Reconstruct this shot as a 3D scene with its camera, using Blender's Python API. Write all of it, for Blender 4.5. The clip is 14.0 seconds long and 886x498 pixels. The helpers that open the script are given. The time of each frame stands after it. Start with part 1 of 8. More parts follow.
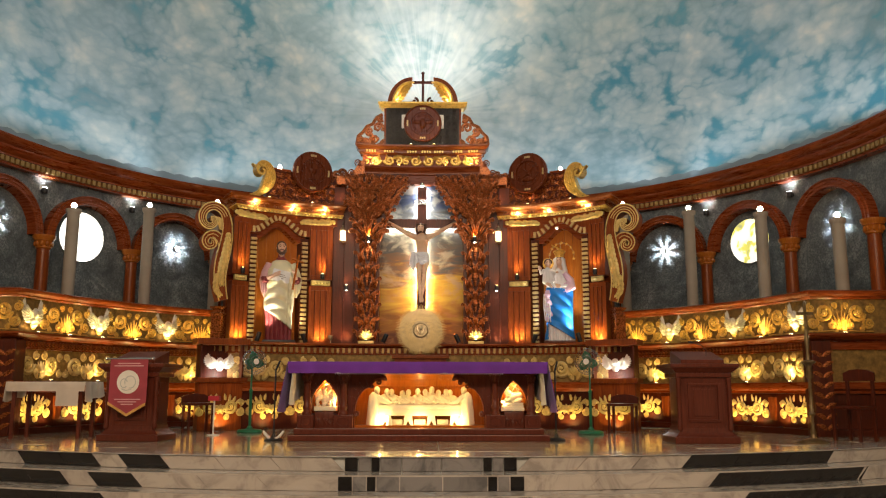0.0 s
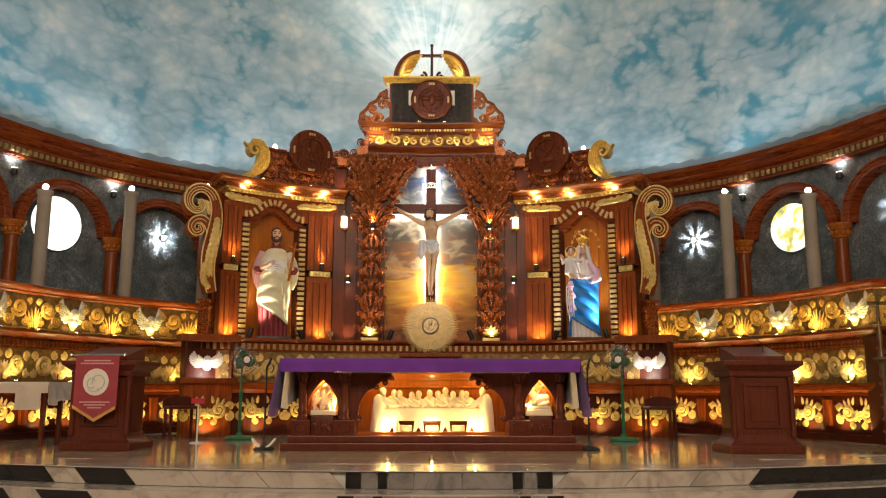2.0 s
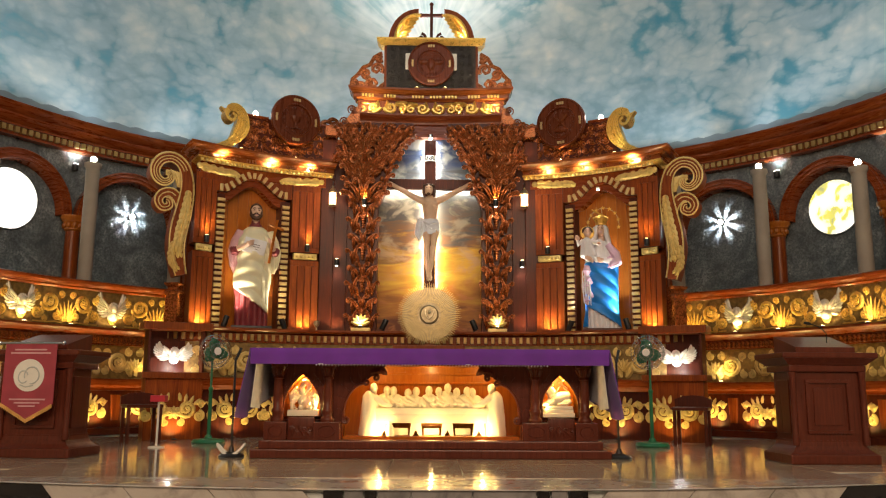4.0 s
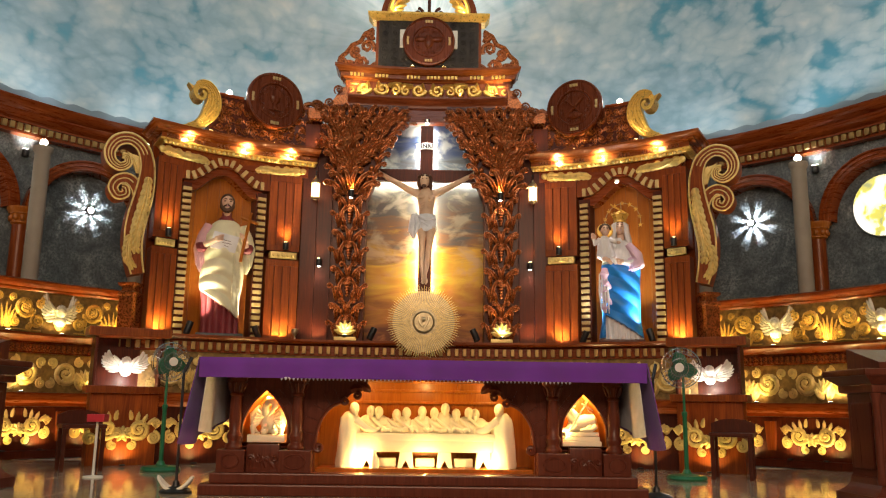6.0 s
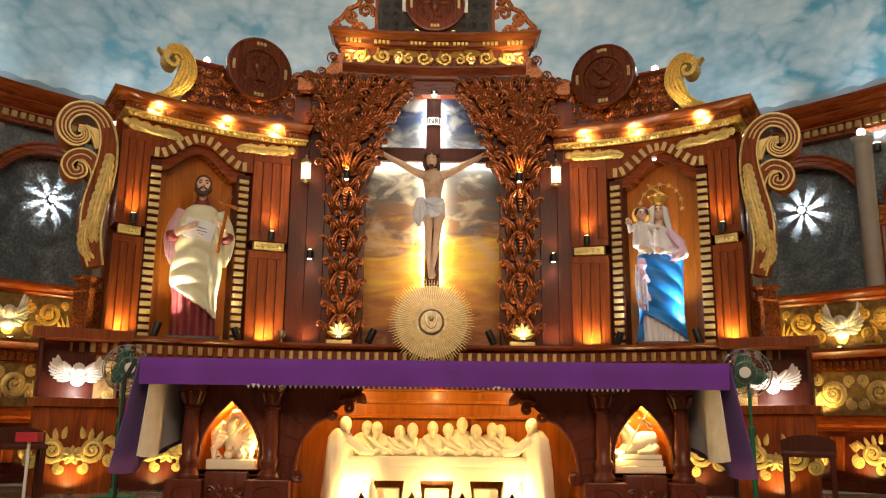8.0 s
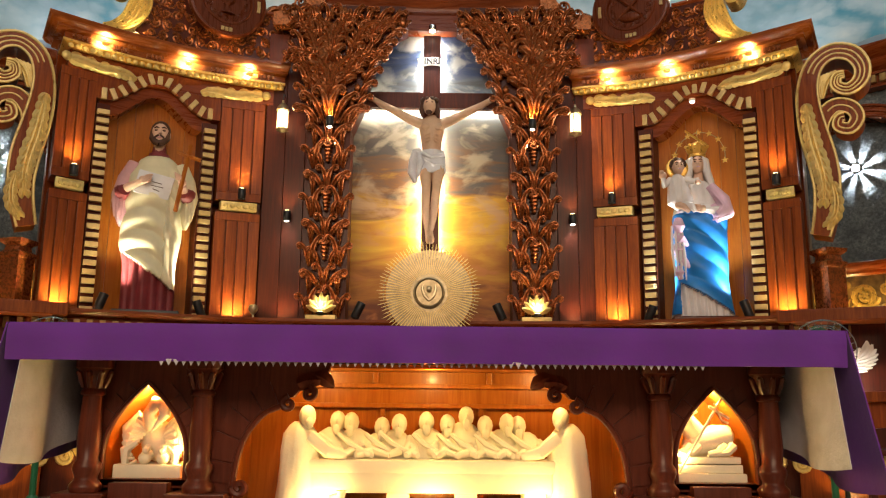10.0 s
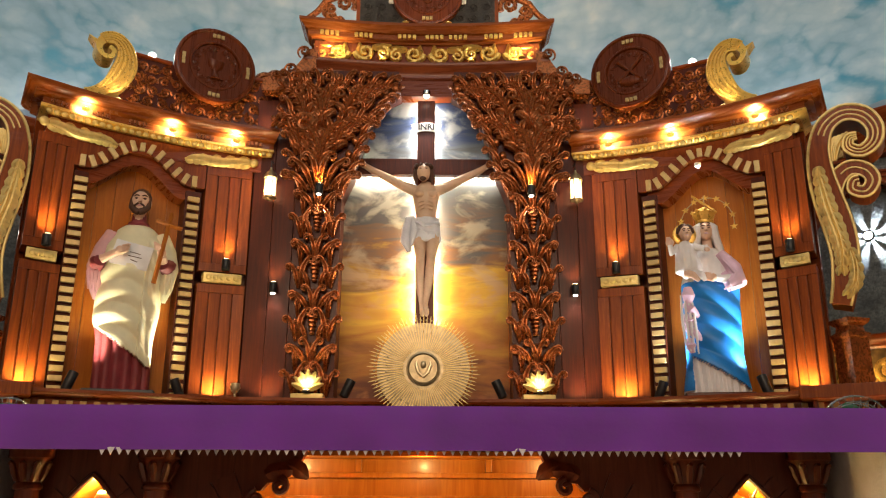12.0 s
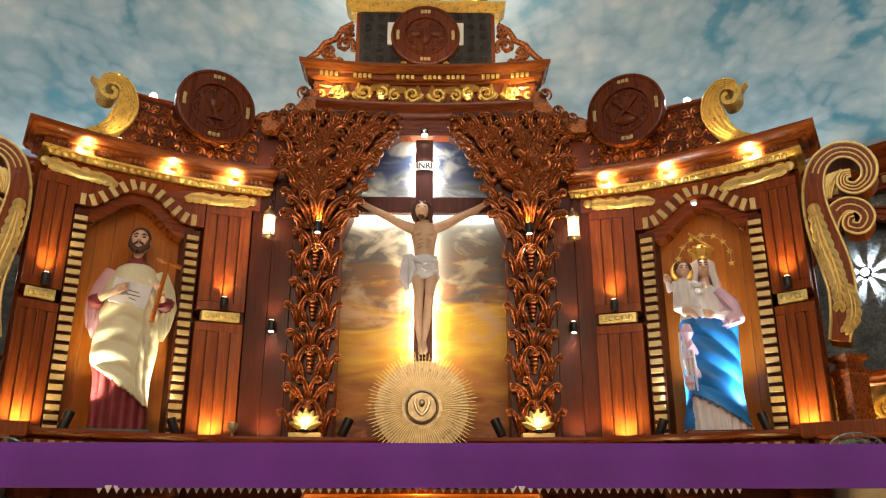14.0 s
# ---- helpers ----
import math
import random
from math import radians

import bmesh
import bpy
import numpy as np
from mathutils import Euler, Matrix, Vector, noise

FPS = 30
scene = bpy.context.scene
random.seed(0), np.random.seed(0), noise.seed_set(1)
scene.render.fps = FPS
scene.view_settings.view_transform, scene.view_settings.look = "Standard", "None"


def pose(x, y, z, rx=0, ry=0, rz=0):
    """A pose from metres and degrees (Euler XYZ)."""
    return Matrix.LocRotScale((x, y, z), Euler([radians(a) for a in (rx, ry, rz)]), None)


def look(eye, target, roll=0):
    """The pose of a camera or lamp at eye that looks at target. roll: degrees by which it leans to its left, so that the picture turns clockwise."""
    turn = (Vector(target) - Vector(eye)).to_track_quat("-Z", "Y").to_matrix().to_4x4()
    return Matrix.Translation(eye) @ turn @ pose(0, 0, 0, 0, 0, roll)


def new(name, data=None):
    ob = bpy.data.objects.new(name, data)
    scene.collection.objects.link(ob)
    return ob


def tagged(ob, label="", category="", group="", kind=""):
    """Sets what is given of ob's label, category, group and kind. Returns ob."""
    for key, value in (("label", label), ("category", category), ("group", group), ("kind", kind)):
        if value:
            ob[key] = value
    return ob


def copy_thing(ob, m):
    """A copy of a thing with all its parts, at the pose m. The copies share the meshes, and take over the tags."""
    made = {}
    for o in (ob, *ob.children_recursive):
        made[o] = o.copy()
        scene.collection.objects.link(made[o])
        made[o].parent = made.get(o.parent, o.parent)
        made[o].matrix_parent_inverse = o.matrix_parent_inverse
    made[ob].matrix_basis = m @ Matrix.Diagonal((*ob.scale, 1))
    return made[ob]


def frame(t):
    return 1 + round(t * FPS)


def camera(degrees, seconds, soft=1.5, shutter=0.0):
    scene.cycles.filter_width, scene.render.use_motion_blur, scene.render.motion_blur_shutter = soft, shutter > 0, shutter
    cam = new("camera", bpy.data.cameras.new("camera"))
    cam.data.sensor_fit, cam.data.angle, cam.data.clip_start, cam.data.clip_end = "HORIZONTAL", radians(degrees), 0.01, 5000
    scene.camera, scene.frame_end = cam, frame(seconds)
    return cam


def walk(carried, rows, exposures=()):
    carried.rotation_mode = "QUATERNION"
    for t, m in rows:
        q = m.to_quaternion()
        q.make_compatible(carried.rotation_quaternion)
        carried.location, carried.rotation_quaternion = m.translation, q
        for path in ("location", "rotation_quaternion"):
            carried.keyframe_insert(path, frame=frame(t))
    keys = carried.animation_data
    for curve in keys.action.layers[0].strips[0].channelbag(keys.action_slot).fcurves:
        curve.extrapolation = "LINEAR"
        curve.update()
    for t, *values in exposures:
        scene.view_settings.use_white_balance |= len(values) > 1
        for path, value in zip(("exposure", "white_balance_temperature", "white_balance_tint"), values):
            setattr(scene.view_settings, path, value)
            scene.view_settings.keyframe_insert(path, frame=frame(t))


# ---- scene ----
cam = camera(56.6, 14.0, soft=1.15)
PATH = [
    (0, (0.206, -0.193, 0.661), (0.235, 1.778, 0.999), 0.1),
    (0.5, (0.165, 0.158, 0.63), (0.185, 2.128, 0.971), 0.4),
    (1, (0.123, 0.514, 0.637), (0.147, 2.484, 0.981), 0.2),
    (1.5, (0.119, 0.889, 0.649), (0.141, 2.859, 0.994), 0.2),
    (2, (0.074, 1.255, 0.636), (0.097, 3.224, 0.982), 0.1),
    (2.5, (0.037, 1.637, 0.64), (0.071, 3.607, 0.986), -0.2),
    (3, (0.055, 2.037, 0.644), (0.089, 4.006, 0.995), 0.3),
    (3.5, (0.027, 2.459, 0.627), (0.06, 4.428, 0.977), 0.4),
    (3.7, (0.024, 2.594, 0.624), (0.057, 4.564, 0.966), 0.3),
    (6, (0.034, 4.312, 0.675), (0.077, 6.275, 1.053), 0.8),
    (6.5, (0.012, 4.675, 0.692), (0.056, 6.633, 1.098), 0.9),
    (7, (0.021, 5.051, 0.707), (0.06, 7.006, 1.126), 0.5),
    (7.5, (-0.004, 5.426, 0.694), (0.032, 7.383, 1.107), 0.7),
    (8, (-0.01, 5.811, 0.689), (0.025, 7.769, 1.097), 0.6),
    (8.5, (0.024, 6.187, 0.695), (0.058, 8.148, 1.087), 0.6),
    (8.7, (0.023, 6.317, 0.687), (0.058, 8.279, 1.07), 0.6),
    (10.8, (0.066, 7.615, 0.718), (0.090, 9.577, 1.100), 0.5),
    (11, (0.068, 7.656, 0.726), (0.099, 9.612, 1.142), 0.43),
    (11.5, (0.074, 7.682, 0.740), (0.108, 9.615, 1.252), 0.32),
    (12, (0.083, 7.671, 0.745), (0.113, 9.590, 1.308), 0.19),
    (12.5, (0.085, 7.648, 0.745), (0.117, 9.557, 1.341), 0.13),
    (13, (0.082, 7.636, 0.735), (0.115, 9.533, 1.369), 0.15),
    (13.5, (0.081, 7.648, 0.733), (0.112, 9.540, 1.381), 0.0),
    (14, (0.081, 7.652, 0.732), (0.115, 9.543, 1.384), 0.0),
]
walk(cam, [(t, look(eye, target, roll)) for t, eye, target, roll in PATH])

# ---- world, lamps, exposure ----
world = bpy.data.worlds.new("night")
scene.world = world
world.use_nodes = True
world.node_tree.nodes["Background"].inputs["Color"].default_value = (0.5, 0.6, 0.8, 1)
world.node_tree.nodes["Background"].inputs["Strength"].default_value = 0.02
scene.view_settings.exposure = 0.25
WARM, AMBER, WHITE, COOL = (1.0, 0.70, 0.32), (1.0, 0.74, 0.32), (1.0, 0.93, 0.84), (0.86, 0.93, 1.0)


POWER = 2.08                            # all small lamps together


def lamp(kind, at, watts, colour, radius=0.03, aim=None, cone=60.0, size=None, blend=0.6):
    data = bpy.data.lights.new("lamp_light", kind)
    data.energy, data.color = watts * (1.0 if kind == "AREA" else POWER), colour
    if kind == "AREA":
        data.shape = "RECTANGLE"
        data.size, data.size_y = size
    else:
        data.shadow_soft_size = radius
    if kind == "SPOT":
        data.spot_size, data.spot_blend = radians(cone), blend
    ob = new("lamp_light", data)
    ob.matrix_basis = look(at, aim) if aim else Matrix.Translation(at)
    return ob


# unseen fill light, added over the nave behind the camera
lamp("AREA", (0, -2.0, 6.3), 850, (1.0, 0.72, 0.485), aim=(0, 7.0, 0.0), size=(9.0, 3.0))
# unseen panel and cove lamps, added to wash the painted half-dome
lamp("AREA", (0, 6.0, 8.2), 112, (0.88, 0.95, 1.0), aim=(0, 14.5, 9.6), size=(7.0, 0.4))
for turn in (-66, -22, 22, 66):
    a = radians(turn)
    eye = (6.85 * math.sin(a), 10.9 + 6.85 * math.cos(a), 4.84)
    lamp("AREA", eye, 24, (0.88, 0.95, 1.0), aim=(eye[0] * 0.8, 10.9 + 5.5 * math.cos(a), 8.6), size=(4.6, 0.12))
lamp("SPOT", (0.03, 15.75, 6.3), 85, WHITE, 0.06, aim=(0.03, 16.4, 8.6), cone=140, blend=1.0)

# ---- materials ----
def shader(name, rough=0.5, metal=0.0):
    m = bpy.data.materials.new(name)
    m.use_nodes = True
    nt = m.node_tree
    b = nt.nodes["Principled BSDF"]
    b.inputs["Roughness"].default_value, b.inputs["Metallic"].default_value = rough, metal
    return m, nt, b


def node(nt, kind, **values):
    n = nt.nodes.new(kind)
    for key, value in values.items():
        n.inputs[key].default_value = value
    return n


def coords(nt, scale=(1, 1, 1), space="Object"):
    tc, mp = nt.nodes.new("ShaderNodeTexCoord"), nt.nodes.new("ShaderNodeMapping")
    mp.inputs["Scale"].default_value = scale
    nt.links.new(tc.outputs[space], mp.inputs["Vector"])
    return mp.outputs["Vector"]


def noise_of(nt, vec, scale, detail=4, rough=0.55, distortion=0.0):
    n = node(nt, "ShaderNodeTexNoise", Scale=scale, Detail=detail, Roughness=rough, Distortion=distortion)
    nt.links.new(vec, n.inputs["Vector"])
    return n.outputs["Fac"]


def ramp(nt, fac, stops):
    r = nt.nodes.new("ShaderNodeValToRGB")
    while len(r.color_ramp.elements) < len(stops):
        r.color_ramp.elements.new(0.5)
    for e, (p, c) in zip(r.color_ramp.elements, stops):
        e.position, e.color = p, (*c, 1)
    nt.links.new(fac, r.inputs["Fac"])
    return r.outputs["Color"]


def mix(nt, fac, a, b, mode="MIX"):
    n = nt.nodes.new("ShaderNodeMix")
    n.data_type, n.blend_type = "RGBA", mode
    for sock, v in ((n.inputs[0], fac), (n.inputs[6], a), (n.inputs[7], b)):
        if hasattr(v, "is_linked"):
            nt.links.new(v, sock)
        elif isinstance(v, tuple):
            sock.default_value = (*v, 1)
        else:
            sock.default_value = v
    return n.outputs[2]


def maths(nt, op, a, b=0.0, c=0.0):
    n = nt.nodes.new("ShaderNodeMath")
    n.operation = op
    for sock, v in zip(n.inputs, (a, b, c)):
        if hasattr(v, "is_linked"):
            nt.links.new(v, sock)
        else:
            sock.default_value = v
    return n.outputs[0]


def bump(nt, b, height, strength=0.2, distance=0.01):
    n = node(nt, "ShaderNodeBump", Strength=strength, Distance=distance)
    nt.links.new(height, n.inputs["Height"])
    nt.links.new(n.outputs["Normal"], b.inputs["Normal"])


def plain(name, colour, rough=0.5, metal=0.0, vary=0.25, scale=9.0, relief=0.1):
    m, nt, b = shader(name, rough, metal)
    v = coords(nt)
    f = noise_of(nt, v, scale, 6)
    lo, hi = tuple(c * (1 - vary) for c in colour), tuple(min(1, c * (1 + vary)) for c in colour)
    nt.links.new(ramp(nt, f, [(0.3, lo), (0.7, hi)]), b.inputs["Base Color"])
    nt.links.new(maths(nt, "MULTIPLY_ADD", noise_of(nt, v, scale * 4), 0.25, rough - 0.12), b.inputs["Roughness"])
    bump(nt, b, noise_of(nt, v, scale * 6), relief)
    return m


def wood(name, dark, light, rough=0.3, grain=(14, 14, 0.9), plank=0.0):
    m, nt, b = shader(name, rough)
    v = coords(nt, grain)
    f = noise_of(nt, v, 2.2, 7, 0.62, 1.2)
    g = noise_of(nt, coords(nt), 1.3, 3)
    c = ramp(nt, f, [(0.28, dark), (0.55, tuple((a + b2) / 2 for a, b2 in zip(dark, light))), (0.75, light)])
    c = mix(nt, maths(nt, "MULTIPLY", g, 0.5), c, tuple(x * 0.55 for x in dark))
    info = nt.nodes.new("ShaderNodeObjectInfo")
    c = mix(nt, maths(nt, "MULTIPLY", info.outputs["Random"], 0.25), c, tuple(x * 0.7 for x in dark))
    nt.links.new(c, b.inputs["Base Color"])
    nt.links.new(maths(nt, "MULTIPLY_ADD", f, 0.3, rough - 0.12), b.inputs["Roughness"])
    b.inputs["Coat Weight"].default_value, b.inputs["Coat Roughness"].default_value = 0.10, 0.15
    b.inputs["Specular IOR Level"].default_value = 0.2
    bump(nt, b, f, 0.12, 0.004)
    return m


def glow(name, colour, strength):
    m, nt, b = shader(name, 0.4)
    b.inputs["Base Color"].default_value = (*colour, 1)
    b.inputs["Emission Color"].default_value, b.inputs["Emission Strength"].default_value = (*colour, 1), strength
    return m


def gilt(name, colour, rough, recess, metal=0.55):
    """Gilding over carved wood, rubbed brown in patches."""
    m, nt, b = shader(name, rough, metal)
    v = coords(nt)
    f = noise_of(nt, v, 16, 6)
    nt.links.new(ramp(nt, f, [(0.22, recess), (0.42, tuple(0.8 * c + 0.2 * r for c, r in zip(colour, recess))), (0.58, colour), (0.85, tuple(min(1, c * 1.15) for c in colour))]), b.inputs["Base Color"])
    nt.links.new(maths(nt, "MULTIPLY_ADD", noise_of(nt, v, 40), 0.3, rough - 0.12), b.inputs["Roughness"])
    bump(nt, b, noise_of(nt, v, 60), 0.25, 0.004)
    return m


MAHOGANY = wood("mahogany", (0.14, 0.022, 0.004), (0.47, 0.112, 0.014), 0.34)
MAHOGANY_H = wood("mahogany_moulding", (0.14, 0.021, 0.004), (0.43, 0.094, 0.013), 0.26, (1.2, 1.2, 14))
NARRA = wood("niche_wood", (0.32, 0.080, 0.008), (0.60, 0.205, 0.024), 0.32)
DARKWOOD = wood("dark_wood", (0.050, 0.008, 0.003), (0.150, 0.025, 0.006), 0.42)
REDWOOD = wood("lectern_wood", (0.085, 0.018, 0.010), (0.21, 0.050, 0.026), 0.30)
MEDALWOOD = wood("medallion_wood", (0.085, 0.016, 0.004), (0.26, 0.055, 0.011), 0.26)
# lighter mahogany: the cornice lamps' glow is partly put into its colour
CORNICEWOOD = wood("cornice_wood", (0.20, 0.040, 0.007), (0.52, 0.155, 0.026), 0.24, (1.2, 1.2, 14))
CARVED = gilt("bronzed_carving", (0.33, 0.094, 0.022), 0.25, (0.13, 0.031, 0.008), 0.62)
GOLD = gilt("gilding", (0.85, 0.53, 0.12), 0.28, (0.42, 0.22, 0.05))
PALEGOLD = gilt("pale_gilding", (0.78, 0.58, 0.22), 0.42, (0.36, 0.24, 0.07))
BRASS = plain("brass", (0.56, 0.47, 0.30), 0.34, 0.85, 0.2, 14)
# darkened ground: shade in the gaps of the carving put into colour
DULLGOLD = plain("ground_of_panel", (0.24, 0.14, 0.035), 0.5, 0.3, 0.45, 16, 0.5)
DARKBRONZE = plain("dark_bronze", (0.17, 0.12, 0.06), 0.38, 0.7, 0.3, 14)
DARKBRASS = plain("dark_brass", (0.40, 0.32, 0.19), 0.36, 0.85, 0.3, 20)
BLACK = plain("black_metal", (0.02, 0.02, 0.022), 0.4, 0.3, 0.3)
BLACKPANEL = plain("black_carved_panel", (0.028, 0.022, 0.02), 0.5, 0.0, 0.5, 24, 0.9)
WHITEPAINT = plain("white_paint", (0.78, 0.75, 0.68), 0.5, 0.0, 0.06)
CREAM = plain("cream_column_paint", (0.33, 0.285, 0.23), 0.6, 0.0, 0.12, 3)
SHELFDENTIL = gilt("dull_gilt_block", (0.40, 0.24, 0.08), 0.36, (0.17, 0.085, 0.025))
DENTIL = gilt("worn_gilt_block", (0.60, 0.42, 0.18), 0.4, (0.26, 0.15, 0.05))
SILVERED = plain("silvered_relief", (0.60, 0.54, 0.42), 0.42, 0.25, 0.2, 22, 0.3)
STONEWHITE = plain("white_plaster_figure", (0.85, 0.80, 0.62), 0.6, 0.0, 0.06, 6, 0.2)
PURPLE = plain("purple_cloth", (0.125, 0.017, 0.29), 0.75, 0.0, 0.14, 5, 0.15)
PURPLE.node_tree.nodes["Principled BSDF"].inputs["Sheen Weight"].default_value = 0.3
LACE = plain("white_lace", (0.58, 0.57, 0.63), 0.8, 0.0, 0.1, 12, 0.3)
LINEN = plain("cream_linen", (0.60, 0.52, 0.44), 0.8, 0.0, 0.1, 4, 0.2)
CRIMSON = plain("crimson_banner", (0.34, 0.048, 0.068), 0.7, 0.0, 0.14, 6, 0.2)
FRINGE = plain("yellow_fringe", (0.66, 0.36, 0.10), 0.7, 0.0, 0.2)
GREEN = plain("green_plastic", (0.02, 0.16, 0.07), 0.35, 0.0, 0.15)
STEEL = plain("chrome", (0.6, 0.6, 0.6), 0.15, 1.0, 0.1)
GREYPLASTIC = plain("grey_plastic", (0.5, 0.52, 0.5), 0.45, 0.0, 0.1)
REDPLASTIC = plain("red_plastic", (0.55, 0.03, 0.05), 0.4, 0.0, 0.1)
SKIN = plain("painted_skin", (0.68, 0.44, 0.32), 0.5, 0.0, 0.1, 8)
CORPUS = plain("corpus_skin", (0.66, 0.44, 0.29), 0.5, 0.0, 0.12, 8)
HAIR = plain("painted_hair", (0.075, 0.030, 0.014), 0.6, 0.0, 0.3)
CREAMROBE = plain("cream_robe", (0.74, 0.68, 0.46), 0.6, 0.0, 0.1, 7)
MAROON = plain("maroon_robe", (0.20, 0.025, 0.03), 0.6, 0.0, 0.2)
PINKROBE = plain("rose_robe", (0.62, 0.34, 0.36), 0.6, 0.0, 0.12)
WHITEROBE = plain("white_robe", (0.76, 0.72, 0.72), 0.6, 0.0, 0.08)
BLUEROBE = plain("blue_mantle", (0.012, 0.20, 0.60), 0.45, 0.0, 0.2, 6)
LILAC = plain("lilac_shawl", (0.66, 0.45, 0.58), 0.55, 0.0, 0.12)
BOOKWHITE = plain("white_book_paint", (0.74, 0.72, 0.72), 0.5, 0.0, 0.08)
LOIN = plain("grey_white_loincloth", (0.70, 0.70, 0.74), 0.6, 0.0, 0.12, 10)
BULB = glow("bulb_white", (1.0, 0.86, 0.66), 14)
BULBWARM = glow("bulb_warm", (1.0, 0.72, 0.32), 12)
LEDSTRIP = glow("led_strip", (1.0, 0.91, 0.68), 70)
LANTERNGLASS = glow("lantern_glass", (1.0, 0.66, 0.36), 7)


def stone_wall():
    m, nt, b = shader("grey_slate_plaster", 0.7)
    v = coords(nt)
    f = noise_of(nt, v, 2.5, 8, 0.7, 0.6)
    g = noise_of(nt, v, 30, 6, 0.7)
    c = ramp(nt, f, [(0.34, (0.055, 0.066, 0.070)), (0.52, (0.16, 0.18, 0.185)), (0.66, (0.32, 0.34, 0.335))])
    c = mix(nt, ramp(nt, g, [(0.40, (0.75, 0.75, 0.75)), (0.60, (0, 0, 0))]), c, (0.045, 0.054, 0.058))
    nt.links.new(c, b.inputs["Base Color"])
    n = node(nt, "ShaderNodeTexVoronoi", Scale=22.0)
    nt.links.new(v, n.inputs["Vector"])
    bump(nt, b, maths(nt, "ADD", n.outputs["Distance"], g), 0.4, 0.012)
    return m


def sky_mural():
    """A painted sky: teal-blue ground, billowing grey-white clouds, and white rays and lamp glow put into the colour
    round the top of the altarpiece.
    """
    m, nt, b = shader("painted_sky", 0.85)
    v = coords(nt, (1, 0.7, 1.35))
    warp = node(nt, "ShaderNodeTexNoise", Scale=0.9, Detail=5.0, Roughness=0.6)
    nt.links.new(v, warp.inputs["Vector"])
    off = nt.nodes.new("ShaderNodeVectorMath")
    off.operation = "MULTIPLY_ADD"
    nt.links.new(warp.outputs["Color"], off.inputs[0])
    off.inputs[1].default_value = (0.75, 0.75, 0.75)
    nt.links.new(v, off.inputs[2])
    vec = off.outputs[0]
    def puffs(scale):
        n = node(nt, "ShaderNodeTexVoronoi", Scale=scale)
        n.feature = "SMOOTH_F1"
        n.inputs["Smoothness"].default_value = 0.18
        nt.links.new(vec, n.inputs["Vector"])
        return n.outputs["Distance"]
    big = noise_of(nt, v, 0.33, 3, 0.5, 0.4)
    billow = maths(nt, "SUBTRACT", 1.0, maths(nt, "ADD", maths(nt, "MULTIPLY", puffs(0.95), 0.44), maths(nt, "ADD", maths(nt, "MULTIPLY", puffs(2.4), 0.40), maths(nt, "MULTIPLY", puffs(5.6), 0.28))))
    body = maths(nt, "ADD", maths(nt, "MULTIPLY", billow, 0.75), maths(nt, "MULTIPLY", big, 0.62))
    cover = ramp(nt, body, [(0.40, (0, 0, 0)), (0.54, (1, 1, 1))])
    lit = maths(nt, "ADD", maths(nt, "MULTIPLY", billow, 0.8), maths(nt, "MULTIPLY", noise_of(nt, vec, 1.2, 5, 0.5), 0.5))
    shade = ramp(nt, lit, [(0.42, (0.21, 0.34, 0.40)), (0.58, (0.31, 0.44, 0.50)), (0.74, (0.44, 0.54, 0.56)), (0.92, (0.64, 0.66, 0.62))])
    blue = ramp(nt, big, [(0.3, (0.06, 0.25, 0.35)), (0.7, (0.14, 0.37, 0.45))])
    c = mix(nt, cover, blue, shade)
    # white rays, with the crown lamp's glow put into the colour
    tc, sep = nt.nodes.new("ShaderNodeTexCoord"), nt.nodes.new("ShaderNodeSeparateXYZ")
    nt.links.new(tc.outputs["Object"], sep.inputs[0])
    dx, dz = maths(nt, "SUBTRACT", sep.outputs[0], 0.03), maths(nt, "SUBTRACT", sep.outputs[2], 6.9)
    ang = maths(nt, "ARCTAN2", dx, dz)
    comb = nt.nodes.new("ShaderNodeCombineXYZ")
    nt.links.new(ang, comb.inputs[0])
    streak = ramp(nt, noise_of(nt, comb.outputs[0], 9.0, 3, 0.6), [(0.42, (0, 0, 0)), (0.62, (1, 1, 1))])
    dist = maths(nt, "SQRT", maths(nt, "ADD", maths(nt, "MULTIPLY", dx, dx), maths(nt, "MULTIPLY", dz, dz)))
    fade = ramp(nt, maths(nt, "MULTIPLY", dist, 0.3), [(0.05, (1, 1, 1)), (0.95, (0, 0, 0))])
    rays = maths(nt, "MULTIPLY", maths(nt, "MULTIPLY_ADD", streak, 0.36, 0.34), fade)
    c = mix(nt, rays, c, (0.80, 0.84, 0.82))
    nt.links.new(c, b.inputs["Base Color"])
    return m


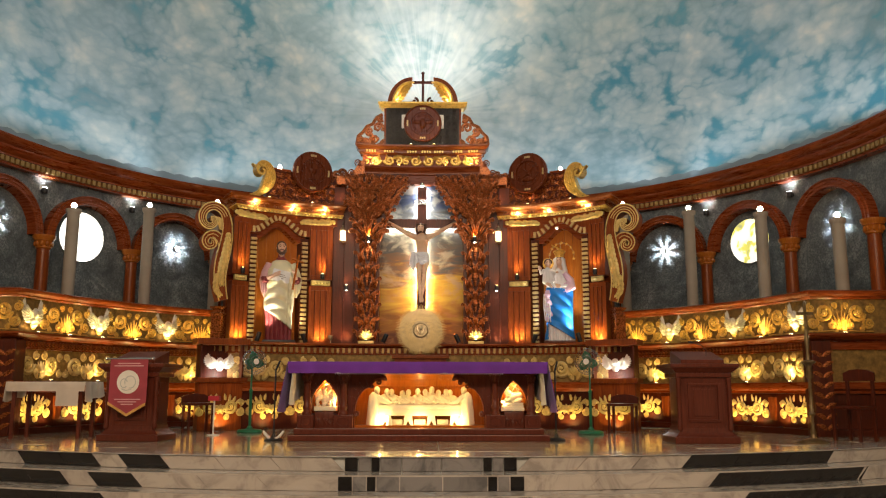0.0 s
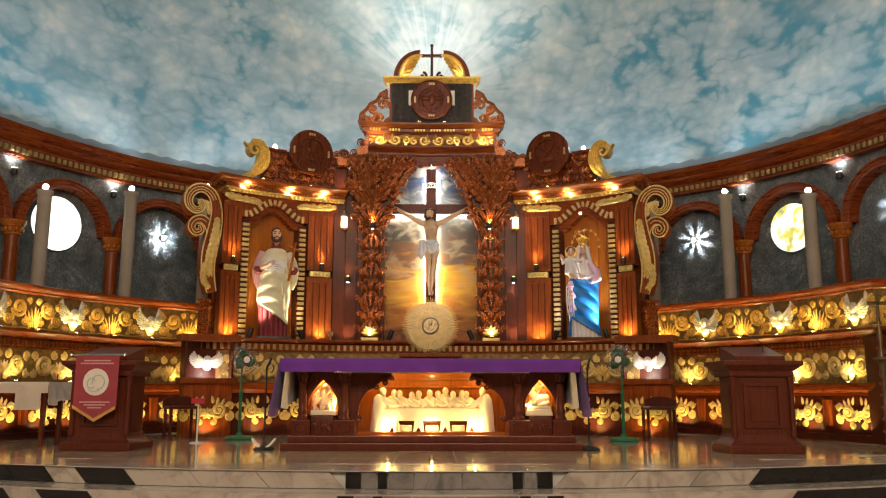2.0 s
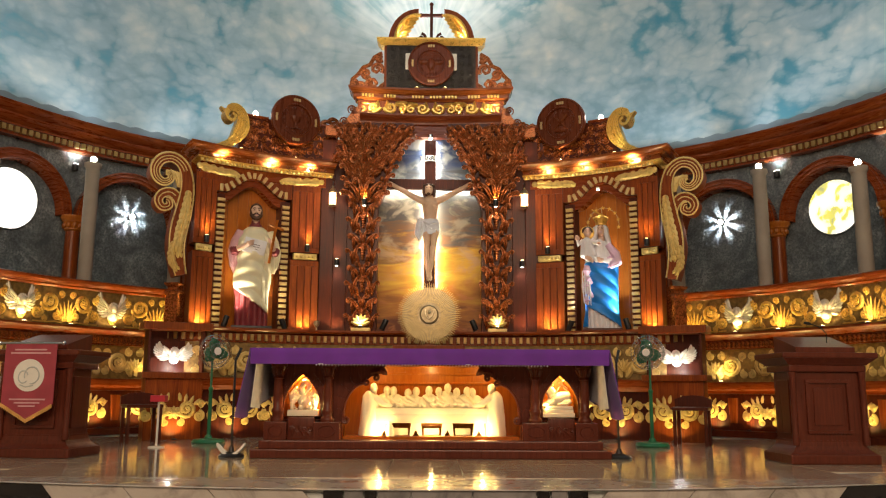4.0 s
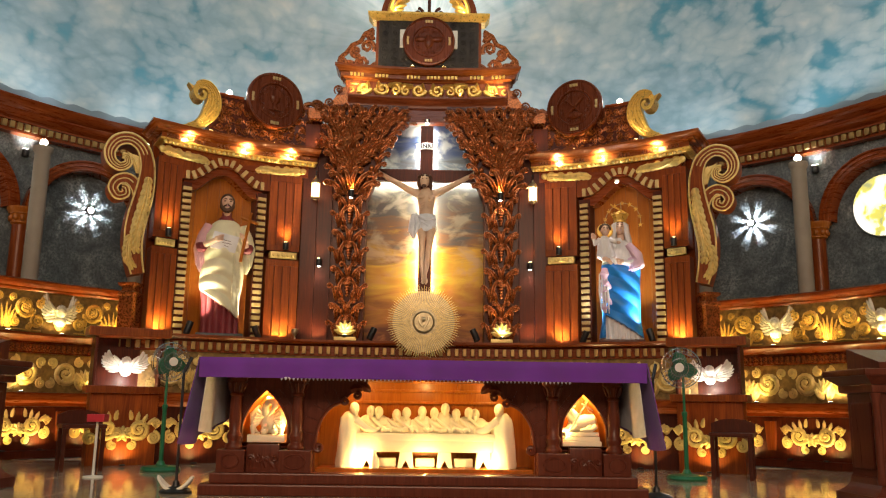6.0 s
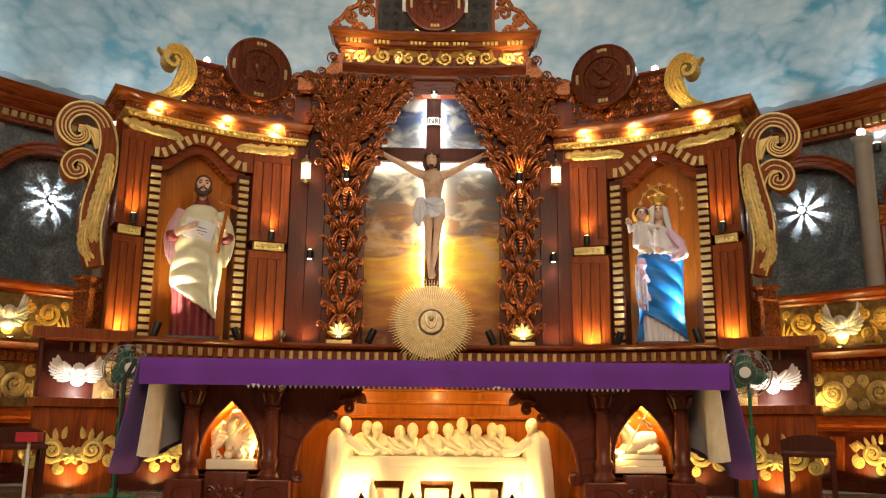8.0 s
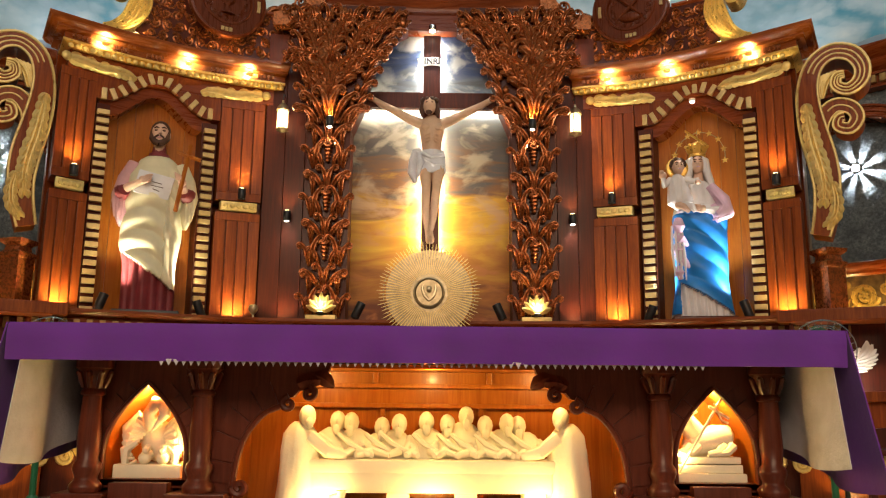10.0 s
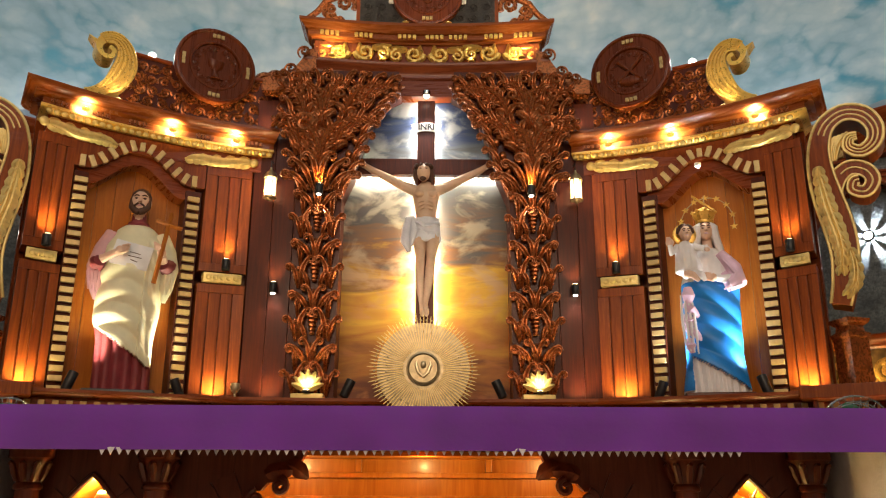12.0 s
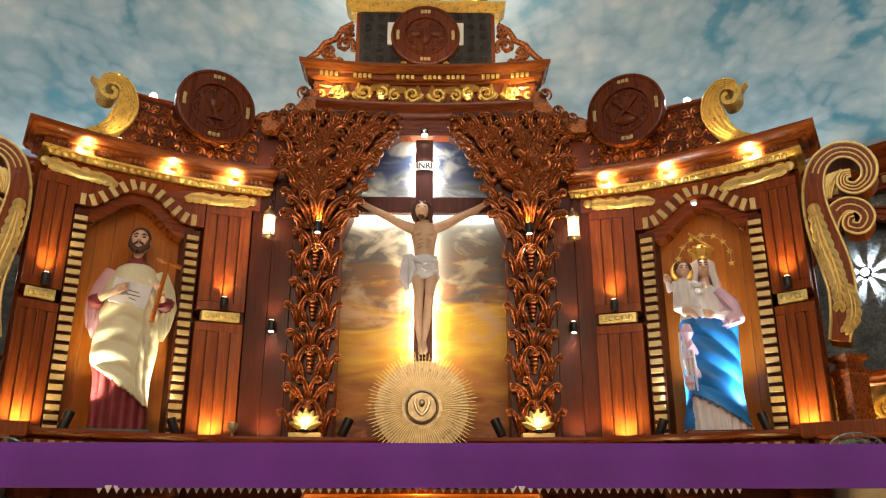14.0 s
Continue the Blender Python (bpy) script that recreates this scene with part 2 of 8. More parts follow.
def cross_painting():
    """Storm sky above, sunset below, cloud bars between."""
    m, nt, b = shader("sunset_painting", 0.55)
    tc = nt.nodes.new("ShaderNodeTexCoord")
    sep = nt.nodes.new("ShaderNodeSeparateXYZ")
    nt.links.new(tc.outputs["Object"], sep.inputs[0])
    h = maths(nt, "MULTIPLY", maths(nt, "SUBTRACT", sep.outputs[2], 1.5), 1 / 3.2)
    streak = noise_of(nt, coords(nt, (0.9, 1, 4.5)), 1.6, 5, 0.55, 0.8)
    puff = noise_of(nt, coords(nt, (1, 1, 1.8)), 2.2, 6, 0.55, 0.6)
    h2 = maths(nt, "ADD", h, maths(nt, "MULTIPLY", maths(nt, "SUBTRACT", streak, 0.5), 0.5))
    base = ramp(nt, h2, [(0.02, (0.17, 0.042, 0.008)), (0.16, (0.46, 0.17, 0.014)), (0.32, (0.66, 0.37, 0.03)), (0.44, (0.24, 0.105, 0.035)),
                         (0.54, (0.105, 0.09, 0.078)), (0.70, (0.070, 0.078, 0.088)), (0.80, (0.10, 0.12, 0.16)), (0.88, (0.035, 0.06, 0.16)), (0.97, (0.02, 0.035, 0.08))])
    cloud = ramp(nt, puff, [(0.50, (0, 0, 0)), (0.62, (1, 1, 1))])
    tint = ramp(nt, h, [(0.2, (0.55, 0.20, 0.05)), (0.5, (0.50, 0.42, 0.28)), (0.8, (0.36, 0.37, 0.38))])
    nt.links.new(mix(nt, maths(nt, "MULTIPLY", cloud, 0.75), base, tint), b.inputs["Base Color"])
    return m


def marble(name, light, dark, rough=0.08, vary=0.0):
    m, nt, b = shader(name, rough)
    v = coords(nt)
    f = noise_of(nt, v, 2.2, 8, 0.65, 2.0)
    g = noise_of(nt, v, 0.6, 3)
    c = ramp(nt, f, [(0.36, dark), (0.52, light), (0.8, tuple(min(1, x * 1.1) for x in light))])
    c = mix(nt, maths(nt, "MULTIPLY", g, 0.3), c, dark)
    info = nt.nodes.new("ShaderNodeObjectInfo")
    c = mix(nt, maths(nt, "MULTIPLY", info.outputs["Random"], vary), c, tuple(x * 0.6 for x in dark))
    nt.links.new(c, b.inputs["Base Color"])
    nt.links.new(maths(nt, "MULTIPLY_ADD", noise_of(nt, v, 14), 0.12, rough - 0.04), b.inputs["Roughness"])
    return m


SLATE, MURAL, PICTURE = stone_wall(), sky_mural(), cross_painting()
FLOORTILE = marble("polished_floor_tile", (0.47, 0.38, 0.29), (0.31, 0.245, 0.18), 0.07, 0.15)
RISER = marble("white_marble", (0.50, 0.455, 0.41), (0.31, 0.28, 0.255), 0.12, 0.2)
BLACKTILE = marble("black_granite", (0.012, 0.012, 0.014), (0.006, 0.006, 0.007), 0.08, 0.0)
GREYTILE = marble("grey_marble", (0.25, 0.24, 0.24), (0.12, 0.12, 0.125), 0.14, 0.3)
NAVEPLASTER = plain("nave_plaster", (0.62, 0.57, 0.50), 0.8, 0.0, 0.08, 2)
BAND = plain("grey_blue_band", (0.20, 0.26, 0.30), 0.8, 0.0, 0.12, 2)


def moon_face():
    """Backlit round pane, printed with yellow-green patches."""
    m, nt, b = shader("backlit_pane", 0.3)
    f = noise_of(nt, coords(nt), 4.5, 4, 0.5, 0.4)
    c = ramp(nt, f, [(0.40, (1.0, 0.98, 0.90)), (0.50, (1.0, 0.95, 0.70)), (0.56, (0.80, 0.72, 0.12)), (0.66, (0.40, 0.42, 0.18))])
    nt.links.new(c, b.inputs["Base Color"])
    nt.links.new(c, b.inputs["Emission Color"])
    b.inputs["Emission Strength"].default_value = 0.85
    return m


MOONMAT = moon_face()

# ---- mesh tools ----
ID = Matrix.Identity(4)


def thing(name, label, category, group="", kind="", at=(0, 0, 0)):
    """An empty at the thing's base; its parts are built in the same space."""
    ob = new(name)
    ob.empty_display_size = 0.1
    ob.matrix_basis = Matrix.Translation(at)
    return tagged(ob, label, category, group, kind)


def part(name, bm, mats, parent=None, label="", m=None, smooth=False, at=None):
    """Links a bmesh as one mesh; under a parent it keeps its place."""
    if m is not None:
        bm.transform(m)
        if m.determinant() < 0:
            bmesh.ops.reverse_faces(bm, faces=bm.faces)
    if at is not None:
        bm.transform(Matrix.Translation(at).inverted())
    me = bpy.data.meshes.new(name)
    bm.to_mesh(me)
    bm.free()
    for mt in (mats if isinstance(mats, (list, tuple)) else [mats]):
        me.materials.append(mt)
    if smooth:
        me.polygons.foreach_set("use_smooth", [True] * len(me.polygons))
        me.set_sharp_from_angle(angle=radians(42))
    ob = new(name, me)
    if at is not None:
        ob.matrix_basis = Matrix.Translation(at)
    hang(ob, parent)
    if label:
        ob["label"] = label
    return ob


def hang(ob, parent):
    if parent is not None:
        ob.parent = parent
        if parent.parent is None:
            ob.matrix_parent_inverse = parent.matrix_basis.inverted()


def repeat(ob, m, parent):
    """Another object on the same mesh."""
    c = ob.copy()
    scene.collection.objects.link(c)
    c.matrix_basis = m
    c.parent = None
    hang(c, parent)
    return c


def B():
    return bmesh.new()


def box(bm, x0, x1, y0, y1, z0, z1, bevel=0.0, mat=0):
    r = bmesh.ops.create_cube(bm, size=1, matrix=Matrix.Translation(((x0 + x1) / 2, (y0 + y1) / 2, (z0 + z1) / 2)) @ Matrix.Diagonal((abs(x1 - x0), abs(y1 - y0), abs(z1 - z0), 1)))
    faces = {f for v in r["verts"] for f in v.link_faces}
    for f in faces:
        f.material_index = mat
    if bevel:
        e = {e for v in r["verts"] for e in v.link_edges}
        out = bmesh.ops.bevel(bm, geom=list(e), offset=bevel, segments=2, affect="EDGES", profile=0.6)
        for f in out["faces"]:
            f.material_index = mat
    return bm


def prism(bm, outline, y0, y1, mat=0):
    """Outline in x, z, extruded from y0 to y1."""
    a = [bm.verts.new((x, y0, z)) for x, z in outline]
    b = [bm.verts.new((x, y1, z)) for x, z in outline]
    n = len(outline)
    fs = [bm.faces.new(a), bm.faces.new(b[::-1])]
    fs += [bm.faces.new((a[i], b[i], b[(i + 1) % n], a[(i + 1) % n])) for i in range(n)]
    for f in fs:
        f.material_index = mat
    bmesh.ops.recalc_face_normals(bm, faces=fs)
    return bm


def lathe(bm, profile, centre=(0, 0, 0), n=20, mat=0, squash=(1, 1), wave=None):
    """Profile of (radius, z) turned about a vertical axis."""
    cx, cy, cz = centre
    rings = []
    for r, z in profile:
        ring = []
        for k in range(n):
            a = 2 * math.pi * k / n
            rr = r * (1 + (wave(a, z) if wave else 0))
            ring.append(bm.verts.new((cx + rr * math.cos(a) * squash[0], cy + rr * math.sin(a) * squash[1], cz + z)))
        rings.append(ring)
    fs = []
    for a, b in zip(rings, rings[1:]):
        fs += [bm.faces.new((a[k], a[(k + 1) % n], b[(k + 1) % n], b[k])) for k in range(n)]
    fs += [bm.faces.new(rings[0][::-1]), bm.faces.new(rings[-1])]
    for f in fs:
        f.material_index = mat
    return bm


def tube(bm, pts, radii, n=8, mat=0, depth=1.0, cap=True):
    """A tapered tube along pts; depth flattens or deepens it along y."""
    pts = [Vector(p) for p in pts]
    if not isinstance(radii, (list, tuple)):
        radii = [radii] * len(pts)
    rings = []
    for i, p in enumerate(pts):
        t = (pts[min(i + 1, len(pts) - 1)] - pts[max(i - 1, 0)]).normalized()
        u = t.cross(Vector((0, 1, 0)))
        if u.length < 0.15:
            u = t.cross(Vector((1, 0, 0)))
        u.normalize()
        w = t.cross(u).normalized()
        rings.append([bm.verts.new(p + radii[i] * (math.cos(a) * u + depth * math.sin(a) * w)) for a in (2 * math.pi * k / n for k in range(n))])
    fs = []
    for a, b in zip(rings, rings[1:]):
        fs += [bm.faces.new((a[k], b[k], b[(k + 1) % n], a[(k + 1) % n])) for k in range(n)]
    if cap:
        fs += [bm.faces.new(rings[0]), bm.faces.new(rings[-1][::-1])]
    for f in fs:
        f.material_index = mat
    bmesh.ops.recalc_face_normals(bm, faces=fs)
    return bm


def ball(bm, c, r, n=12, mat=0):
    """r: a radius, or three half-axes."""
    r = r if isinstance(r, (list, tuple)) else (r, r, r)
    out = bmesh.ops.create_uvsphere(bm, u_segments=n, v_segments=max(6, n * 2 // 3), radius=1, matrix=Matrix.Translation(c) @ Matrix.Diagonal((*r, 1)))
    for f in {f for v in out["verts"] for f in v.link_faces}:
        f.material_index = mat
    return bm


def leaf(bm, x, z, angle, length, width, y=0.0, rise=0.03, curl=0.0, mat=0):
    """A carved acanthus leaf on the plane y, pointing by angle (degrees from +x), with a raised rib; it swells towards -y."""
    n = 5
    rows = []
    for i in range(n + 1):
        t = i / n
        a = radians(angle + curl * t)
        if i == 0:
            px, pz = x, z
        else:
            px, pz = px + length / n * math.cos(a), pz + length / n * math.sin(a)
        w = width * max(0.0, math.sin(math.pi * (0.10 + 0.88 * t) ** 0.85)) ** 0.7 * (1.0 + 0.10 * (i % 2)) + 0.002
        h = rise * math.sin(math.pi * (0.15 + 0.8 * t))
        nx, nz = -math.sin(a), math.cos(a)
        rows.append([bm.verts.new((px + nx * w * s, y - h * (1 - abs(s)) - (0.002 if abs(s) == 1 else 0), pz + nz * w * s)) for s in (-1, -0.45, 0, 0.45, 1)])
    for a, b in zip(rows, rows[1:]):
        for k in range(4):
            bm.faces.new((a[k], a[k + 1], b[k + 1], b[k])).material_index = mat
    return bm


def spiral(cx, cz, r0, r1, a0, turns, n=22, y=0.0, lift=0.0):
    """Points of a spiral in the plane y, from radius r0 to r1; a0 in degrees; negative turns go clockwise."""
    out = []
    for i in range(n + 1):
        t = i / n
        a = radians(a0) + 2 * math.pi * turns * t
        r = r0 + (r1 - r0) * t ** 0.8
        out.append((cx + r * math.cos(a), y - lift * t, cz + r * math.sin(a)))
    return out


def scroll(bm, cx, cz, r, hand=1, a0=200, y=0.0, thick=0.02, leaves=4, turns=1.5, mat=0):
    """A carved scroll: a tapering volute with leaves springing from its outside and a bud in its eye."""
    pts = spiral(cx, cz, r, r * 0.18, a0, turns * hand, 20, y, thick * 0.6)
    tube(bm, pts, [thick * (1.15 - 0.6 * i / 20) for i in range(21)], 6, mat, 0.9)
    ball(bm, (cx, y - thick, cz), (r * 0.17, thick * 1.2, r * 0.17), 8, mat)
    for k in range(leaves):
        i = 1 + int(k * 11 / max(1, leaves))
        p, q = pts[i], pts[i + 1]
        a = math.degrees(math.atan2(q[2] - p[2], q[0] - p[0]))
        leaf(bm, p[0], p[2], a - hand * 42, r * 0.62, r * 0.16, y, thick * 1.5, hand * 60, mat)
    return bm


def gouged(bm, pts, widths, rise, m=7):
    """A carved blade along (x, y, z) points, hollow down the middle between two raised lips; -y is the front. It is closed behind."""
    n = len(pts)
    rows = []
    for i, (x, y, z) in enumerate(pts):
        (xa, _, za), (xb, _, zb) = pts[max(i - 1, 0)], pts[min(i + 1, n - 1)]
        L = math.hypot(xb - xa, zb - za) or 1
        nx, nz = (zb - za) / L, -(xb - xa) / L
        w, row = widths[i], []
        for k in range(m):
            u = 2 * k / (m - 1) - 1
            h = rise * (w / max(widths)) * (1.25 * (1 - u ** 4) - 0.75 * math.exp(-10 * u * u))
            row.append(bm.verts.new((x + nx * w * u, y - h, z + nz * w * u)))
        row += [bm.verts.new((x + nx * w * u, 0.004 + y * 0.3, z + nz * w * u)) for u in (0.8, -0.8)]
        rows.append(row)
    fs = []
    for a, b in zip(rows, rows[1:]):
        fs += [bm.faces.new((a[k], a[(k + 1) % (m + 2)], b[(k + 1) % (m + 2)], b[k])) for k in range(m + 2)]
    fs += [bm.faces.new(rows[0]), bm.faces.new(rows[-1][::-1])]
    bmesh.ops.recalc_face_normals(bm, faces=fs)
    return bm


def hook_leaf(bm, size=0.25):
    """A blade that rises, leans out to +x and rolls over into a thick hook."""
    x = z = 0.0
    pts, ws = [], []
    for k in range(9):
        q = k / 8
        a = radians(-4 + 40 * q * q)
        pts.append((x, -0.012 - 0.035 * math.sin(math.pi * q * 0.8), z))
        ws.append(0.012 + 0.024 * math.sin(math.pi * (0.08 + 0.72 * q)))
        x, z = x + size / 8 * math.sin(a), z + size / 8 * math.cos(a)
    for k in range(6):
        a += radians(46)
        pts.append((x, -0.045 - 0.004 * k, z))
        ws.append(0.024 - 0.0018 * k)
        x, z = x + 0.022 * math.sin(a), z + 0.022 * math.cos(a)
    return gouged(bm, pts, ws, 0.026)


def frond(bm, size=0.62):
    """An acanthus frond: a stem that leans over to +x, with lobes rolling outwards on both its sides."""
    x = z = 0.0
    pts, ws, marks = [], [], []
    for k in range(13):
        q = k / 12
        a = radians(-14 + 84 * q ** 1.7)
        pts.append((x, -0.022 - 0.04 * math.sin(math.pi * q * 0.85), z))
        ws.append(0.012 + 0.028 * math.sin(math.pi * (0.12 + 0.80 * q)))
        marks.append((x, z, a, q))
        x, z = x + size / 12 * math.sin(a), z + size / 12 * math.cos(a)
    gouged(bm, pts, ws, 0.022, 5)
    stem = list(bm.verts)
    for k in range(2, 13, 2):
        x0, z0, a0, q = marks[k]
        for d in (-1, 1):
            L = size * (0.34 - 0.15 * q) * (1.0 if d < 0 else 0.85)
            a, px, pz, lobe, lw = a0 + d * radians(24), x0, z0, [], []
            for i in range(8):
                t = i / 7
                lobe.append((px, -0.016 - 0.026 * math.sin(math.pi * min(1.0, t * 0.9)) - 0.010 * (1 - q), pz))
                lw.append(0.010 + 0.034 * math.sin(math.pi * (0.08 + 0.80 * t)) * (1.15 - 0.55 * q))
                px, pz = px + L / 7 * math.sin(a), pz + L / 7 * math.cos(a)
                a += d * radians(4 + 17 * t)
            n0 = len(bm.verts)
            gouged(bm, lobe, lw, 0.024, 7)
            bm.verts.ensure_lookup_table()
            root = bm.verts[n0]
            near = min(stem, key=lambda v: (v.co - root.co).length)
            bmesh.ops.pointmerge(bm, verts=[root, near], merge_co=near.co)
            stem = [v for v in stem if v.is_valid]
    return bm


def bud(bm, size=0.20):
    """A pointed ribbed bud."""
    lathe(bm, [(0.008, 0.0), (0.020, 0.02), (0.034, 0.06), (0.038, 0.095), (0.028, 0.14), (0.012, 0.175), (0.002, size)], (0, -0.02, 0), 14, 0, (1.0, 1.0), lambda a, z: 0.16 * math.cos(5 * a))
    return bm


def bead_string(bm):
    """A hanging string of fruit turned as one piece."""
    prof = []
    for k in range(5):
        r = 0.020 + 0.006 * k
        for q in (-0.9, -0.4, 0.4, 0.9):
            prof.append((r * math.sqrt(1 - q * q) + 0.004, 0.022 + 0.036 * k + 0.018 * q))
    lathe(bm, prof, (0, -0.03, 0), 12, 0, (1.0, 1.0), lambda a, z: 0.14 * math.cos(6 * a))
    return bm


def scroll_knob(bm):
    """A thick rolled scroll with a knob in its eye."""
    pts, rs = [], []
    for k in range(34):
        q = k / 33
        a, r = radians(-60 + 560 * q), 0.105 * (1 - q) + 0.006
        pts.append((r * math.cos(a), -0.01 - 0.05 * q, r * math.sin(a)))
        rs.append(0.013 + 0.012 * math.sin(math.pi * min(1.0, q * 1.1)) + (0.012 if q > 0.93 else 0))
    return tube(bm, pts, rs, 7)


def ribbon(bm, pts, widths, y0, y1, mat=0):
    """A flat sawn scroll: a band of varying breadth along (x, z) points, between two depths."""
    n = len(pts)
    left, right = [], []
    for i, (x, z) in enumerate(pts):
        (xa, za), (xb, zb) = pts[max(i - 1, 0)], pts[min(i + 1, n - 1)]
        d = Vector((xb - xa, zb - za)).normalized()
        left.append((x - d.y * widths[i], z + d.x * widths[i]))
        right.append((x + d.y * widths[i], z - d.x * widths[i]))
    ring4 = [[bm.verts.new(p) for p in ((l[0], y0, l[1]), (r[0], y0, r[1]), (r[0], y1, r[1]), (l[0], y1, l[1]))] for l, r in zip(left, right)]
    fs = []
    for a, b in zip(ring4, ring4[1:]):
        fs += [bm.faces.new((a[k], b[k], b[(k + 1) % 4], a[(k + 1) % 4])) for k in range(4)]
    fs += [bm.faces.new(ring4[0]), bm.faces.new(ring4[-1][::-1])]
    for f in fs:
        f.material_index = mat
    bmesh.ops.recalc_face_normals(bm, faces=fs)
    return left, right


def rounded(pts, n=4):
    """Catmull-Rom points through pts."""
    out = []
    for i in range(len(pts) - 1):
        p0, p1, p2, p3 = pts[max(i - 1, 0)], pts[i], pts[i + 1], pts[min(i + 2, len(pts) - 1)]
        for k in range(n):
            t = k / n
            out.append(tuple(0.5 * (2 * b + (c - a) * t + (2 * a - 5 * b + 4 * c - d) * t * t + (3 * b - a - 3 * c + d) * t ** 3) for a, b, c, d in zip(p0, p1, p2, p3)))
    return out + [pts[-1]]


def sweep(bm, path, profile, mat=0, closed=False):
    """A moulding: profile of (out, z) carried along a plan path of (x, y); out is to the right of the way."""
    n = len(path)
    rings = []
    for i, (x, y) in enumerate(path):
        def unit(a, b):
            v = Vector((b[0] - a[0], b[1] - a[1]))
            return v.normalized()
        d1 = unit(path[i - 1], path[i]) if i > 0 else unit(path[0], path[1])
        d2 = unit(path[i], path[i + 1]) if i < n - 1 else d1
        d = (d1 + d2).normalized()
        k = 1 / max(0.4, d.dot(d1))
        nx, ny = d.y * k, -d.x * k
        rings.append([bm.verts.new((x + nx * o, y + ny * o, z)) for o, z in profile])
    m = len(profile)
    fs = []
    for a, b in zip(rings, rings[1:]):
        fs += [bm.faces.new((a[k], b[k], b[(k + 1) % m], a[(k + 1) % m])) for k in range(m)]
    fs += [bm.faces.new(rings[0]), bm.faces.new(rings[-1][::-1])]
    for f in fs:
        f.material_index = mat
    bmesh.ops.recalc_face_normals(bm, faces=fs)
    return bm


def smoothpath(f, n):
    return [f(i / n) for i in range(n + 1)]


# ---- plan ----
CX, YC = 0.03, 10.9                     # axis of the altarpiece; centre of the apse
R_PAR, R_COL, R_ARC, R_WALL = 6.05, 6.45, 7.2, 7.4
SHELF = 1.475                           # top of the shelf on which the altarpiece stands


def ring(az, r, z=0.0):
    """A pose on the apse: x along the wall, y outwards, at az degrees from the axis."""
    return Matrix.Translation((0, YC, 0)) @ Matrix.Rotation(-radians(az), 4, "Z") @ Matrix.Translation((0, r, z))


def polar(az, r):
    return (r * math.sin(radians(az)), YC + r * math.cos(radians(az)))


def wing_pose(side):
    """The slanting wing of the altarpiece: x outwards along it, -y to the front."""
    c, s = math.cos(radians(30)), math.sin(radians(30))
    return Matrix(((side * c, side * s, 0, side * 1.6), (-s, c, 0, 15.2), (0, 0, 1, 0), (0, 0, 0, 1)))


WING = {1: wing_pose(1), -1: wing_pose(-1)}


def bend(u):
    """How far the hollow front of a wing lies behind its chord."""
    return max(0.0, 0.14 * (1 - ((u - 1.0) / 1.06) ** 2))


def bent(b):
    for v in b.verts:
        v.co.y += bend(v.co.x)
    return b

# ---- the large structure ----
STEP_C, STEP_R, RISE, GOING, STEPS = (0.1, 19.4), 11.05, 0.15, 0.37, 5


def step_arc(r, x_max=7.6, n=40):
    a = math.asin(min(0.99, x_max / r))
    return [(STEP_C[0] + r * math.sin(-a + 2 * a * i / n), STEP_C[1] - r * math.cos(-a + 2 * a * i / n)) for i in range(n + 1)]


def slab(bm, front, back, z0, z1):
    """A floor slab whose front follows a curve."""
    top = [bm.verts.new((x, y, z1)) for x, y in front + back]
    bot = [bm.verts.new((x, y, z0)) for x, y in front + back]
    bm.faces.new(top)
    bm.faces.new(bot[::-1])
    n = len(top)
    for i in range(n):
        bm.faces.new((bot[i], bot[(i + 1) % n], top[(i + 1) % n], top[i]))
    bmesh.ops.recalc_face_normals(bm, faces=bm.faces)


bm = B()
slab(bm, step_arc(STEP_R - 0.03), [(9.0, 11.5), (9.0, 20.0), (-9.0, 20.0), (-9.0, 11.5)], -0.15, -0.012)
floor = tagged(part("floor", bm, GREYPLASTIC), "polished beige marble-tiled sanctuary floor", "floor", kind="structure")
bm = B()
box(bm, -9, 9, -9, 12, -STEPS * RISE - 0.2, -STEPS * RISE)
nave_floor = tagged(part("floor", bm, FLOORTILE), "polished beige tiled nave floor", "floor", kind="structure")
steps = []
for k in range(1, STEPS):
    bm = B()
    slab(bm, step_arc(STEP_R + GOING * k), [(8.4, 12.5), (-8.4, 12.5)], -RISE * (k + 1) + 0.002, -RISE * k)
    steps.append(tagged(part("step", bm, RISER), "curved pale marble altar step with polished tread", "step", "altar steps", "structure"))

# back wall of the apse, its half-dome, and the vault over the nave
bm = B()
sweep(bm, [polar(-96 + 192 * i / 64, R_WALL) for i in range(65)], [(0, 0.0), (0, 4.9), (-0.25, 4.9), (-0.25, 0.0)])
wall_apse = tagged(part("wall_apse", bm, SLATE, smooth=True), "curved rough grey slate-like plaster apse wall", "wall", kind="structure")

DOME_R, DOME_H, SPRING = 7.45, 5.4, 4.78


def dome_point(az, el, out=0.0):
    r, h = DOME_R + out, DOME_H + out
    return (r * math.cos(el) * math.sin(az), YC + r * math.cos(el) * math.cos(az), SPRING + h * math.sin(el))


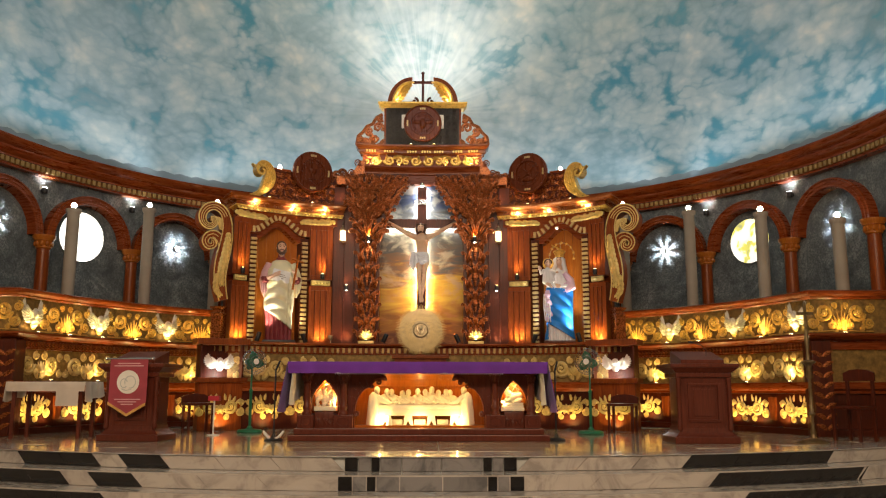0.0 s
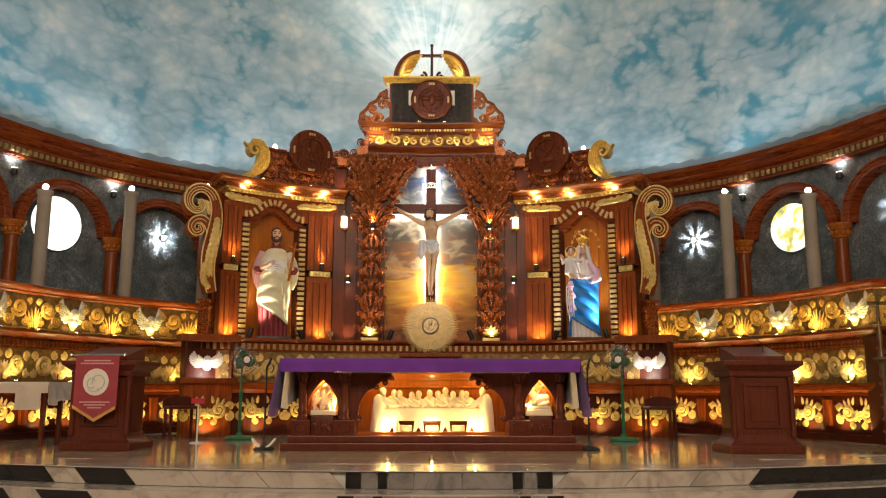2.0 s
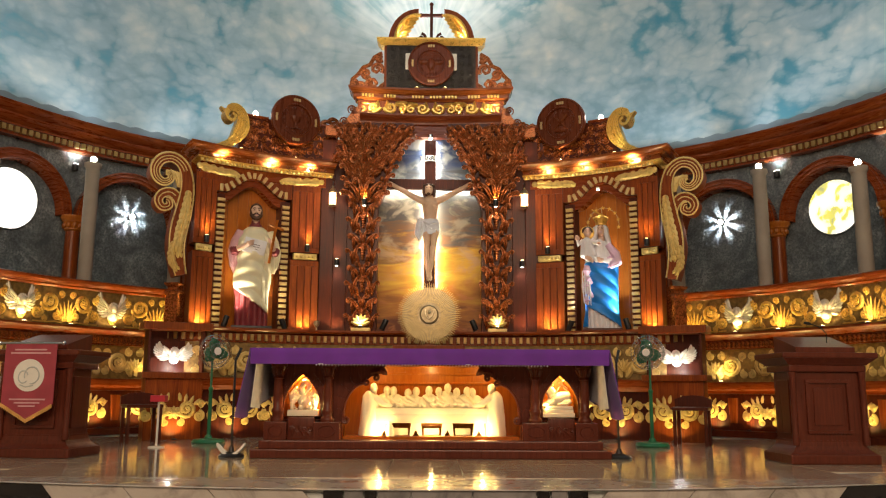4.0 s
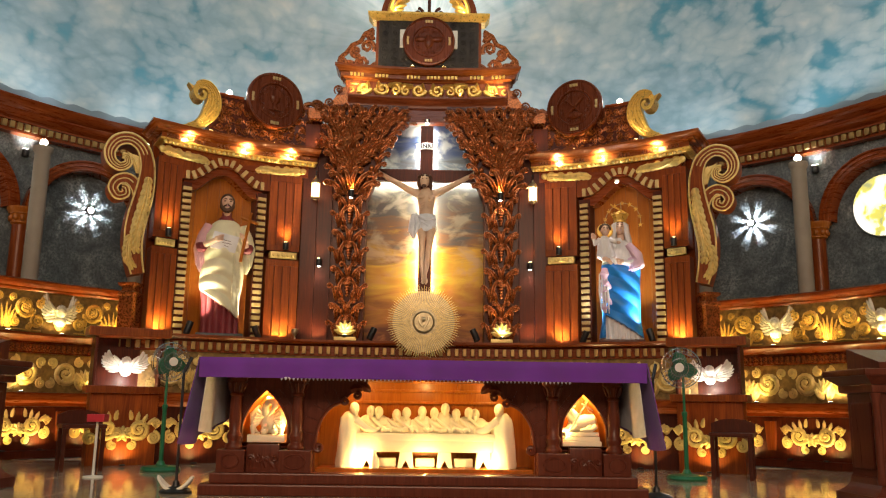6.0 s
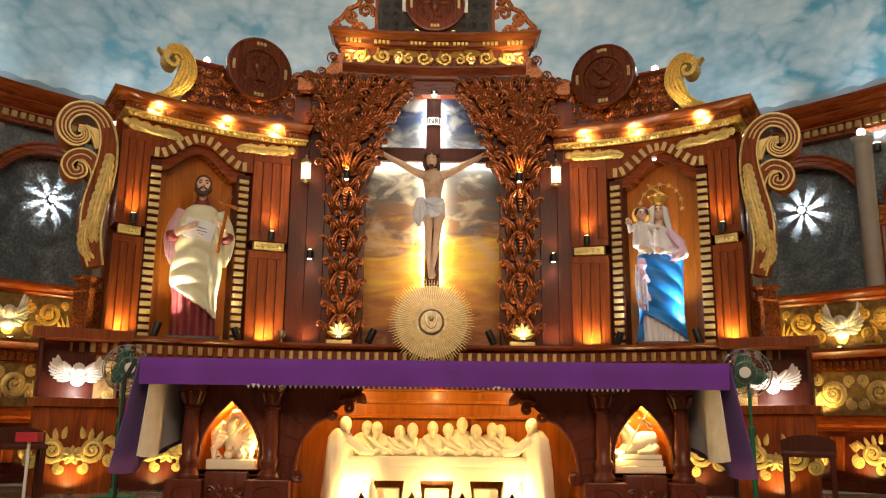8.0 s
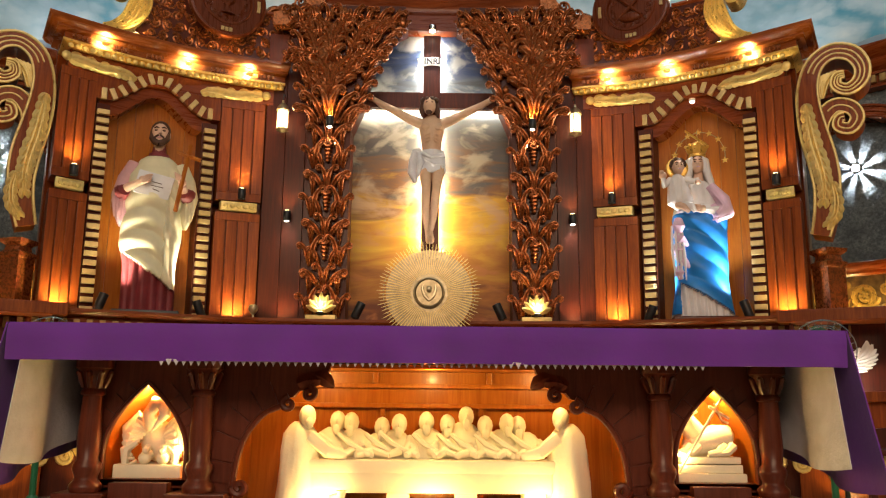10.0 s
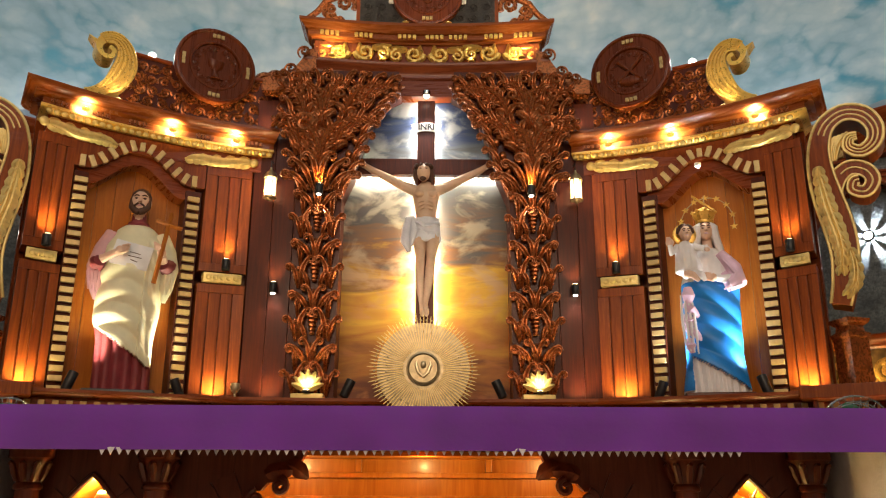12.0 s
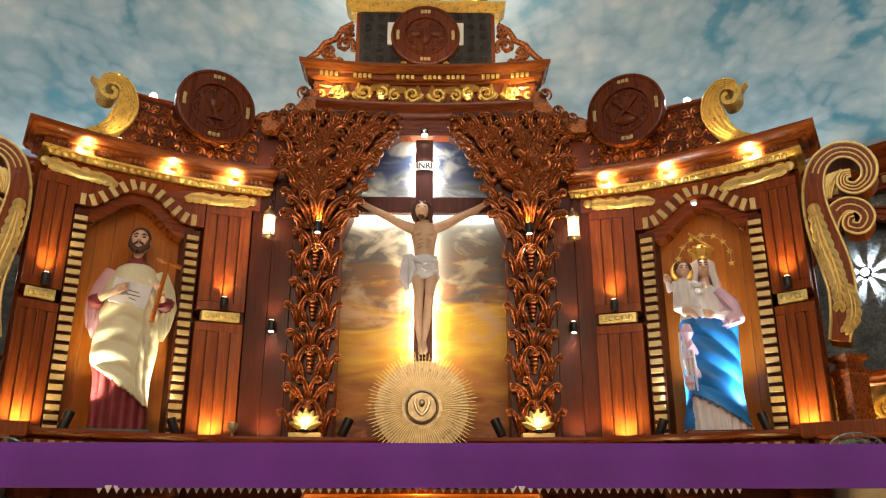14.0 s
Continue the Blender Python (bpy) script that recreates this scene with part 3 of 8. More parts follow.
bm = B()
na, ne = 64, 24
for out, flip in ((0.0, True), (0.2, False)):
    grid = [[bm.verts.new(dome_point(-math.pi / 2 + math.pi * i / na, 0.045 + (math.pi / 2 - 0.05) * j / ne, out)) for j in range(ne + 1)] for i in range(na + 1)]
    for i in range(na):
        for j in range(ne):
            q = (grid[i][j], grid[i + 1][j], grid[i + 1][j + 1], grid[i][j + 1])
            bm.faces.new(q[::-1] if not flip else q)
ceiling = tagged(part("ceiling", bm, MURAL, smooth=True), "half-dome painted with a cloudy blue sky", "ceiling", kind="structure")
bm = B()
sweep(bm, [polar(-92 + 184 * i / 64, R_WALL) for i in range(65)], [(-0.04, 4.74), (-0.04, 5.06), (-0.12, 5.06), (-0.12, 4.74)])
tagged(part("trim", bm, BAND, smooth=True), "plain grey-blue painted band under the sky", "trim", kind="structure")

bm = B()
NV = 24
for r, flip in ((DOME_R + 0.05, 0), (DOME_R + 0.3, 1)):
    rows = [[bm.verts.new((r * math.cos(math.pi * i / NV), y, SPRING + (DOME_H + r - DOME_R) * math.sin(math.pi * i / NV))) for i in range(NV + 1)] for y in (YC + 0.02, 4, -8.5)]
    for a, b in zip(rows, rows[1:]):
        for i in range(NV):
            q = (a[i], a[i + 1], b[i + 1], b[i])
            bm.faces.new(q if flip else q[::-1])
tagged(part("ceiling", bm, MURAL, smooth=True), "painted barrel vault before the apse", "ceiling", kind="structure")
for side, name in ((-1, "wall_west"), (1, "wall_east")):
    bm = B()
    box(bm, side * 7.45, side * 7.8, -8.8, YC - 0.2, -1.0, 4.85)
    tagged(part(name, bm, NAVEPLASTER), "plain pale plaster nave wall", "wall", kind="structure")
bm = B()
prism(bm, [(-7.8, -1.0)] + [(7.8 * math.cos(math.pi - math.pi * i / 24), SPRING + 5.7 * math.sin(math.pi * i / 24)) for i in range(25)] + [(7.8, -1.0)], -8.8, -8.6)
tagged(part("wall_south", bm, NAVEPLASTER), "plain pale plaster wall behind the nave", "wall", kind="structure")

# ---- apse: cornice, arches, columns, parapet ----
AZ = [-100 + 200 * i / 80 for i in range(81)]
bm = B()
sweep(bm, [polar(a, R_WALL) for a in AZ], [(0.0, 4.50), (0.20, 4.50), (0.20, 4.53), (0.25, 4.56), (0.30, 4.62), (0.30, 4.65), (0.36, 4.68), (0.42, 4.76), (0.42, 4.79), (0.0, 4.79)])
cornice = tagged(part("cornice", bm, MAHOGANY_H, smooth=True), "polished mahogany cornice running round the apse", "cornice", kind="structure")
bm = B()
box(bm, -0.034, 0.034, -0.05, 0.0, -0.045, 0.045, 0.006)
dentil = None
k = 0
for side in (-1, 1):
    for i in range(76):
        a = side * (26 + i * 0.85)
        m = ring(a, R_WALL - 0.16, 4.445)
        if dentil is None:
            dentil = part("dentil", bm, SHELFDENTIL, cornice)
            dentil.matrix_basis = m
        else:
            repeat(dentil, m, cornice)
bm = B()
sweep(bm, [polar(a, R_WALL) for a in AZ], [(0.0, 4.36), (0.155, 4.36), (0.155, 4.498), (0.0, 4.498)])
part("dentil_band", bm, MAHOGANY_H, cornice, smooth=True)

BAY = 14.4
BAYS = [s * (43.0 + BAY * k) for s in (-1, 1) for k in range(3)]


def arcade(az):
    """One round arch of dark wood set against the wall, in the arch's own space; bent to the wall by its small width."""
    t = thing("wall_arch", "mahogany round arch framing a bay of the grey apse wall", "arch", "apse arches")
    ro, ri, zs = 0.87, 0.71, 3.30
    arc = [(r * math.cos(math.pi * i / 24), zs + r * math.sin(math.pi * i / 24)) for r, rev in ((ro, 0), (ri, 1)) for i in (range(25) if not rev else range(24, -1, -1))]
    bm = B()
    prism(bm, arc, -0.20, 0.12)
    part("arch_ring", bm, MAHOGANY_H, t, smooth=True)
    for rr, tk in ((0.855, 0.020), (0.73, 0.016), (0.79, 0.012)):
        bm = B()
        tube(bm, [(rr * math.cos(math.pi * i / 24), -0.205, zs + rr * math.sin(math.pi * i / 24)) for i in range(25)], tk, 6)
        part("moulding", bm, MAHOGANY_H, t, smooth=True)
    return t


arch = None
for az in BAYS:
    m = ring(az, R_WALL - 0.02)
    if arch is None:
        arch = arcade(az)
        arch.matrix_basis = m
    else:
        copy_thing(arch, m)


def pier():
    t = thing("arch_pier", "round mahogany pier with a carved capital between wall arches", "pillar", "apse piers")
    bm = B()
    lathe(bm, [(0.16, 0.0), (0.16, 0.1), (0.115, 0.14), (0.11, 1.6), (0.105, 3.08)], n=16)
    part("shaft", bm, MAHOGANY, t, smooth=True)
    bm = B()
    lathe(bm, [(0.11, 3.06), (0.13, 3.08), (0.13, 3.10), (0.12, 3.12), (0.15, 3.20), (0.165, 3.205), (0.165, 3.23), (0.19, 3.26), (0.19, 3.30), (0.1, 3.302)], n=16)
    for i in range(10):
        a = 2 * math.pi * i / 10
        ball(bm, (0.135 * math.cos(a), 0.135 * math.sin(a), 3.15), (0.03, 0.03, 0.05), 6)
    part("capital", bm, NARRA, t, "carved tan capital", smooth=True)
    return t


first = None
for s in (-1, 1):
    for k in range(4):
        m = ring(s * (35.8 + BAY * k), R_WALL - 0.17)
        if first is None:
            first = pier()
            first.matrix_basis = m
        else:
            copy_thing(first, m)


def column(x, y, top):
    """A free-standing plain column with a bare bulb on it."""
    t = thing("column", "slender beige-painted round column topped by a lit bulb", "column", "beige apse columns", at=(x, y, 0))
    bm = B()
    lathe(bm, [(0.15, 0.0), (0.15, 0.12), (0.105, 0.16), (0.10, top - 0.16), (0.105, top - 0.15), (0.125, top - 0.12), (0.125, top - 0.07), (0.05, top - 0.068), (0.05, top - 0.05)], (x, y, 0), 20)
    part("shaft", bm, CREAM, t, smooth=True)
    bm = B()
    ball(bm, (x, y, top - 0.004), 0.048, 14)
    part("bulb", bm, BULB, t, "lit round bulb", smooth=True)


for s in (-1, 1):
    for az, top in ((39.0, 4.36), (51.6, 4.06), (65.5, 3.75)):
        column(*polar(s * az, R_COL), top)
    column(s * 6.65, 12.5, 3.42)

# wall lamps: slotted drums that throw eight rays on the wall
def star_lamp(az, z=3.45):
    t = thing("star_lamp", "small round wall lamp throwing an eight-rayed star of light", "wall lamp", "star wall lamps")
    bm = B()
    for i in range(8):
        a0, a1 = radians(45 * i + 12 + 22.5), radians(45 * i + 33 + 22.5)
        outline = [(0.062 * math.cos(a), 0.062 * math.sin(a)) for a in (a0, (a0 + a1) / 2, a1)] + [(0.050 * math.cos(a), 0.050 * math.sin(a)) for a in (a1, (a0 + a1) / 2, a0)]
        prism(bm, outline, -0.075, 0.002)
    for k in range(24):
        a0, a1 = 2 * math.pi * k / 24, 2 * math.pi * (k + 1) / 24
        prism(bm, [(rr * math.cos(a), rr * math.sin(a)) for rr, a in ((0.0635, a0), (0.0635, a1), (0.049, a1), (0.049, a0))], -0.076, -0.0525)
    part("drum", bm, BLACK, t)
    bm = B()
    prism(bm, [(0.068 * math.cos(2 * math.pi * i / 24), 0.068 * math.sin(2 * math.pi * i / 24)) for i in range(24)], -0.087, -0.075)
    part("cap", bm, BLACK, t)
    bm = B()
    prism(bm, [(0.045 * math.cos(2 * math.pi * i / 20), 0.045 * math.sin(2 * math.pi * i / 20)) for i in range(20)], -0.094, -0.088)
    part("lens", bm, BULB, t, "lit lens")
    t.matrix_basis = ring(az, R_WALL - 0.004, z)
    p = ring(az, R_WALL - 0.066, z).translation
    lamp("POINT", p, 24, COOL, 0.004)


for s in (-1, 1):
    star_lamp(s * 42.4, 3.47)
    star_lamp(s * 71.6, 3.42)

# backlit round panes
for s in (-1, 1):
    az, pr = (57.0, 0.42) if s > 0 else (-57.8, 0.46)
    t = thing("round_window", "round backlit pane glowing white with yellow-green patches" if s > 0 else "round backlit pane glowing plain white", "window", "round lit panes")
    bm = B()
    prism(bm, [(pr * math.cos(2 * math.pi * i / 40), pr * math.sin(2 * math.pi * i / 40)) for i in range(40)], -0.03, -0.002)
    part("pane", bm, MOONMAT if s > 0 else glow("backlit_white_pane", (1.0, 0.97, 0.88), 1.3), t)
    bm = B()
    tube(bm, [((pr + 0.005) * math.cos(2 * math.pi * i / 40), -0.02, (pr + 0.005) * math.sin(2 * math.pi * i / 40)) for i in range(41)], 0.014, 6, cap=False)
    part("rim", bm, SLATE, t, smooth=True)
    t.matrix_basis = ring(az, R_WALL - 0.004, 3.43)

# small uplights in the spandrels
def spandrel_light(az):
    t = thing("spandrel_spotlight", "small black spotlight with a lit lens under the apse cornice", "spotlight", "spandrel spotlights")
    bm = B()
    lathe(bm, [(0.045, -0.06), (0.05, -0.05), (0.05, 0.04), (0.045, 0.045)], (0, -0.08, 0), 14)
    box(bm, -0.02, 0.02, -0.06, 0.004, -0.03, 0.03)
    part("housing", bm, BLACK, t, smooth=True)
    bm = B()
    lathe(bm, [(0.042, 0.0), (0.042, 0.008)], (0, -0.08, 0.046), 14)
    part("lens", bm, BULB, t)
    t.matrix_basis = ring(az, R_WALL - 0.004, 4.12)
    p = ring(az, R_WALL - 0.09, 4.19).translation
    lamp("SPOT", p, 7, COOL, 0.02, aim=(p.x, p.y, 5.0), cone=120)


for s in (-1, 1):
    for az in (50.2, 64.6):
        spandrel_light(s * az)

# parapet: a curved run between the altarpiece and the corner, then straight on to the side wall
END = 78.8
def run(s, r):
    pts = [polar(s * (28 + (END - 28) * i / 30), r) for i in range(31)]
    x, y = pts[-1]
    pts.append((s * 7.45, y - 0.0))
    return pts if s < 0 else pts


def moulding(name, prof, mat, label, r=R_PAR):
    for s in (-1, 1):
        bm = B()
        sweep(bm, run(s, r), [(o * s, z) for o, z in prof])
        tagged(part(name, bm, mat, smooth=True), label, name.replace("_", " "), "parapet " + name, "structure")


# profiles: positive goes towards the nave
moulding("parapet_rail", [(-0.5, 2.02), (0.03, 2.02), (0.05, 2.04), (0.05, 2.06), (0.10, 2.08), (0.12, 2.11), (0.12, 2.14), (0.08, 2.155), (-0.5, 2.155)], MAHOGANY_H, "polished mahogany parapet rail with stepped moulding")
moulding("parapet_panel", [(-0.1, 1.50), (0.0, 1.50), (0.0, 2.02), (-0.1, 2.02)], DULLGOLD, "gilded parapet panel behind the carving")
moulding("parapet_ledge", [(-0.1, 1.385), (0.05, 1.385), (0.05, 1.40), (0.14, 1.42), (0.19, 1.47), (0.19, 1.498), (-0.1, 1.498)], MAHOGANY_H, "polished mahogany ledge under the gilded carving")
moulding("dentil_band", [(-0.1, 1.265), (0.012, 1.265), (0.012, 1.385), (-0.1, 1.385)], MAHOGANY_H, "mahogany band behind the dentils")
moulding("lower_panel", [(-0.1, 0.79), (-0.02, 0.79), (-0.02, 1.262), (-0.1, 1.262)], DULLGOLD, "dull gold panel behind carved foliage")
moulding("lower_ledge", [(-0.1, 0.62), (0.06, 0.62), (0.06, 0.66), (0.14, 0.69), (0.16, 0.75), (0.16, 0.785), (-0.1, 0.785)], MAHOGANY_H, "dark mahogany ledge of the apse bench")
moulding("bench_front", [(-0.1, 0.10), (0.0, 0.10), (0.0, 0.615), (-0.1, 0.615)], DARKWOOD, "dark wood front below the ledge")
moulding("plinth", [(-0.1, 0.0), (0.07, 0.0), (0.07, 0.09), (0.03, 0.098), (-0.1, 0.098)], DARKWOOD, "dark wood plinth on the sanctuary floor")

bm = B()
box(bm, -0.022, 0.022, -0.05, 0.0, -0.045, 0.045, 0.005)
block = thing("dentil_course", "row of small gilded dentils under the parapet ledge", "dentils", at=(0, 15, 1.3))
first = None
for s in (-1, 1):
    for i in range(70):
        m = ring(s * (31 + i * 0.68), R_PAR - 0.012, 1.327)
        if first is None:
            first = part("dentil", bm, CARVED, block)
            first.matrix_basis = m
        else:
            repeat(first, m, block)


def feathers(s, y=0.0, size=1.0):
    """The feathers of one raised wing, to the side s: long quills that fan down from the tip, and a row of short ones over them."""
    made = []
    for k in range(8):
        q = k / 7
        a = 62 - 100 * q
        x0, z0 = 0.115 - 0.065 * q, 0.055 - 0.10 * q
        bm = B()
        leaf(bm, s * x0 * size, z0 * size, a if s > 0 else 180 - a, (0.205 - 0.095 * q) * size, 0.026 * size, y - 0.004 * k, 0.024, s * 26)
        made.append(bm)
    for k in range(6):
        q = k / 5
        a = 48 - 92 * q
        bm = B()
        leaf(bm, s * (0.085 - 0.04 * q) * size, (0.045 - 0.085 * q) * size, a if s > 0 else 180 - a, (0.115 - 0.03 * q) * size, 0.024 * size, y - 0.04, 0.022, s * 22)
        made.append(bm)
    return made


def spread_wing(t, s, y, size, up=0.0, paint=None, wide=1.0):
    """A wing: its bone along the upper edge, and every feather under it."""
    paint = paint or WHITEPAINT
    b = B()
    tube(b, [(s * 0.03 * size, y - 0.03, up - 0.06 * size), (s * 0.05 * size, y - 0.05, up + 0.02 * size), (s * 0.10 * size, y - 0.05, up + 0.08 * size), (s * 0.15 * size, y - 0.035, up + 0.13 * size)], [0.022, 0.026, 0.022, 0.010], 8)
    bone = part("wing", b, paint, t, "pale spread wing", smooth=True)
    for f in feathers(s, y, size):
        f.transform(Matrix.Translation((0, 0, up)) @ Matrix.Diagonal((wide, 1, 1 / wide, 1)))
        part("feather", f, paint, bone, smooth=True)


def cherub_head(bm, y=0.0, size=1.0):
    """A small round head on a collar, as a plain relief."""
    ball(bm, (0, y - 0.07, 0.025 * size), (0.052 * size, 0.05, 0.062 * size), 12)
    ball(bm, (0, y - 0.05, -0.085 * size), (0.075 * size, 0.045, 0.065 * size), 10)
    for k in range(7):
        a = math.pi * k / 6
        ball(bm, (0.048 * size * math.cos(a), y - 0.07, 0.045 * size + 0.045 * size * math.sin(a)), 0.018 * size, 6)


def cherub():
    t = thing("winged_cherub_relief", "silvered winged head relief lit from below on the parapet", "relief", "parapet winged heads")
    for sd in (-1, 1):
        spread_wing(t, sd, 0.0, 1.1, 0.0, SILVERED)
    h = B()
    cherub_head(h, 0.0, 1.1)
    part("head", h, SILVERED, t, smooth=True)
    b = B()
    for k in range(5):
        leaf(b, 0, -0.20, 50 + 20 * k, 0.10, 0.022, -0.05, 0.02)
    part("leaf_base", b, GOLD, t, smooth=True)
    return t


def vine(b, cx, cz, r, hand, a0, y=-0.02, thick=0.019, comb=16):
    """A thin carved spiral with a comb of small leaves round its outside and a bud in its eye."""
    pts = spiral(cx, cz, r, r * 0.14, a0, hand * 2.0, 30, y, 0.016)
    tube(b, pts, [thick * (1.2 - 0.5 * k / 30) for k in range(31)], 6)
    ball(b, (cx, y - 0.018, cz), (r * 0.16, 0.018, r * 0.16), 8)
    for k in range(comb):
        p, q = pts[k], pts[k + 1]
        a = math.degrees(math.atan2(q[2] - p[2], q[0] - p[0]))
        leaf(b, p[0], p[2], a - hand * 34, r * 0.72, r * 0.17, y + 0.004, 0.024, hand * 55)
    for k in range(3, 14, 2):
        p, q = pts[k + 6], pts[k + 7]
        a = math.degrees(math.atan2(q[2] - p[2], q[0] - p[0]))
        leaf(b, p[0], p[2], a + hand * 40, r * 0.40, r * 0.13, y - 0.004, 0.018, -hand * 40)
    return b


def tulip():
    """The lit gilt bunch between two scrolls."""
    t = thing("gilded_scroll_panel", "gilded carving of paired scrolls with grapes and leaves", "carving", "parapet carvings")
    b = B()
    for s in (-1, 1):
        vine(b, s * 0.25, 0.06, 0.125, -s, 90 - s * 100)
        vine(b, s * 0.42, -0.10, 0.085, s, 90 + s * 40, -0.02, 0.017, 13)
        vine(b, s * 0.14, -0.13, 0.065, s, 90, -0.02, 0.016, 12)
        vine(b, s * 0.45, 0.12, 0.070, -s, 90, -0.02, 0.016, 12)
        vine(b, s * 0.09, 0.17, 0.045, -s, 270, -0.02, 0.014, 10)
        vine(b, s * 0.31, -0.18, 0.040, -s, 90, -0.02, 0.013, 10)
        for i in range(9):
            a, q = i % 3, i // 3
            ball(b, (s * (0.25 + 0.026 * (a - 1)), -0.045, 0.09 - 0.030 * q - 0.008 * a), 0.015, 6)
        tube(b, [(s * 0.05, -0.02, -0.225), (s * 0.16, -0.03, -0.215), (s * 0.30, -0.02, -0.225), (s * 0.48, -0.02, -0.22)], 0.010, 6)
    part("scroll_carving", b, GOLD, t, smooth=True)
    b = B()
    for i in range(-3, 4):
        leaf(b, i * 0.024, -0.21, 90 - i * 3, 0.30 - 0.022 * abs(i), 0.015, -0.02 - 0.010 * (3 - abs(i)), 0.026, -i * 8)
    part("reed_leaf", b, GOLD, t, smooth=True)
    return t


def uplight(m, watts, colour, name="puck_uplight", group="parapet uplights", aim=(0, 0.06, 1), cone=150, kind="SPOT"):
    """A small round uplight in the ledge, with its light."""
    t = thing(name, "small round recessed uplight glowing warm white", "uplight", group)
    b = B()
    lathe(b, [(0.032, 0.0), (0.034, 0.004), (0.034, 0.014), (0.026, 0.018)], (0, 0, 0), 12)
    part("rim", b, BLACK if "cornice" not in name else GOLD, t)
    b = B()
    lathe(b, [(0.024, 0.0), (0.022, 0.004)], (0, 0, 0.0181 if "bench" not in name else 0.012), 12)
    part("lens", b, BULBWARM if "bench" not in name else LANTERNGLASS, t)
    t.matrix_basis = m
    p = m @ Vector((0, 0, 0.05))
    q = m @ Vector(aim)
    lamp(kind, p, watts, colour, 0.008, aim=q, cone=cone, blend=1.0)


YELLOW = (1.0, 0.72, 0.26)
c1 = t1 = None
for s in (-1, 1):
    for k in range(4):
        az = s * (36.4 + 13.1 * k)
        m = ring(az, R_PAR - 0.004, 1.76)
        if c1 is None:
            c1 = cherub()
            c1.matrix_basis = m
        else:
            copy_thing(c1, m)
        uplight(ring(az, R_PAR - 0.145, 1.499), 7.5, YELLOW, aim=(0, 0.10, 0.3))
        if k < 3:
            az = s * (42.9 + 13.1 * k)
            m = ring(az, R_PAR - 0.004, 1.76)
            if t1 is None:
                t1 = tulip()
                t1.matrix_basis = m
            else:
                copy_thing(t1, m)
            uplight(ring(az, R_PAR - 0.145, 1.499), 6.5, YELLOW, aim=(0, 0.10, 0.3))
# the straight stretch past the corner
ycor = polar(END, R_PAR)[1]
for s in (-1, 1):
    for x in (6.35,):
        copy_thing(t1, pose(s * x, ycor - 0.004, 1.76))
        uplight(pose(s * x, ycor - 0.145, 1.499), 6.5, YELLOW, aim=(0, 0.10, 0.3))


def rinceau():
    t = thing("foliage_panel", "dull gold carved foliage scrolls on the lower parapet", "carving", "lower foliage carvings")
    b = B()
    for s in (-1, 1):
        vine(b, s * 0.24, 0.0, 0.145, s, 90 + s * 90, -0.01, 0.021, 18)
        vine(b, s * 0.08, 0.14, 0.060, -s, 90, -0.01, 0.016, 12)
        vine(b, s * 0.42, 0.13, 0.062, -s, 270, -0.01, 0.016, 12)
        vine(b, s * 0.43, -0.13, 0.060, s, 90, -0.01, 0.016, 12)
        for k in range(4):
            leaf(b, s * 0.03, -0.20, 90 - s * (12 + 18 * k), 0.24 - 0.02 * k, 0.026, -0.012 - 0.004 * k, 0.03, s * (20 + 12 * k))
    for k in range(5):
        leaf(b, 0, -0.12, 50 + 20 * k, 0.18, 0.024, -0.03, 0.03)
    part("foliage", b, PALEGOLD, t, smooth=True)
    return t


def floral_boss():
    t = thing("floral_boss", "lit gilded floral carving low on the apse bench", "carving", "bench carvings")
    b = B()
    for s in (-1, 1):
        vine(b, s * 0.17, 0.03, 0.115, s, 90 + s * 80, -0.01, 0.019, 16)
        vine(b, s * 0.33, -0.06, 0.070, -s, 90, -0.01, 0.016, 13)
        vine(b, s * 0.10, -0.14, 0.050, -s, 90, -0.01, 0.014, 11)
        vine(b, s * 0.34, 0.10, 0.050, s, 270, -0.01, 0.014, 11)
        for k in range(5):
            leaf(b, s * (0.08 + 0.06 * k), 0.13 - 0.015 * k, 90 - s * (6 + 18 * k), 0.11, 0.022, -0.01, 0.026, s * 25)
    for k in range(9):
        leaf(b, 0, -0.02, -60 + 37 * k, 0.09, 0.026, -0.03, 0.03)
    ball(b, (0, -0.05, -0.02), (0.04, 0.035, 0.04), 10)
    part("flower", b, PALEGOLD, t, smooth=True)
    return t


r1 = f1 = None
for s in (-1, 1):
    for k in range(4):
        az = s * (45.6 + 9.2 * k)
        m = ring(az, R_PAR + 0.016, 1.03)
        if r1 is None:
            r1 = rinceau()
            r1.matrix_basis = m
        else:
            copy_thing(r1, m)
        uplight(ring(az + 1.2, R_PAR - 0.12, 0.786), 5.5, YELLOW, aim=(0, 0.10, 0.3))
    for k, az in enumerate((43.0, 53.0, 64.5, 74.5)):
        m = ring(s * az, R_PAR - 0.004, 0.36)
        if f1 is None:
            f1 = floral_boss()
            f1.matrix_basis = m
        else:
            copy_thing(f1, m)
        for d in (-2.2, 2.2):
            uplight(ring(s * az + d, R_PAR - 0.16, 0.10), 6.5, YELLOW, "bench_uplight", "bench uplights", (0, 0.10, 0.3))
    for az in (48.0, 58.8, 69.5):
        t = thing("tapered_bracket", "plain pale wooden tapered bracket between bench carvings", "bracket", "bench brackets")
        b = B()
        prism(b, [(-0.07, 0.56), (0.07, 0.56), (0.045, 0.20), (-0.045, 0.20)], -0.05, 0.0)
        part("block", b, MAHOGANY, t)
        t.matrix_basis = ring(s * az, R_PAR - 0.004)
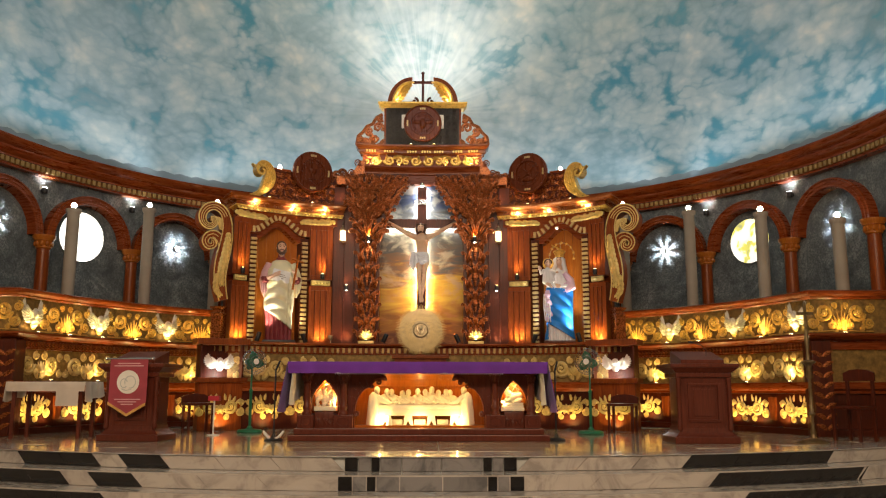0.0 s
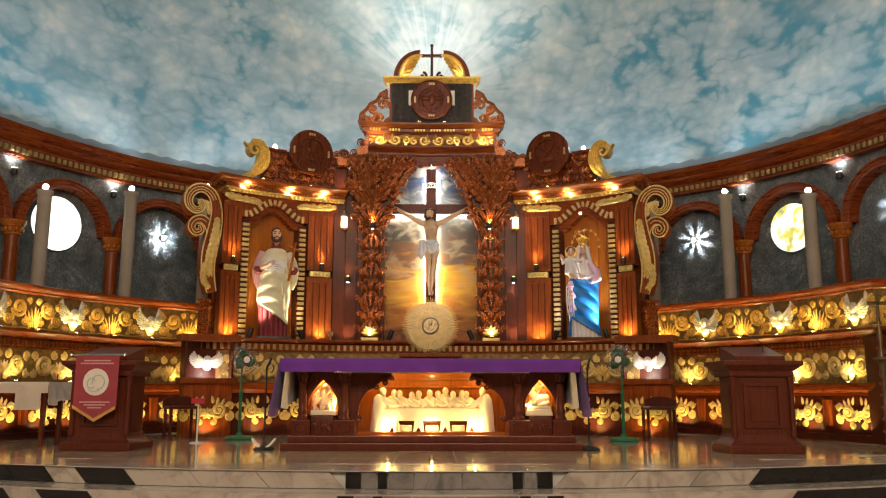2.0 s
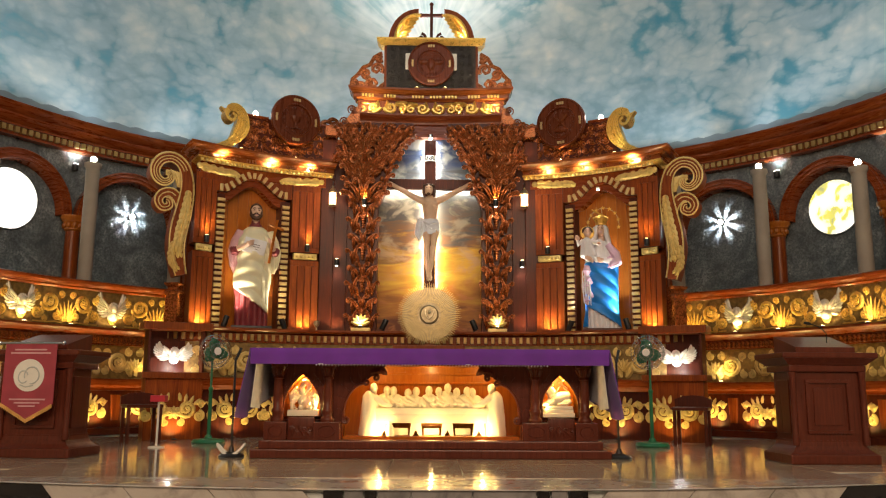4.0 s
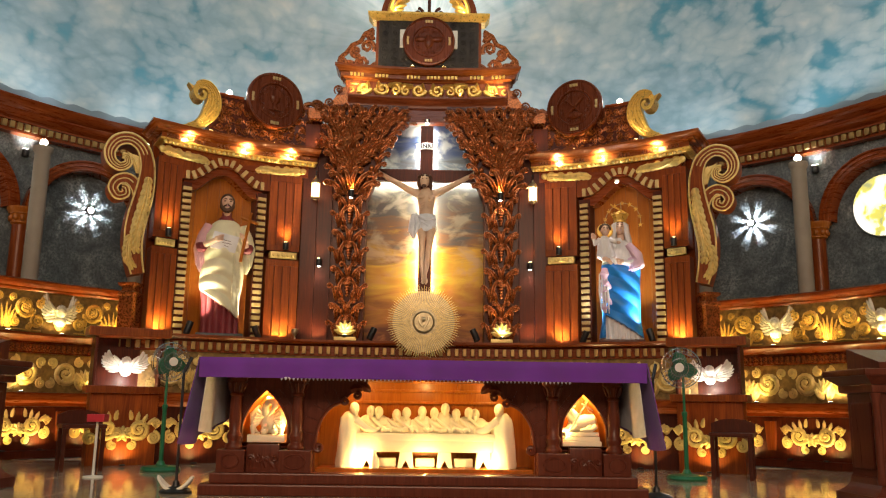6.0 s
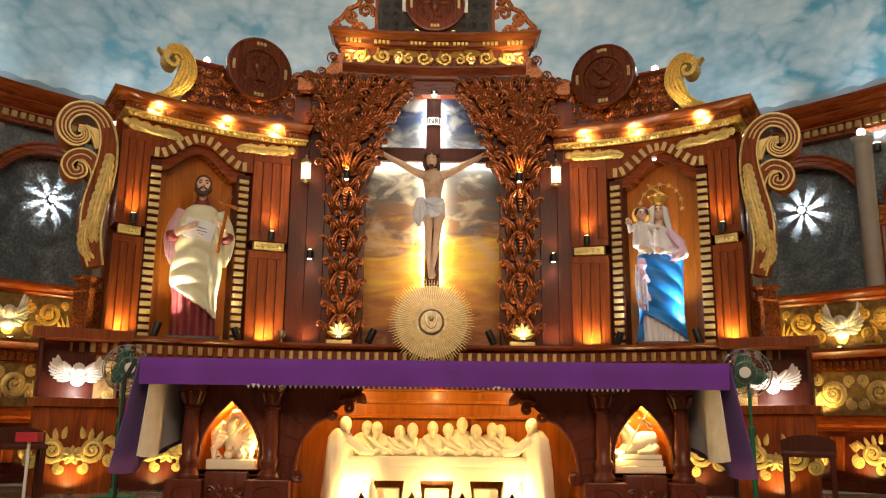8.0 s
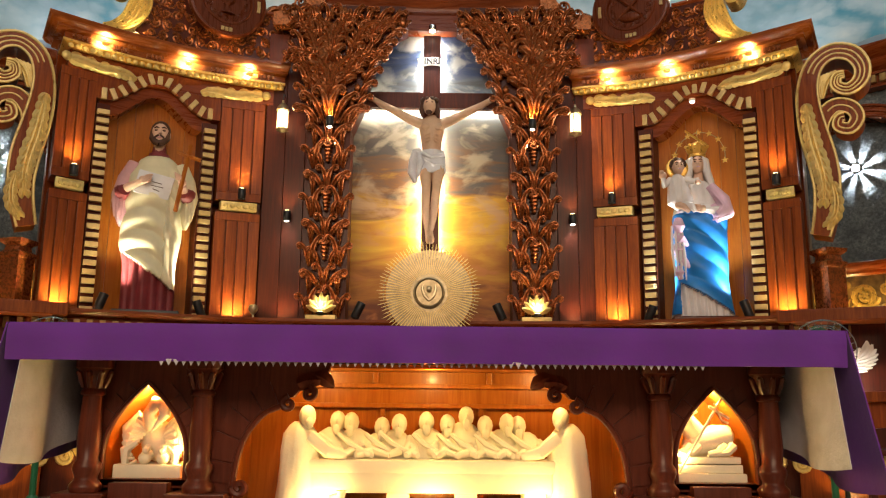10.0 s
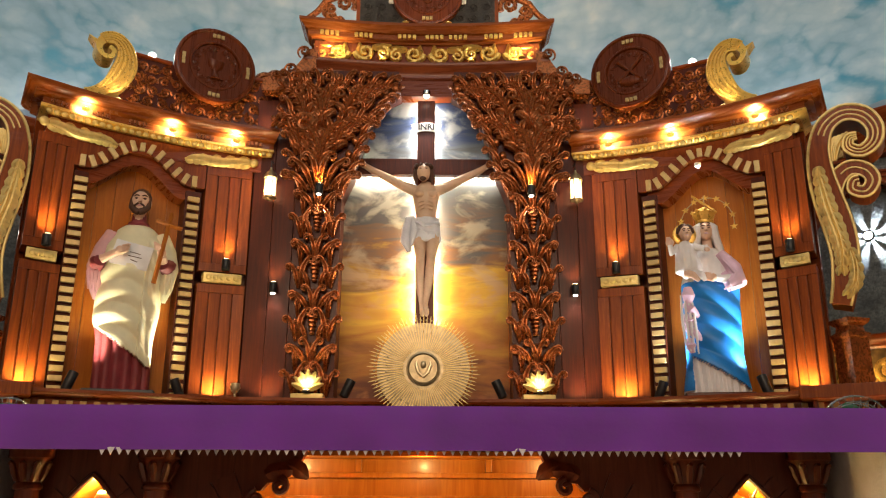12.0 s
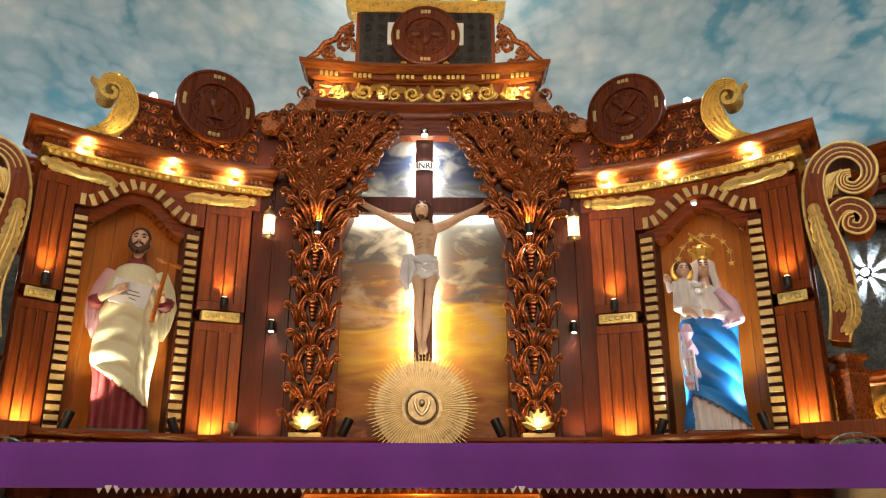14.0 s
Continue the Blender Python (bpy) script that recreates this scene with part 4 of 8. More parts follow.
# carved corner post
for s in (-1, 1):
    x, y = polar(s * END, R_PAR)
    t = thing("carved_corner_post", "mahogany corner post of the bench carved with acanthus leaves", "post", "corner posts", at=(x, y, 0))
    b = B()
    box(b, x - 0.14, x + 0.14, y - 0.22, y + 0.1, 0.0, 1.38, 0.01)
    part("post", b, DARKWOOD, t)
    for k in range(8):
        for d in (-1, 1):
            b = B()
            leaf(b, x + d * 0.012, 0.10 + 0.15 * k, 90 - d * 34, 0.17, 0.030, y - 0.221, 0.014, -d * 46)
            part("acanthus", b, CARVED, t, smooth=True)

# ---- the altarpiece ----
FY = 15.35                              # plane of the painting
reredos = thing("altarpiece", "tall carved mahogany altarpiece with gilded ornament, lit by many small lamps", "altarpiece", at=(CX, 15.3, 0))


def medallion(name, m, r, label, sign=0):
    """A round carved plaque: disc, raised rim, four groups of three pale studs, a plain relief."""
    b = B()
    lathe(b, [(r, 0.0), (r, 0.05), (r * 0.985, 0.062), (r * 0.93, 0.066), (r * 0.90, 0.05), (r * 0.66, 0.048), (r * 0.64, 0.058), (r * 0.60, 0.058), (r * 0.58, 0.03), (0.01, 0.03)], n=48)
    q = part(name, b, MEDALWOOD, reredos, label, m=m, smooth=True)
    for k in range(4):
        a = k * math.pi / 2
        for j in (-1, 0, 1):
            a2 = a + j * 0.13
            b = B()
            box(b, r * 0.80 * math.cos(a2) - 0.016, r * 0.80 * math.cos(a2) + 0.016, r * 0.80 * math.sin(a2) - 0.02, r * 0.80 * math.sin(a2) + 0.02, 0.045, 0.066, 0.004)
            part("stud", b, DENTIL, q, "pale painted stud", m=m)
    for k in range(16):     # carved ground round the relief
        a = 2 * math.pi * k / 16
        b = B()
        tube(b, spiral(r * 0.47 * math.cos(a), 0.0, r * 0.085, 0.006, 50 * k, 1.3 * (-1) ** k, 10), 0.008, 5)
        b.transform(Matrix.Translation((0, r * 0.47 * math.sin(a), 0.032)) @ Matrix.Rotation(radians(90), 4, "X"))
        part("ground_scroll", b, MEDALWOOD, q, m=m, smooth=True)
    b = B()
    if sign == 0:      # cup on a foot
        lathe(b, [(0.09, 0), (0.03, 0.03), (0.02, 0.10), (0.07, 0.14), (0.085, 0.22), (0.085, 0.225)], n=12, squash=(r * 2.4, 0.35))
        b.transform(Matrix.Translation((0, -r * 0.35, 0.04)) @ Matrix.Rotation(radians(-90), 4, "X") @ Matrix.Diagonal((1, 1, r * 2.2, 1)))
    elif sign == 1:    # crossed strokes over a bowl
        for a in (45, 135):
            c, s = math.cos(radians(a)), math.sin(radians(a))
            tube(b, [(-c * r * 0.4, -s * r * 0.4, 0.05), (c * r * 0.4, s * r * 0.4, 0.05)], 0.018, 6)
        ball(b, (0, -r * 0.28, 0.04), (r * 0.3, r * 0.14, 0.03), 12)
    else:              # a spread bird-like shape
        ball(b, (0, 0, 0.04), (r * 0.18, r * 0.3, 0.03), 12)
        for s in (-1, 1):
            ball(b, (s * r * 0.3, r * 0.08, 0.04), (r * 0.24, r * 0.12, 0.025), 10)
    part("relief", b, MEDALWOOD, q, m=m, smooth=True)
    return q


FLAT = Matrix.Rotation(radians(90), 4, "X")     # lays a turned shape against a wall, facing -y


def fluted(name, u0, u1, z0, z1, m, grooves=3):
    """A pilaster board with sunk grooves."""
    b = B()
    box(b, u0, u1, 0.03, 0.26, z0, z1)
    board = part(name, bent(b), MAHOGANY, reredos, m=m)
    w = (u1 - u0)
    edges = [u0]
    for g in range(grooves):
        c = u0 + w * (g + 1) / (grooves + 1)
        edges += [c - 0.007, c + 0.007]
    edges.append(u1)
    for i in range(0, len(edges), 2):
        b = B()
        box(b, edges[i], edges[i + 1], 0.0, 0.0299, z0 + 0.081, z1 - 0.081, 0.003)
        part("stave", bent(b), MAHOGANY, board, m=m)
    for za, zb in ((z0, z0 + 0.08), (z1 - 0.08, z1)):
        b = B()
        box(b, u0, u1, 0.0, 0.0299, za, zb, 0.003)
        part("rail", bent(b), MAHOGANY, board, m=m)
    return board


def ogee(t):
    """The bracket-shaped head of a niche: t from -1 to 1 gives (u, z)."""
    a = abs(t)
    z = 3.49 if a > 0.86 else 3.49 + 0.26 * (0.5 + 0.5 * math.cos(math.pi * a / 0.86)) ** 0.8
    return 1.075 + t * 0.53, z


block_bm = B()
box(block_bm, -0.055, 0.055, -0.045, 0.0, -0.024, 0.024, 0.006)
BLOCK = {}
for s in (-1, 1):
    m = WING[s]
    b = B()
    sweep(b, [(-0.06 + 0.1015 * k, 0.0) for k in range(21)], [(-0.27, 1.0), (-0.27, 4.0), (-0.42, 4.0), (-0.42, 1.0)])
    part("backboard", bent(b), MAHOGANY, reredos, m=m)
    for k in range(6):      # upright boards at the back of the niche
        b = B()
        box(b, 0.60 + 0.158 * k, 0.60 + 0.158 * (k + 1) - 0.003, 0.235, 0.268, SHELF, 3.78, 0.002)
        part("niche_board", bent(b), NARRA, reredos, m=m)
    for u0, u1 in ((0.05, 0.47), (1.63, 1.95)):
        fluted("pilaster", u0, u1, 2.69, 3.72, m)
        fluted("pilaster", u0, u1, SHELF, 2.57, m)
        b = B()
        box(b, u0 + 0.04, u1 - 0.04, -0.03, 0.05, 2.585, 2.675, 0.008)
        for k in range(5):
            ball(b, (u0 + 0.09 + k * (u1 - u0 - 0.18) / 4, -0.032, 2.63), (0.03, 0.014, 0.026), 8)
        part("gilded_plate", bent(b), PALEGOLD, reredos, "small pale gold carved plate", m=m, smooth=True)
    for u0, u1 in ((0.50, 0.64), (1.50, 1.62)):
        b = B()
        box(b, u0, u1, 0.02, 0.26, SHELF, 3.45)
        part("jamb", bent(b), DARKWOOD, reredos, m=m)
    # head of the niche: board above, ogee lip below
    up = [ogee(-1 + 2 * i / 32) for i in range(33)]
    b = B()
    prism(b, up + [(1.64, 3.49), (1.64, 3.86), (0.48, 3.86), (0.48, 3.49)], 0.0, 0.26)
    part("niche_head", bent(b), MAHOGANY, reredos, m=m)
    b = B()
    lip = [(u, z - 0.005) for u, z in up] + [(1.075 + (u - 1.075) * 0.88, z - 0.12) for u, z in reversed(up)]
    prism(b, lip, 0.05, 0.24)
    part("niche_lip", bent(b), MAHOGANY_H, reredos, m=m)
    b = B()
    sweep(b, [(-0.02 + 0.101 * k, 0.0) for k in range(20)], [(0.01, 3.72), (0.01, 3.88), (-0.26, 3.88), (-0.26, 3.72)])
    part("architrave", bent(b), MAHOGANY_H, reredos, m=m)
    # pale blocks up the jambs and round the head
    spots = [(u, SHELF + 0.06 + 0.083 * k, 0.0) for u in (0.575, 1.56) for k in range(23)]
    for k in range(13):
        t0 = -0.93 + 1.86 * k / 12
        (ua, za), (ub, zb) = ogee(t0 - 0.02), ogee(t0 + 0.02)
        u, z = ogee(t0)
        spots.append((u, z + 0.05, math.atan2(zb - za, ub - ua) + math.pi / 2))
    for u, z, a in spots:
        mm = m @ Matrix.Translation((u, 0.015 + bend(u), z)) @ Matrix.Rotation(-a, 4, "Y")
        if s < 0:
            mm = mm @ Matrix.Diagonal((-1, 1, 1, 1))
        if 1 not in BLOCK:
            BLOCK[1] = part("stud_block", block_bm, DENTIL, reredos)
            BLOCK[1].matrix_basis = mm
        else:
            repeat(BLOCK[1], mm, reredos)
    # leaf crests under the cornice
    for u, d in ((0.06, 1), (1.92, -1)):
        b = B()
        gouged(b, [(u + d * 0.07 * k, -0.018, 3.80 - 0.004 * k + 0.012 * math.sin(1.1 * k)) for k in range(10)], [0.030 + 0.022 * math.sin(math.pi * k / 9.5) for k in range(9)] + [0.006], 0.026, 7)
        for k in range(9):
            w = 0.13 - 0.007 * k
            leaf(b, u + d * (0.03 + 0.066 * k), 3.79 - 0.004 * k, 0 - 42 if d > 0 else 180 + 42, w, 0.034, -0.020, 0.024, d * 50)
            if k % 2 == 0 and k < 8:
                leaf(b, u + d * (0.04 + 0.066 * k), 3.82 - 0.004 * k, 36 if d > 0 else 180 - 36, w * 0.8, 0.028, -0.020, 0.024, -d * 50)
        ball(b, (u, -0.035, 3.80), (0.045, 0.03, 0.045), 12)
        part("leaf_crest", bent(b), PALEGOLD, reredos, "pale gold carved leaf", m=m, smooth=True)
    # cornice of the wing
    def returned(o):
        end = 1.86 if s < 0 else 1.93
        return [(-0.10 + (end + 0.10) * k / 20, 0.0) for k in range(21)] + [(end, 0.4)]
    b = B()
    sweep(b, returned(0), [(0.0, 3.88), (0.05, 3.88), (0.07, 3.90), (0.11, 3.915), (0.11, 3.935), (0.0, 3.935)])
    part("gilded_moulding", bent(b), GOLD, reredos, "gilded egg-and-dart moulding", m=m, smooth=True)
    b = B()
    for k in range(32):
        ball(b, (-0.07 + 0.0635 * k, -0.085, 3.888), (0.026, 0.024, 0.024), 8)
    part("bead_moulding", bent(b), PALEGOLD, reredos, m=m, smooth=True)
    b = B()
    sweep(b, returned(0), [(-0.3, 3.935), (0.10, 3.935), (0.10, 4.0), (0.17, 4.01), (0.17, 4.03), (0.22, 4.045), (0.25, 4.075), (0.25, 4.10), (-0.3, 4.10)])
    part("cornice", bent(b), CORNICEWOOD, reredos, m=m, smooth=True)
    for g in (0.02, 0.47, 1.08, 1.40, 1.74):
        for k in range(4):
            b = B()
            box(b, g + 0.042 * k, g + 0.042 * k + 0.028, -0.135, -0.098, 3.95, 3.99, 0.004)
            part("dentil", bent(b), CARVED, reredos, m=m)
    # attic with its carved ground, medallion and volute
    b = B()
    sweep(b, [(-0.22 + 0.0775 * k, 0.0) for k in range(21)], [(-0.05, 4.10), (-0.05, 4.73), (-0.22, 4.73), (-0.22, 4.10)])
    attic = part("attic", bent(b), DARKWOOD, reredos, m=m)
    for i in range(14):
        for j in range(5):
            u, z = -0.15 + 0.118 * i + 0.03 * (j % 2), 4.165 + 0.118 * j
            if (u - 0.51) ** 2 + (z - 4.72) ** 2 > 0.10 and u < 1.27:
                b = B()
                tube(b, spiral(u, z, 0.060, 0.010, 70 * (i + 2 * j), 1.5 * (-1) ** (i + j), 14, 0.046, 0.008), 0.013, 5)
                leaf(b, u, z, 70 * (i + 2 * j) + 120, 0.09, 0.022, 0.046, 0.022, 60)
                part("attic_scroll", bent(b), CARVED, attic, m=m, smooth=True)
    for ua, ub in ((-0.24, 0.14), (0.88, 1.30)):
        b = B()
        sweep(b, [(ua + (ub - ua) * k / 8, 0.06) for k in range(9)], [(-0.02, 4.715), (0.02, 4.715), (0.035, 4.73), (0.035, 4.75), (-0.02, 4.75)])
        part("attic_rail", bent(b), MAHOGANY_H, reredos, m=m)
    b = B()
    scroll(b, -0.02, 4.73, 0.12, s, 180, 0.08, 0.03, 5, 1.4)
    scroll(b, -0.16, 4.80, 0.10, -s, 0, 0.08, 0.03, 4, 1.3)
    leaf(b, 0.10, 4.64, 100, 0.2, 0.06, 0.08, 0.04, 50)
    part("side_scroll", bent(b), CARVED, reredos, m=m, smooth=True)
    medallion("medallion", m @ Matrix.Translation((0.51, 0.02, 4.72)) @ FLAT, 0.395, "round carved mahogany medallion with pale studs", 0 if s < 0 else 1)
    # volute: a gilded S rising from the cornice into a curl
    b = B()
    vol = rounded([(1.88, 4.11), (1.74, 4.16), (1.61, 4.26), (1.53, 4.39), (1.495, 4.53), (1.52, 4.66), (1.60, 4.735), (1.70, 4.715), (1.75, 4.63), (1.71, 4.55), (1.635, 4.55), (1.615, 4.615), (1.66, 4.645)])
    vol = [(u - 0.18, z + 0.02) for u, z in vol]
    nv = len(vol) - 1
    wv = [0.020 + 0.075 * math.exp(-((i / nv - 0.27) / 0.15) ** 2) + 0.030 * math.exp(-((i / nv - 0.52) / 0.14) ** 2) for i in range(nv + 1)]
    vl, vr = ribbon(b, vol, wv, -0.10, 0.12)
    prism(b, [(1.56, 4.71), (1.66, 4.745), (1.59, 4.66)], -0.06, 0.06)
    volute = part("volute", bent(b), GOLD, reredos, "gilded scrolled volute", m=m, smooth=True)
    for q in (0.0, 0.22, 0.44, 0.66, 0.88, 1.0):
        b = B()
        tube(b, [(xl + (xr - xl) * q, -0.105, zl + (zr - zl) * q) for (xl, zl), (xr, zr) in list(zip(vl, vr))[2:30]], [0.012] * 28, 6)
        part("volute_rib", bent(b), GOLD, volute, m=m, smooth=True)
    # bracket scroll at the outer edge: a sawn S with two curls
    b = B()
    main = rounded([(2.10, 2.20), (2.15, 2.40), (2.18, 2.62), (2.16, 2.86), (2.11, 3.12), (2.08, 3.36), (2.09, 3.58), (2.16, 3.76), (2.30, 3.85), (2.45, 3.81), (2.53, 3.68), (2.51, 3.55), (2.41, 3.48), (2.32, 3.53), (2.33, 3.61), (2.39, 3.62)])
    n = len(main) - 1
    wd = [0.068 + 0.045 * math.exp(-((i / n - 0.22) / 0.16) ** 2) - 0.040 * max(0.0, i / n - 0.6) / 0.4 for i in range(n + 1)]
    l1, r1_ = ribbon(b, main, wd, -0.02, 0.26)
    curl = rounded([(2.12, 3.02), (2.18, 3.24), (2.29, 3.35), (2.41, 3.32), (2.46, 3.22), (2.40, 3.13), (2.31, 3.16), (2.32, 3.23), (2.36, 3.24)])
    n2 = len(curl) - 1
    l2, r2_ = ribbon(b, curl, [0.072 - 0.040 * i / n2 for i in range(n2 + 1)], 0.0, 0.24)
    part("bracket", bent(b), MAHOGANY, reredos, "large scrolled mahogany bracket", m=m)
    def between(a, c, q):
        return [(xa + (xc - xa) * q, za + (zc - za) * q) for (xa, za), (xc, zc) in zip(a, c)]
    for side_pts, yy, rr in ((l1, -0.022, 0.014), (r1_, -0.022, 0.012), (l2, -0.003, 0.012), (r2_, -0.003, 0.010), (between(l1, r1_, 0.36)[26:], -0.022, 0.008), (between(l1, r1_, 0.66)[26:], -0.022, 0.008), (between(l2, r2_, 0.5)[6:], -0.003, 0.008)):
        b = B()
        tube(b, [(x, yy, z) for x, z in side_pts], rr, 6)
        part("gilt_edge", bent(b), PALEGOLD, reredos, "gilt edge line", m=m, smooth=True)
    # a long serrated leaf down the back of the bracket, a short one in its foot, and a fan in the upper curl
    for path, wide, teeth in (([(2.06, 3.40), (2.075, 3.22), (2.10, 3.02), (2.14, 2.82), (2.16, 2.64), (2.14, 2.48)], 0.075, 9), ([(2.22, 2.66), (2.245, 2.52), (2.23, 2.38), (2.17, 2.29)], 0.045, 4)):
        pts = rounded(path, 10)
        q = [i / (len(pts) - 1) for i in range(len(pts))]
        b = B()
        gouged(b, [(x, -0.028, z) for x, z in pts], [0.010 + 0.35 * wide * math.sin(math.pi * (0.08 + 0.86 * t)) for t in q], 0.030, 7)
        for k in range(teeth + 3):
            t = (k + 0.3) / (teeth + 3)
            n = int(t * (len(pts) - 1))
            (xa, za), (xb, zb) = pts[n], pts[min(n + 1, len(pts) - 1)]
            way = math.degrees(math.atan2(zb - za, xb - xa))
            size = 0.05 + 1.35 * wide * math.sin(math.pi * (0.15 + 0.75 * t))
            for d in (-1, 1):
                leaf(b, xa, za, way + d * 52, size, size * 0.27, -0.030, 0.030, -d * 62)
        part("gilt_leaf", bent(b), PALEGOLD, reredos, "pale gold carved leaf", m=m, smooth=True)
    for k in range(5):
        b = B()
        pts = rounded([(2.16 + 0.01 * k, 3.44), (2.165 + 0.02 * k, 3.56 + 0.004 * k), (2.20 + 0.032 * k, 3.66 + 0.004 * k)], 5)
        gouged(b, [(x, 0.05 - 0.01 * k, z) for x, z in pts], [0.008 + 0.02 * math.sin(math.pi * (0.1 + 0.75 * i / 10)) for i in range(len(pts))], 0.02, 7)
        part("gilt_leaf", bent(b), PALEGOLD, reredos, "pale gold carved leaf", m=m, smooth=True)
    b = B()
    lathe(b, [(0.13, 0.0), (0.13, 0.45), (0.15, 0.47), (0.15, 0.5), (0.11, 0.52), (0.10, 0.56), (0.15, 0.59), (0.16, 0.62)], (2.13, 0.12, SHELF), 4)
    part("pedestal", bent(b), CARVED, reredos, m=m)

# centre: painting, flanks, back wall
b = B()
box(b, -1.70, 1.75, FY + 0.06, FY + 0.22, 1.0, 4.5)
box(b, CX - 1.1, CX + 1.1, FY + 0.04, FY + 0.24, 4.5, 5.3)
part("backboard", b, DARKWOOD, reredos)
b = B()
box(b, CX - 0.86, CX + 0.86, FY, FY + 0.05, 1.45, 4.75)
part("painting", b, PICTURE, reredos, "painting of a stormy sunset sky behind the cross")
for s in (-1, 1):
    for k in range(4):
        xa = 0.86 + 0.205 * k
        b = B()
        box(b, CX + s * xa, CX + s * (xa + 0.202), FY - 0.14, FY + 0.055, 1.45, 4.50, 0.004)
        part("flank_board", b, DARKWOOD, reredos)

PY = 14.96
def pillar_outline():
    return [(0.79, 1.465), (1.21, 1.465), (1.21, 3.40), (1.26, 3.75), (1.33, 4.15), (1.37, 4.70), (0.27, 4.70), (0.25, 4.50), (0.36, 4.44), (0.46, 4.34), (0.56, 4.14), (0.63, 3.90), (0.69, 3.64), (0.79, 3.40)]


CARVER = {"acanthus_hook": hook_leaf, "acanthus_bud": bud, "acanthus_frond": frond, "bead_string": bead_string, "carved_scroll": scroll_knob}
CARVINGS = {}
for s in (-1, 1):
    mirror = Matrix.Translation((CX, PY, 0)) @ Matrix.Diagonal((s, 1, 1, 1))
    b = B()
    prism(b, pillar_outline(), 0.0, 0.30)
    # the dark body colour puts shade into the gaps between the carvings
    pillar = part("carved_pillar", b, DARKWOOD, reredos, "pillar carved all over with bronzed acanthus", m=mirror)
    # hooked leaves, buds and scrolls, each laid on the face by itself
    def lay(kind, x, z, turn, k, flip=1, y=-0.004):
        mm = Matrix.Translation((CX + s * x, PY + y, z)) @ Matrix.Rotation(radians(s * turn), 4, "Y") @ Matrix.Diagonal((s * flip * k, 0.45 + 0.55 * k, k, 1))
        if kind not in CARVINGS:
            b = B()
            CARVER[kind](b)
            CARVINGS[kind] = part(kind, b, CARVED, pillar, smooth=True)
            CARVINGS[kind].matrix_basis = mm
        else:
            repeat(CARVINGS[kind], mm, pillar)

    for k in range(8):
        z = 1.55 + 0.242 * k
        if k % 2:       # palmette
            lay("acanthus_bud", 1.0, z, 0, 1.1)
            for d in (-1, 1):
                lay("acanthus_hook", 1.0 + d * 0.012, z + 0.01, d * 4, 0.86, d)
                lay("acanthus_hook", 1.0 + d * 0.03, z - 0.01, d * 30, 0.92, d)
                lay("acanthus_hook", 1.0 + d * 0.135, z - 0.05, d * 2, 0.80, d)
                lay("acanthus_hook", 1.0 + d * 0.11, z + 0.03, d * 18, 0.55, d, -0.03)
        else:           # cartouche of facing scrolls with a string of beads
            lay("bead_string", 1.0, z + 0.03, 0, 1.0)
            for d in (-1, 1):
                lay("acanthus_hook", 1.0 + d * 0.115, z + 0.0, -d * 4, 1.0, -d)
                lay("acanthus_hook", 1.0 + d * 0.05, z - 0.03, d * 14, 0.75, d, -0.02)
                lay("acanthus_hook", 1.0 + d * 0.145, z - 0.02, d * 10, 0.84, d)
                lay("acanthus_bud", 1.0 + d * 0.16, z + 0.04, d * 12, 0.62)
    # the head: long ridges fan out from the lamp, a fringe of hooks follows the arch
    lay("acanthus_bud", 1.0, 3.50, 0, 1.5, 1, -0.03)
    for d in (-1, 1):
        for q, (x, z, a, g) in enumerate(((0.02, 3.48, 6, 1.15), (0.06, 3.46, 24, 1.2), (0.10, 3.43, 40, 1.05), (0.15, 3.38, 16, 0.9))):
            lay("acanthus_hook", 1.0 + d * x, z, d * a, g, d, -0.01 * (4 - q))
    for x, z, a, g, f, y in ((1.03, 4.02, 4, 1.02, 1, -0.002), (0.96, 4.04, -6, 1.0, -1, -0.002), (1.16, 4.00, 10, 0.95, 1, -0.002), (0.80, 4.10, -22, 0.92, -1, -0.002), (0.66, 4.24, -34, 0.74, -1, -0.002),
                             (0.54, 4.36, -46, 0.55, -1, -0.002), (0.90, 3.72, -22, 1.05, -1, -0.012), (1.10, 3.72, 14, 0.98, 1, -0.012), (0.82, 3.86, -34, 0.80, -1, -0.014), (1.18, 3.74, 18, 0.80, 1, -0.010),
                             (1.02, 3.56, 6, 1.10, 1, -0.022), (0.98, 3.56, -8, 1.12, -1, -0.024), (1.0, 3.50, 0, 0.70, -1, -0.036), (0.86, 4.36, 8, 0.55, 1, -0.010), (1.20, 4.30, 4, 0.62, -1, -0.008)):
        lay("acanthus_frond", x, z, a, g, f, y)
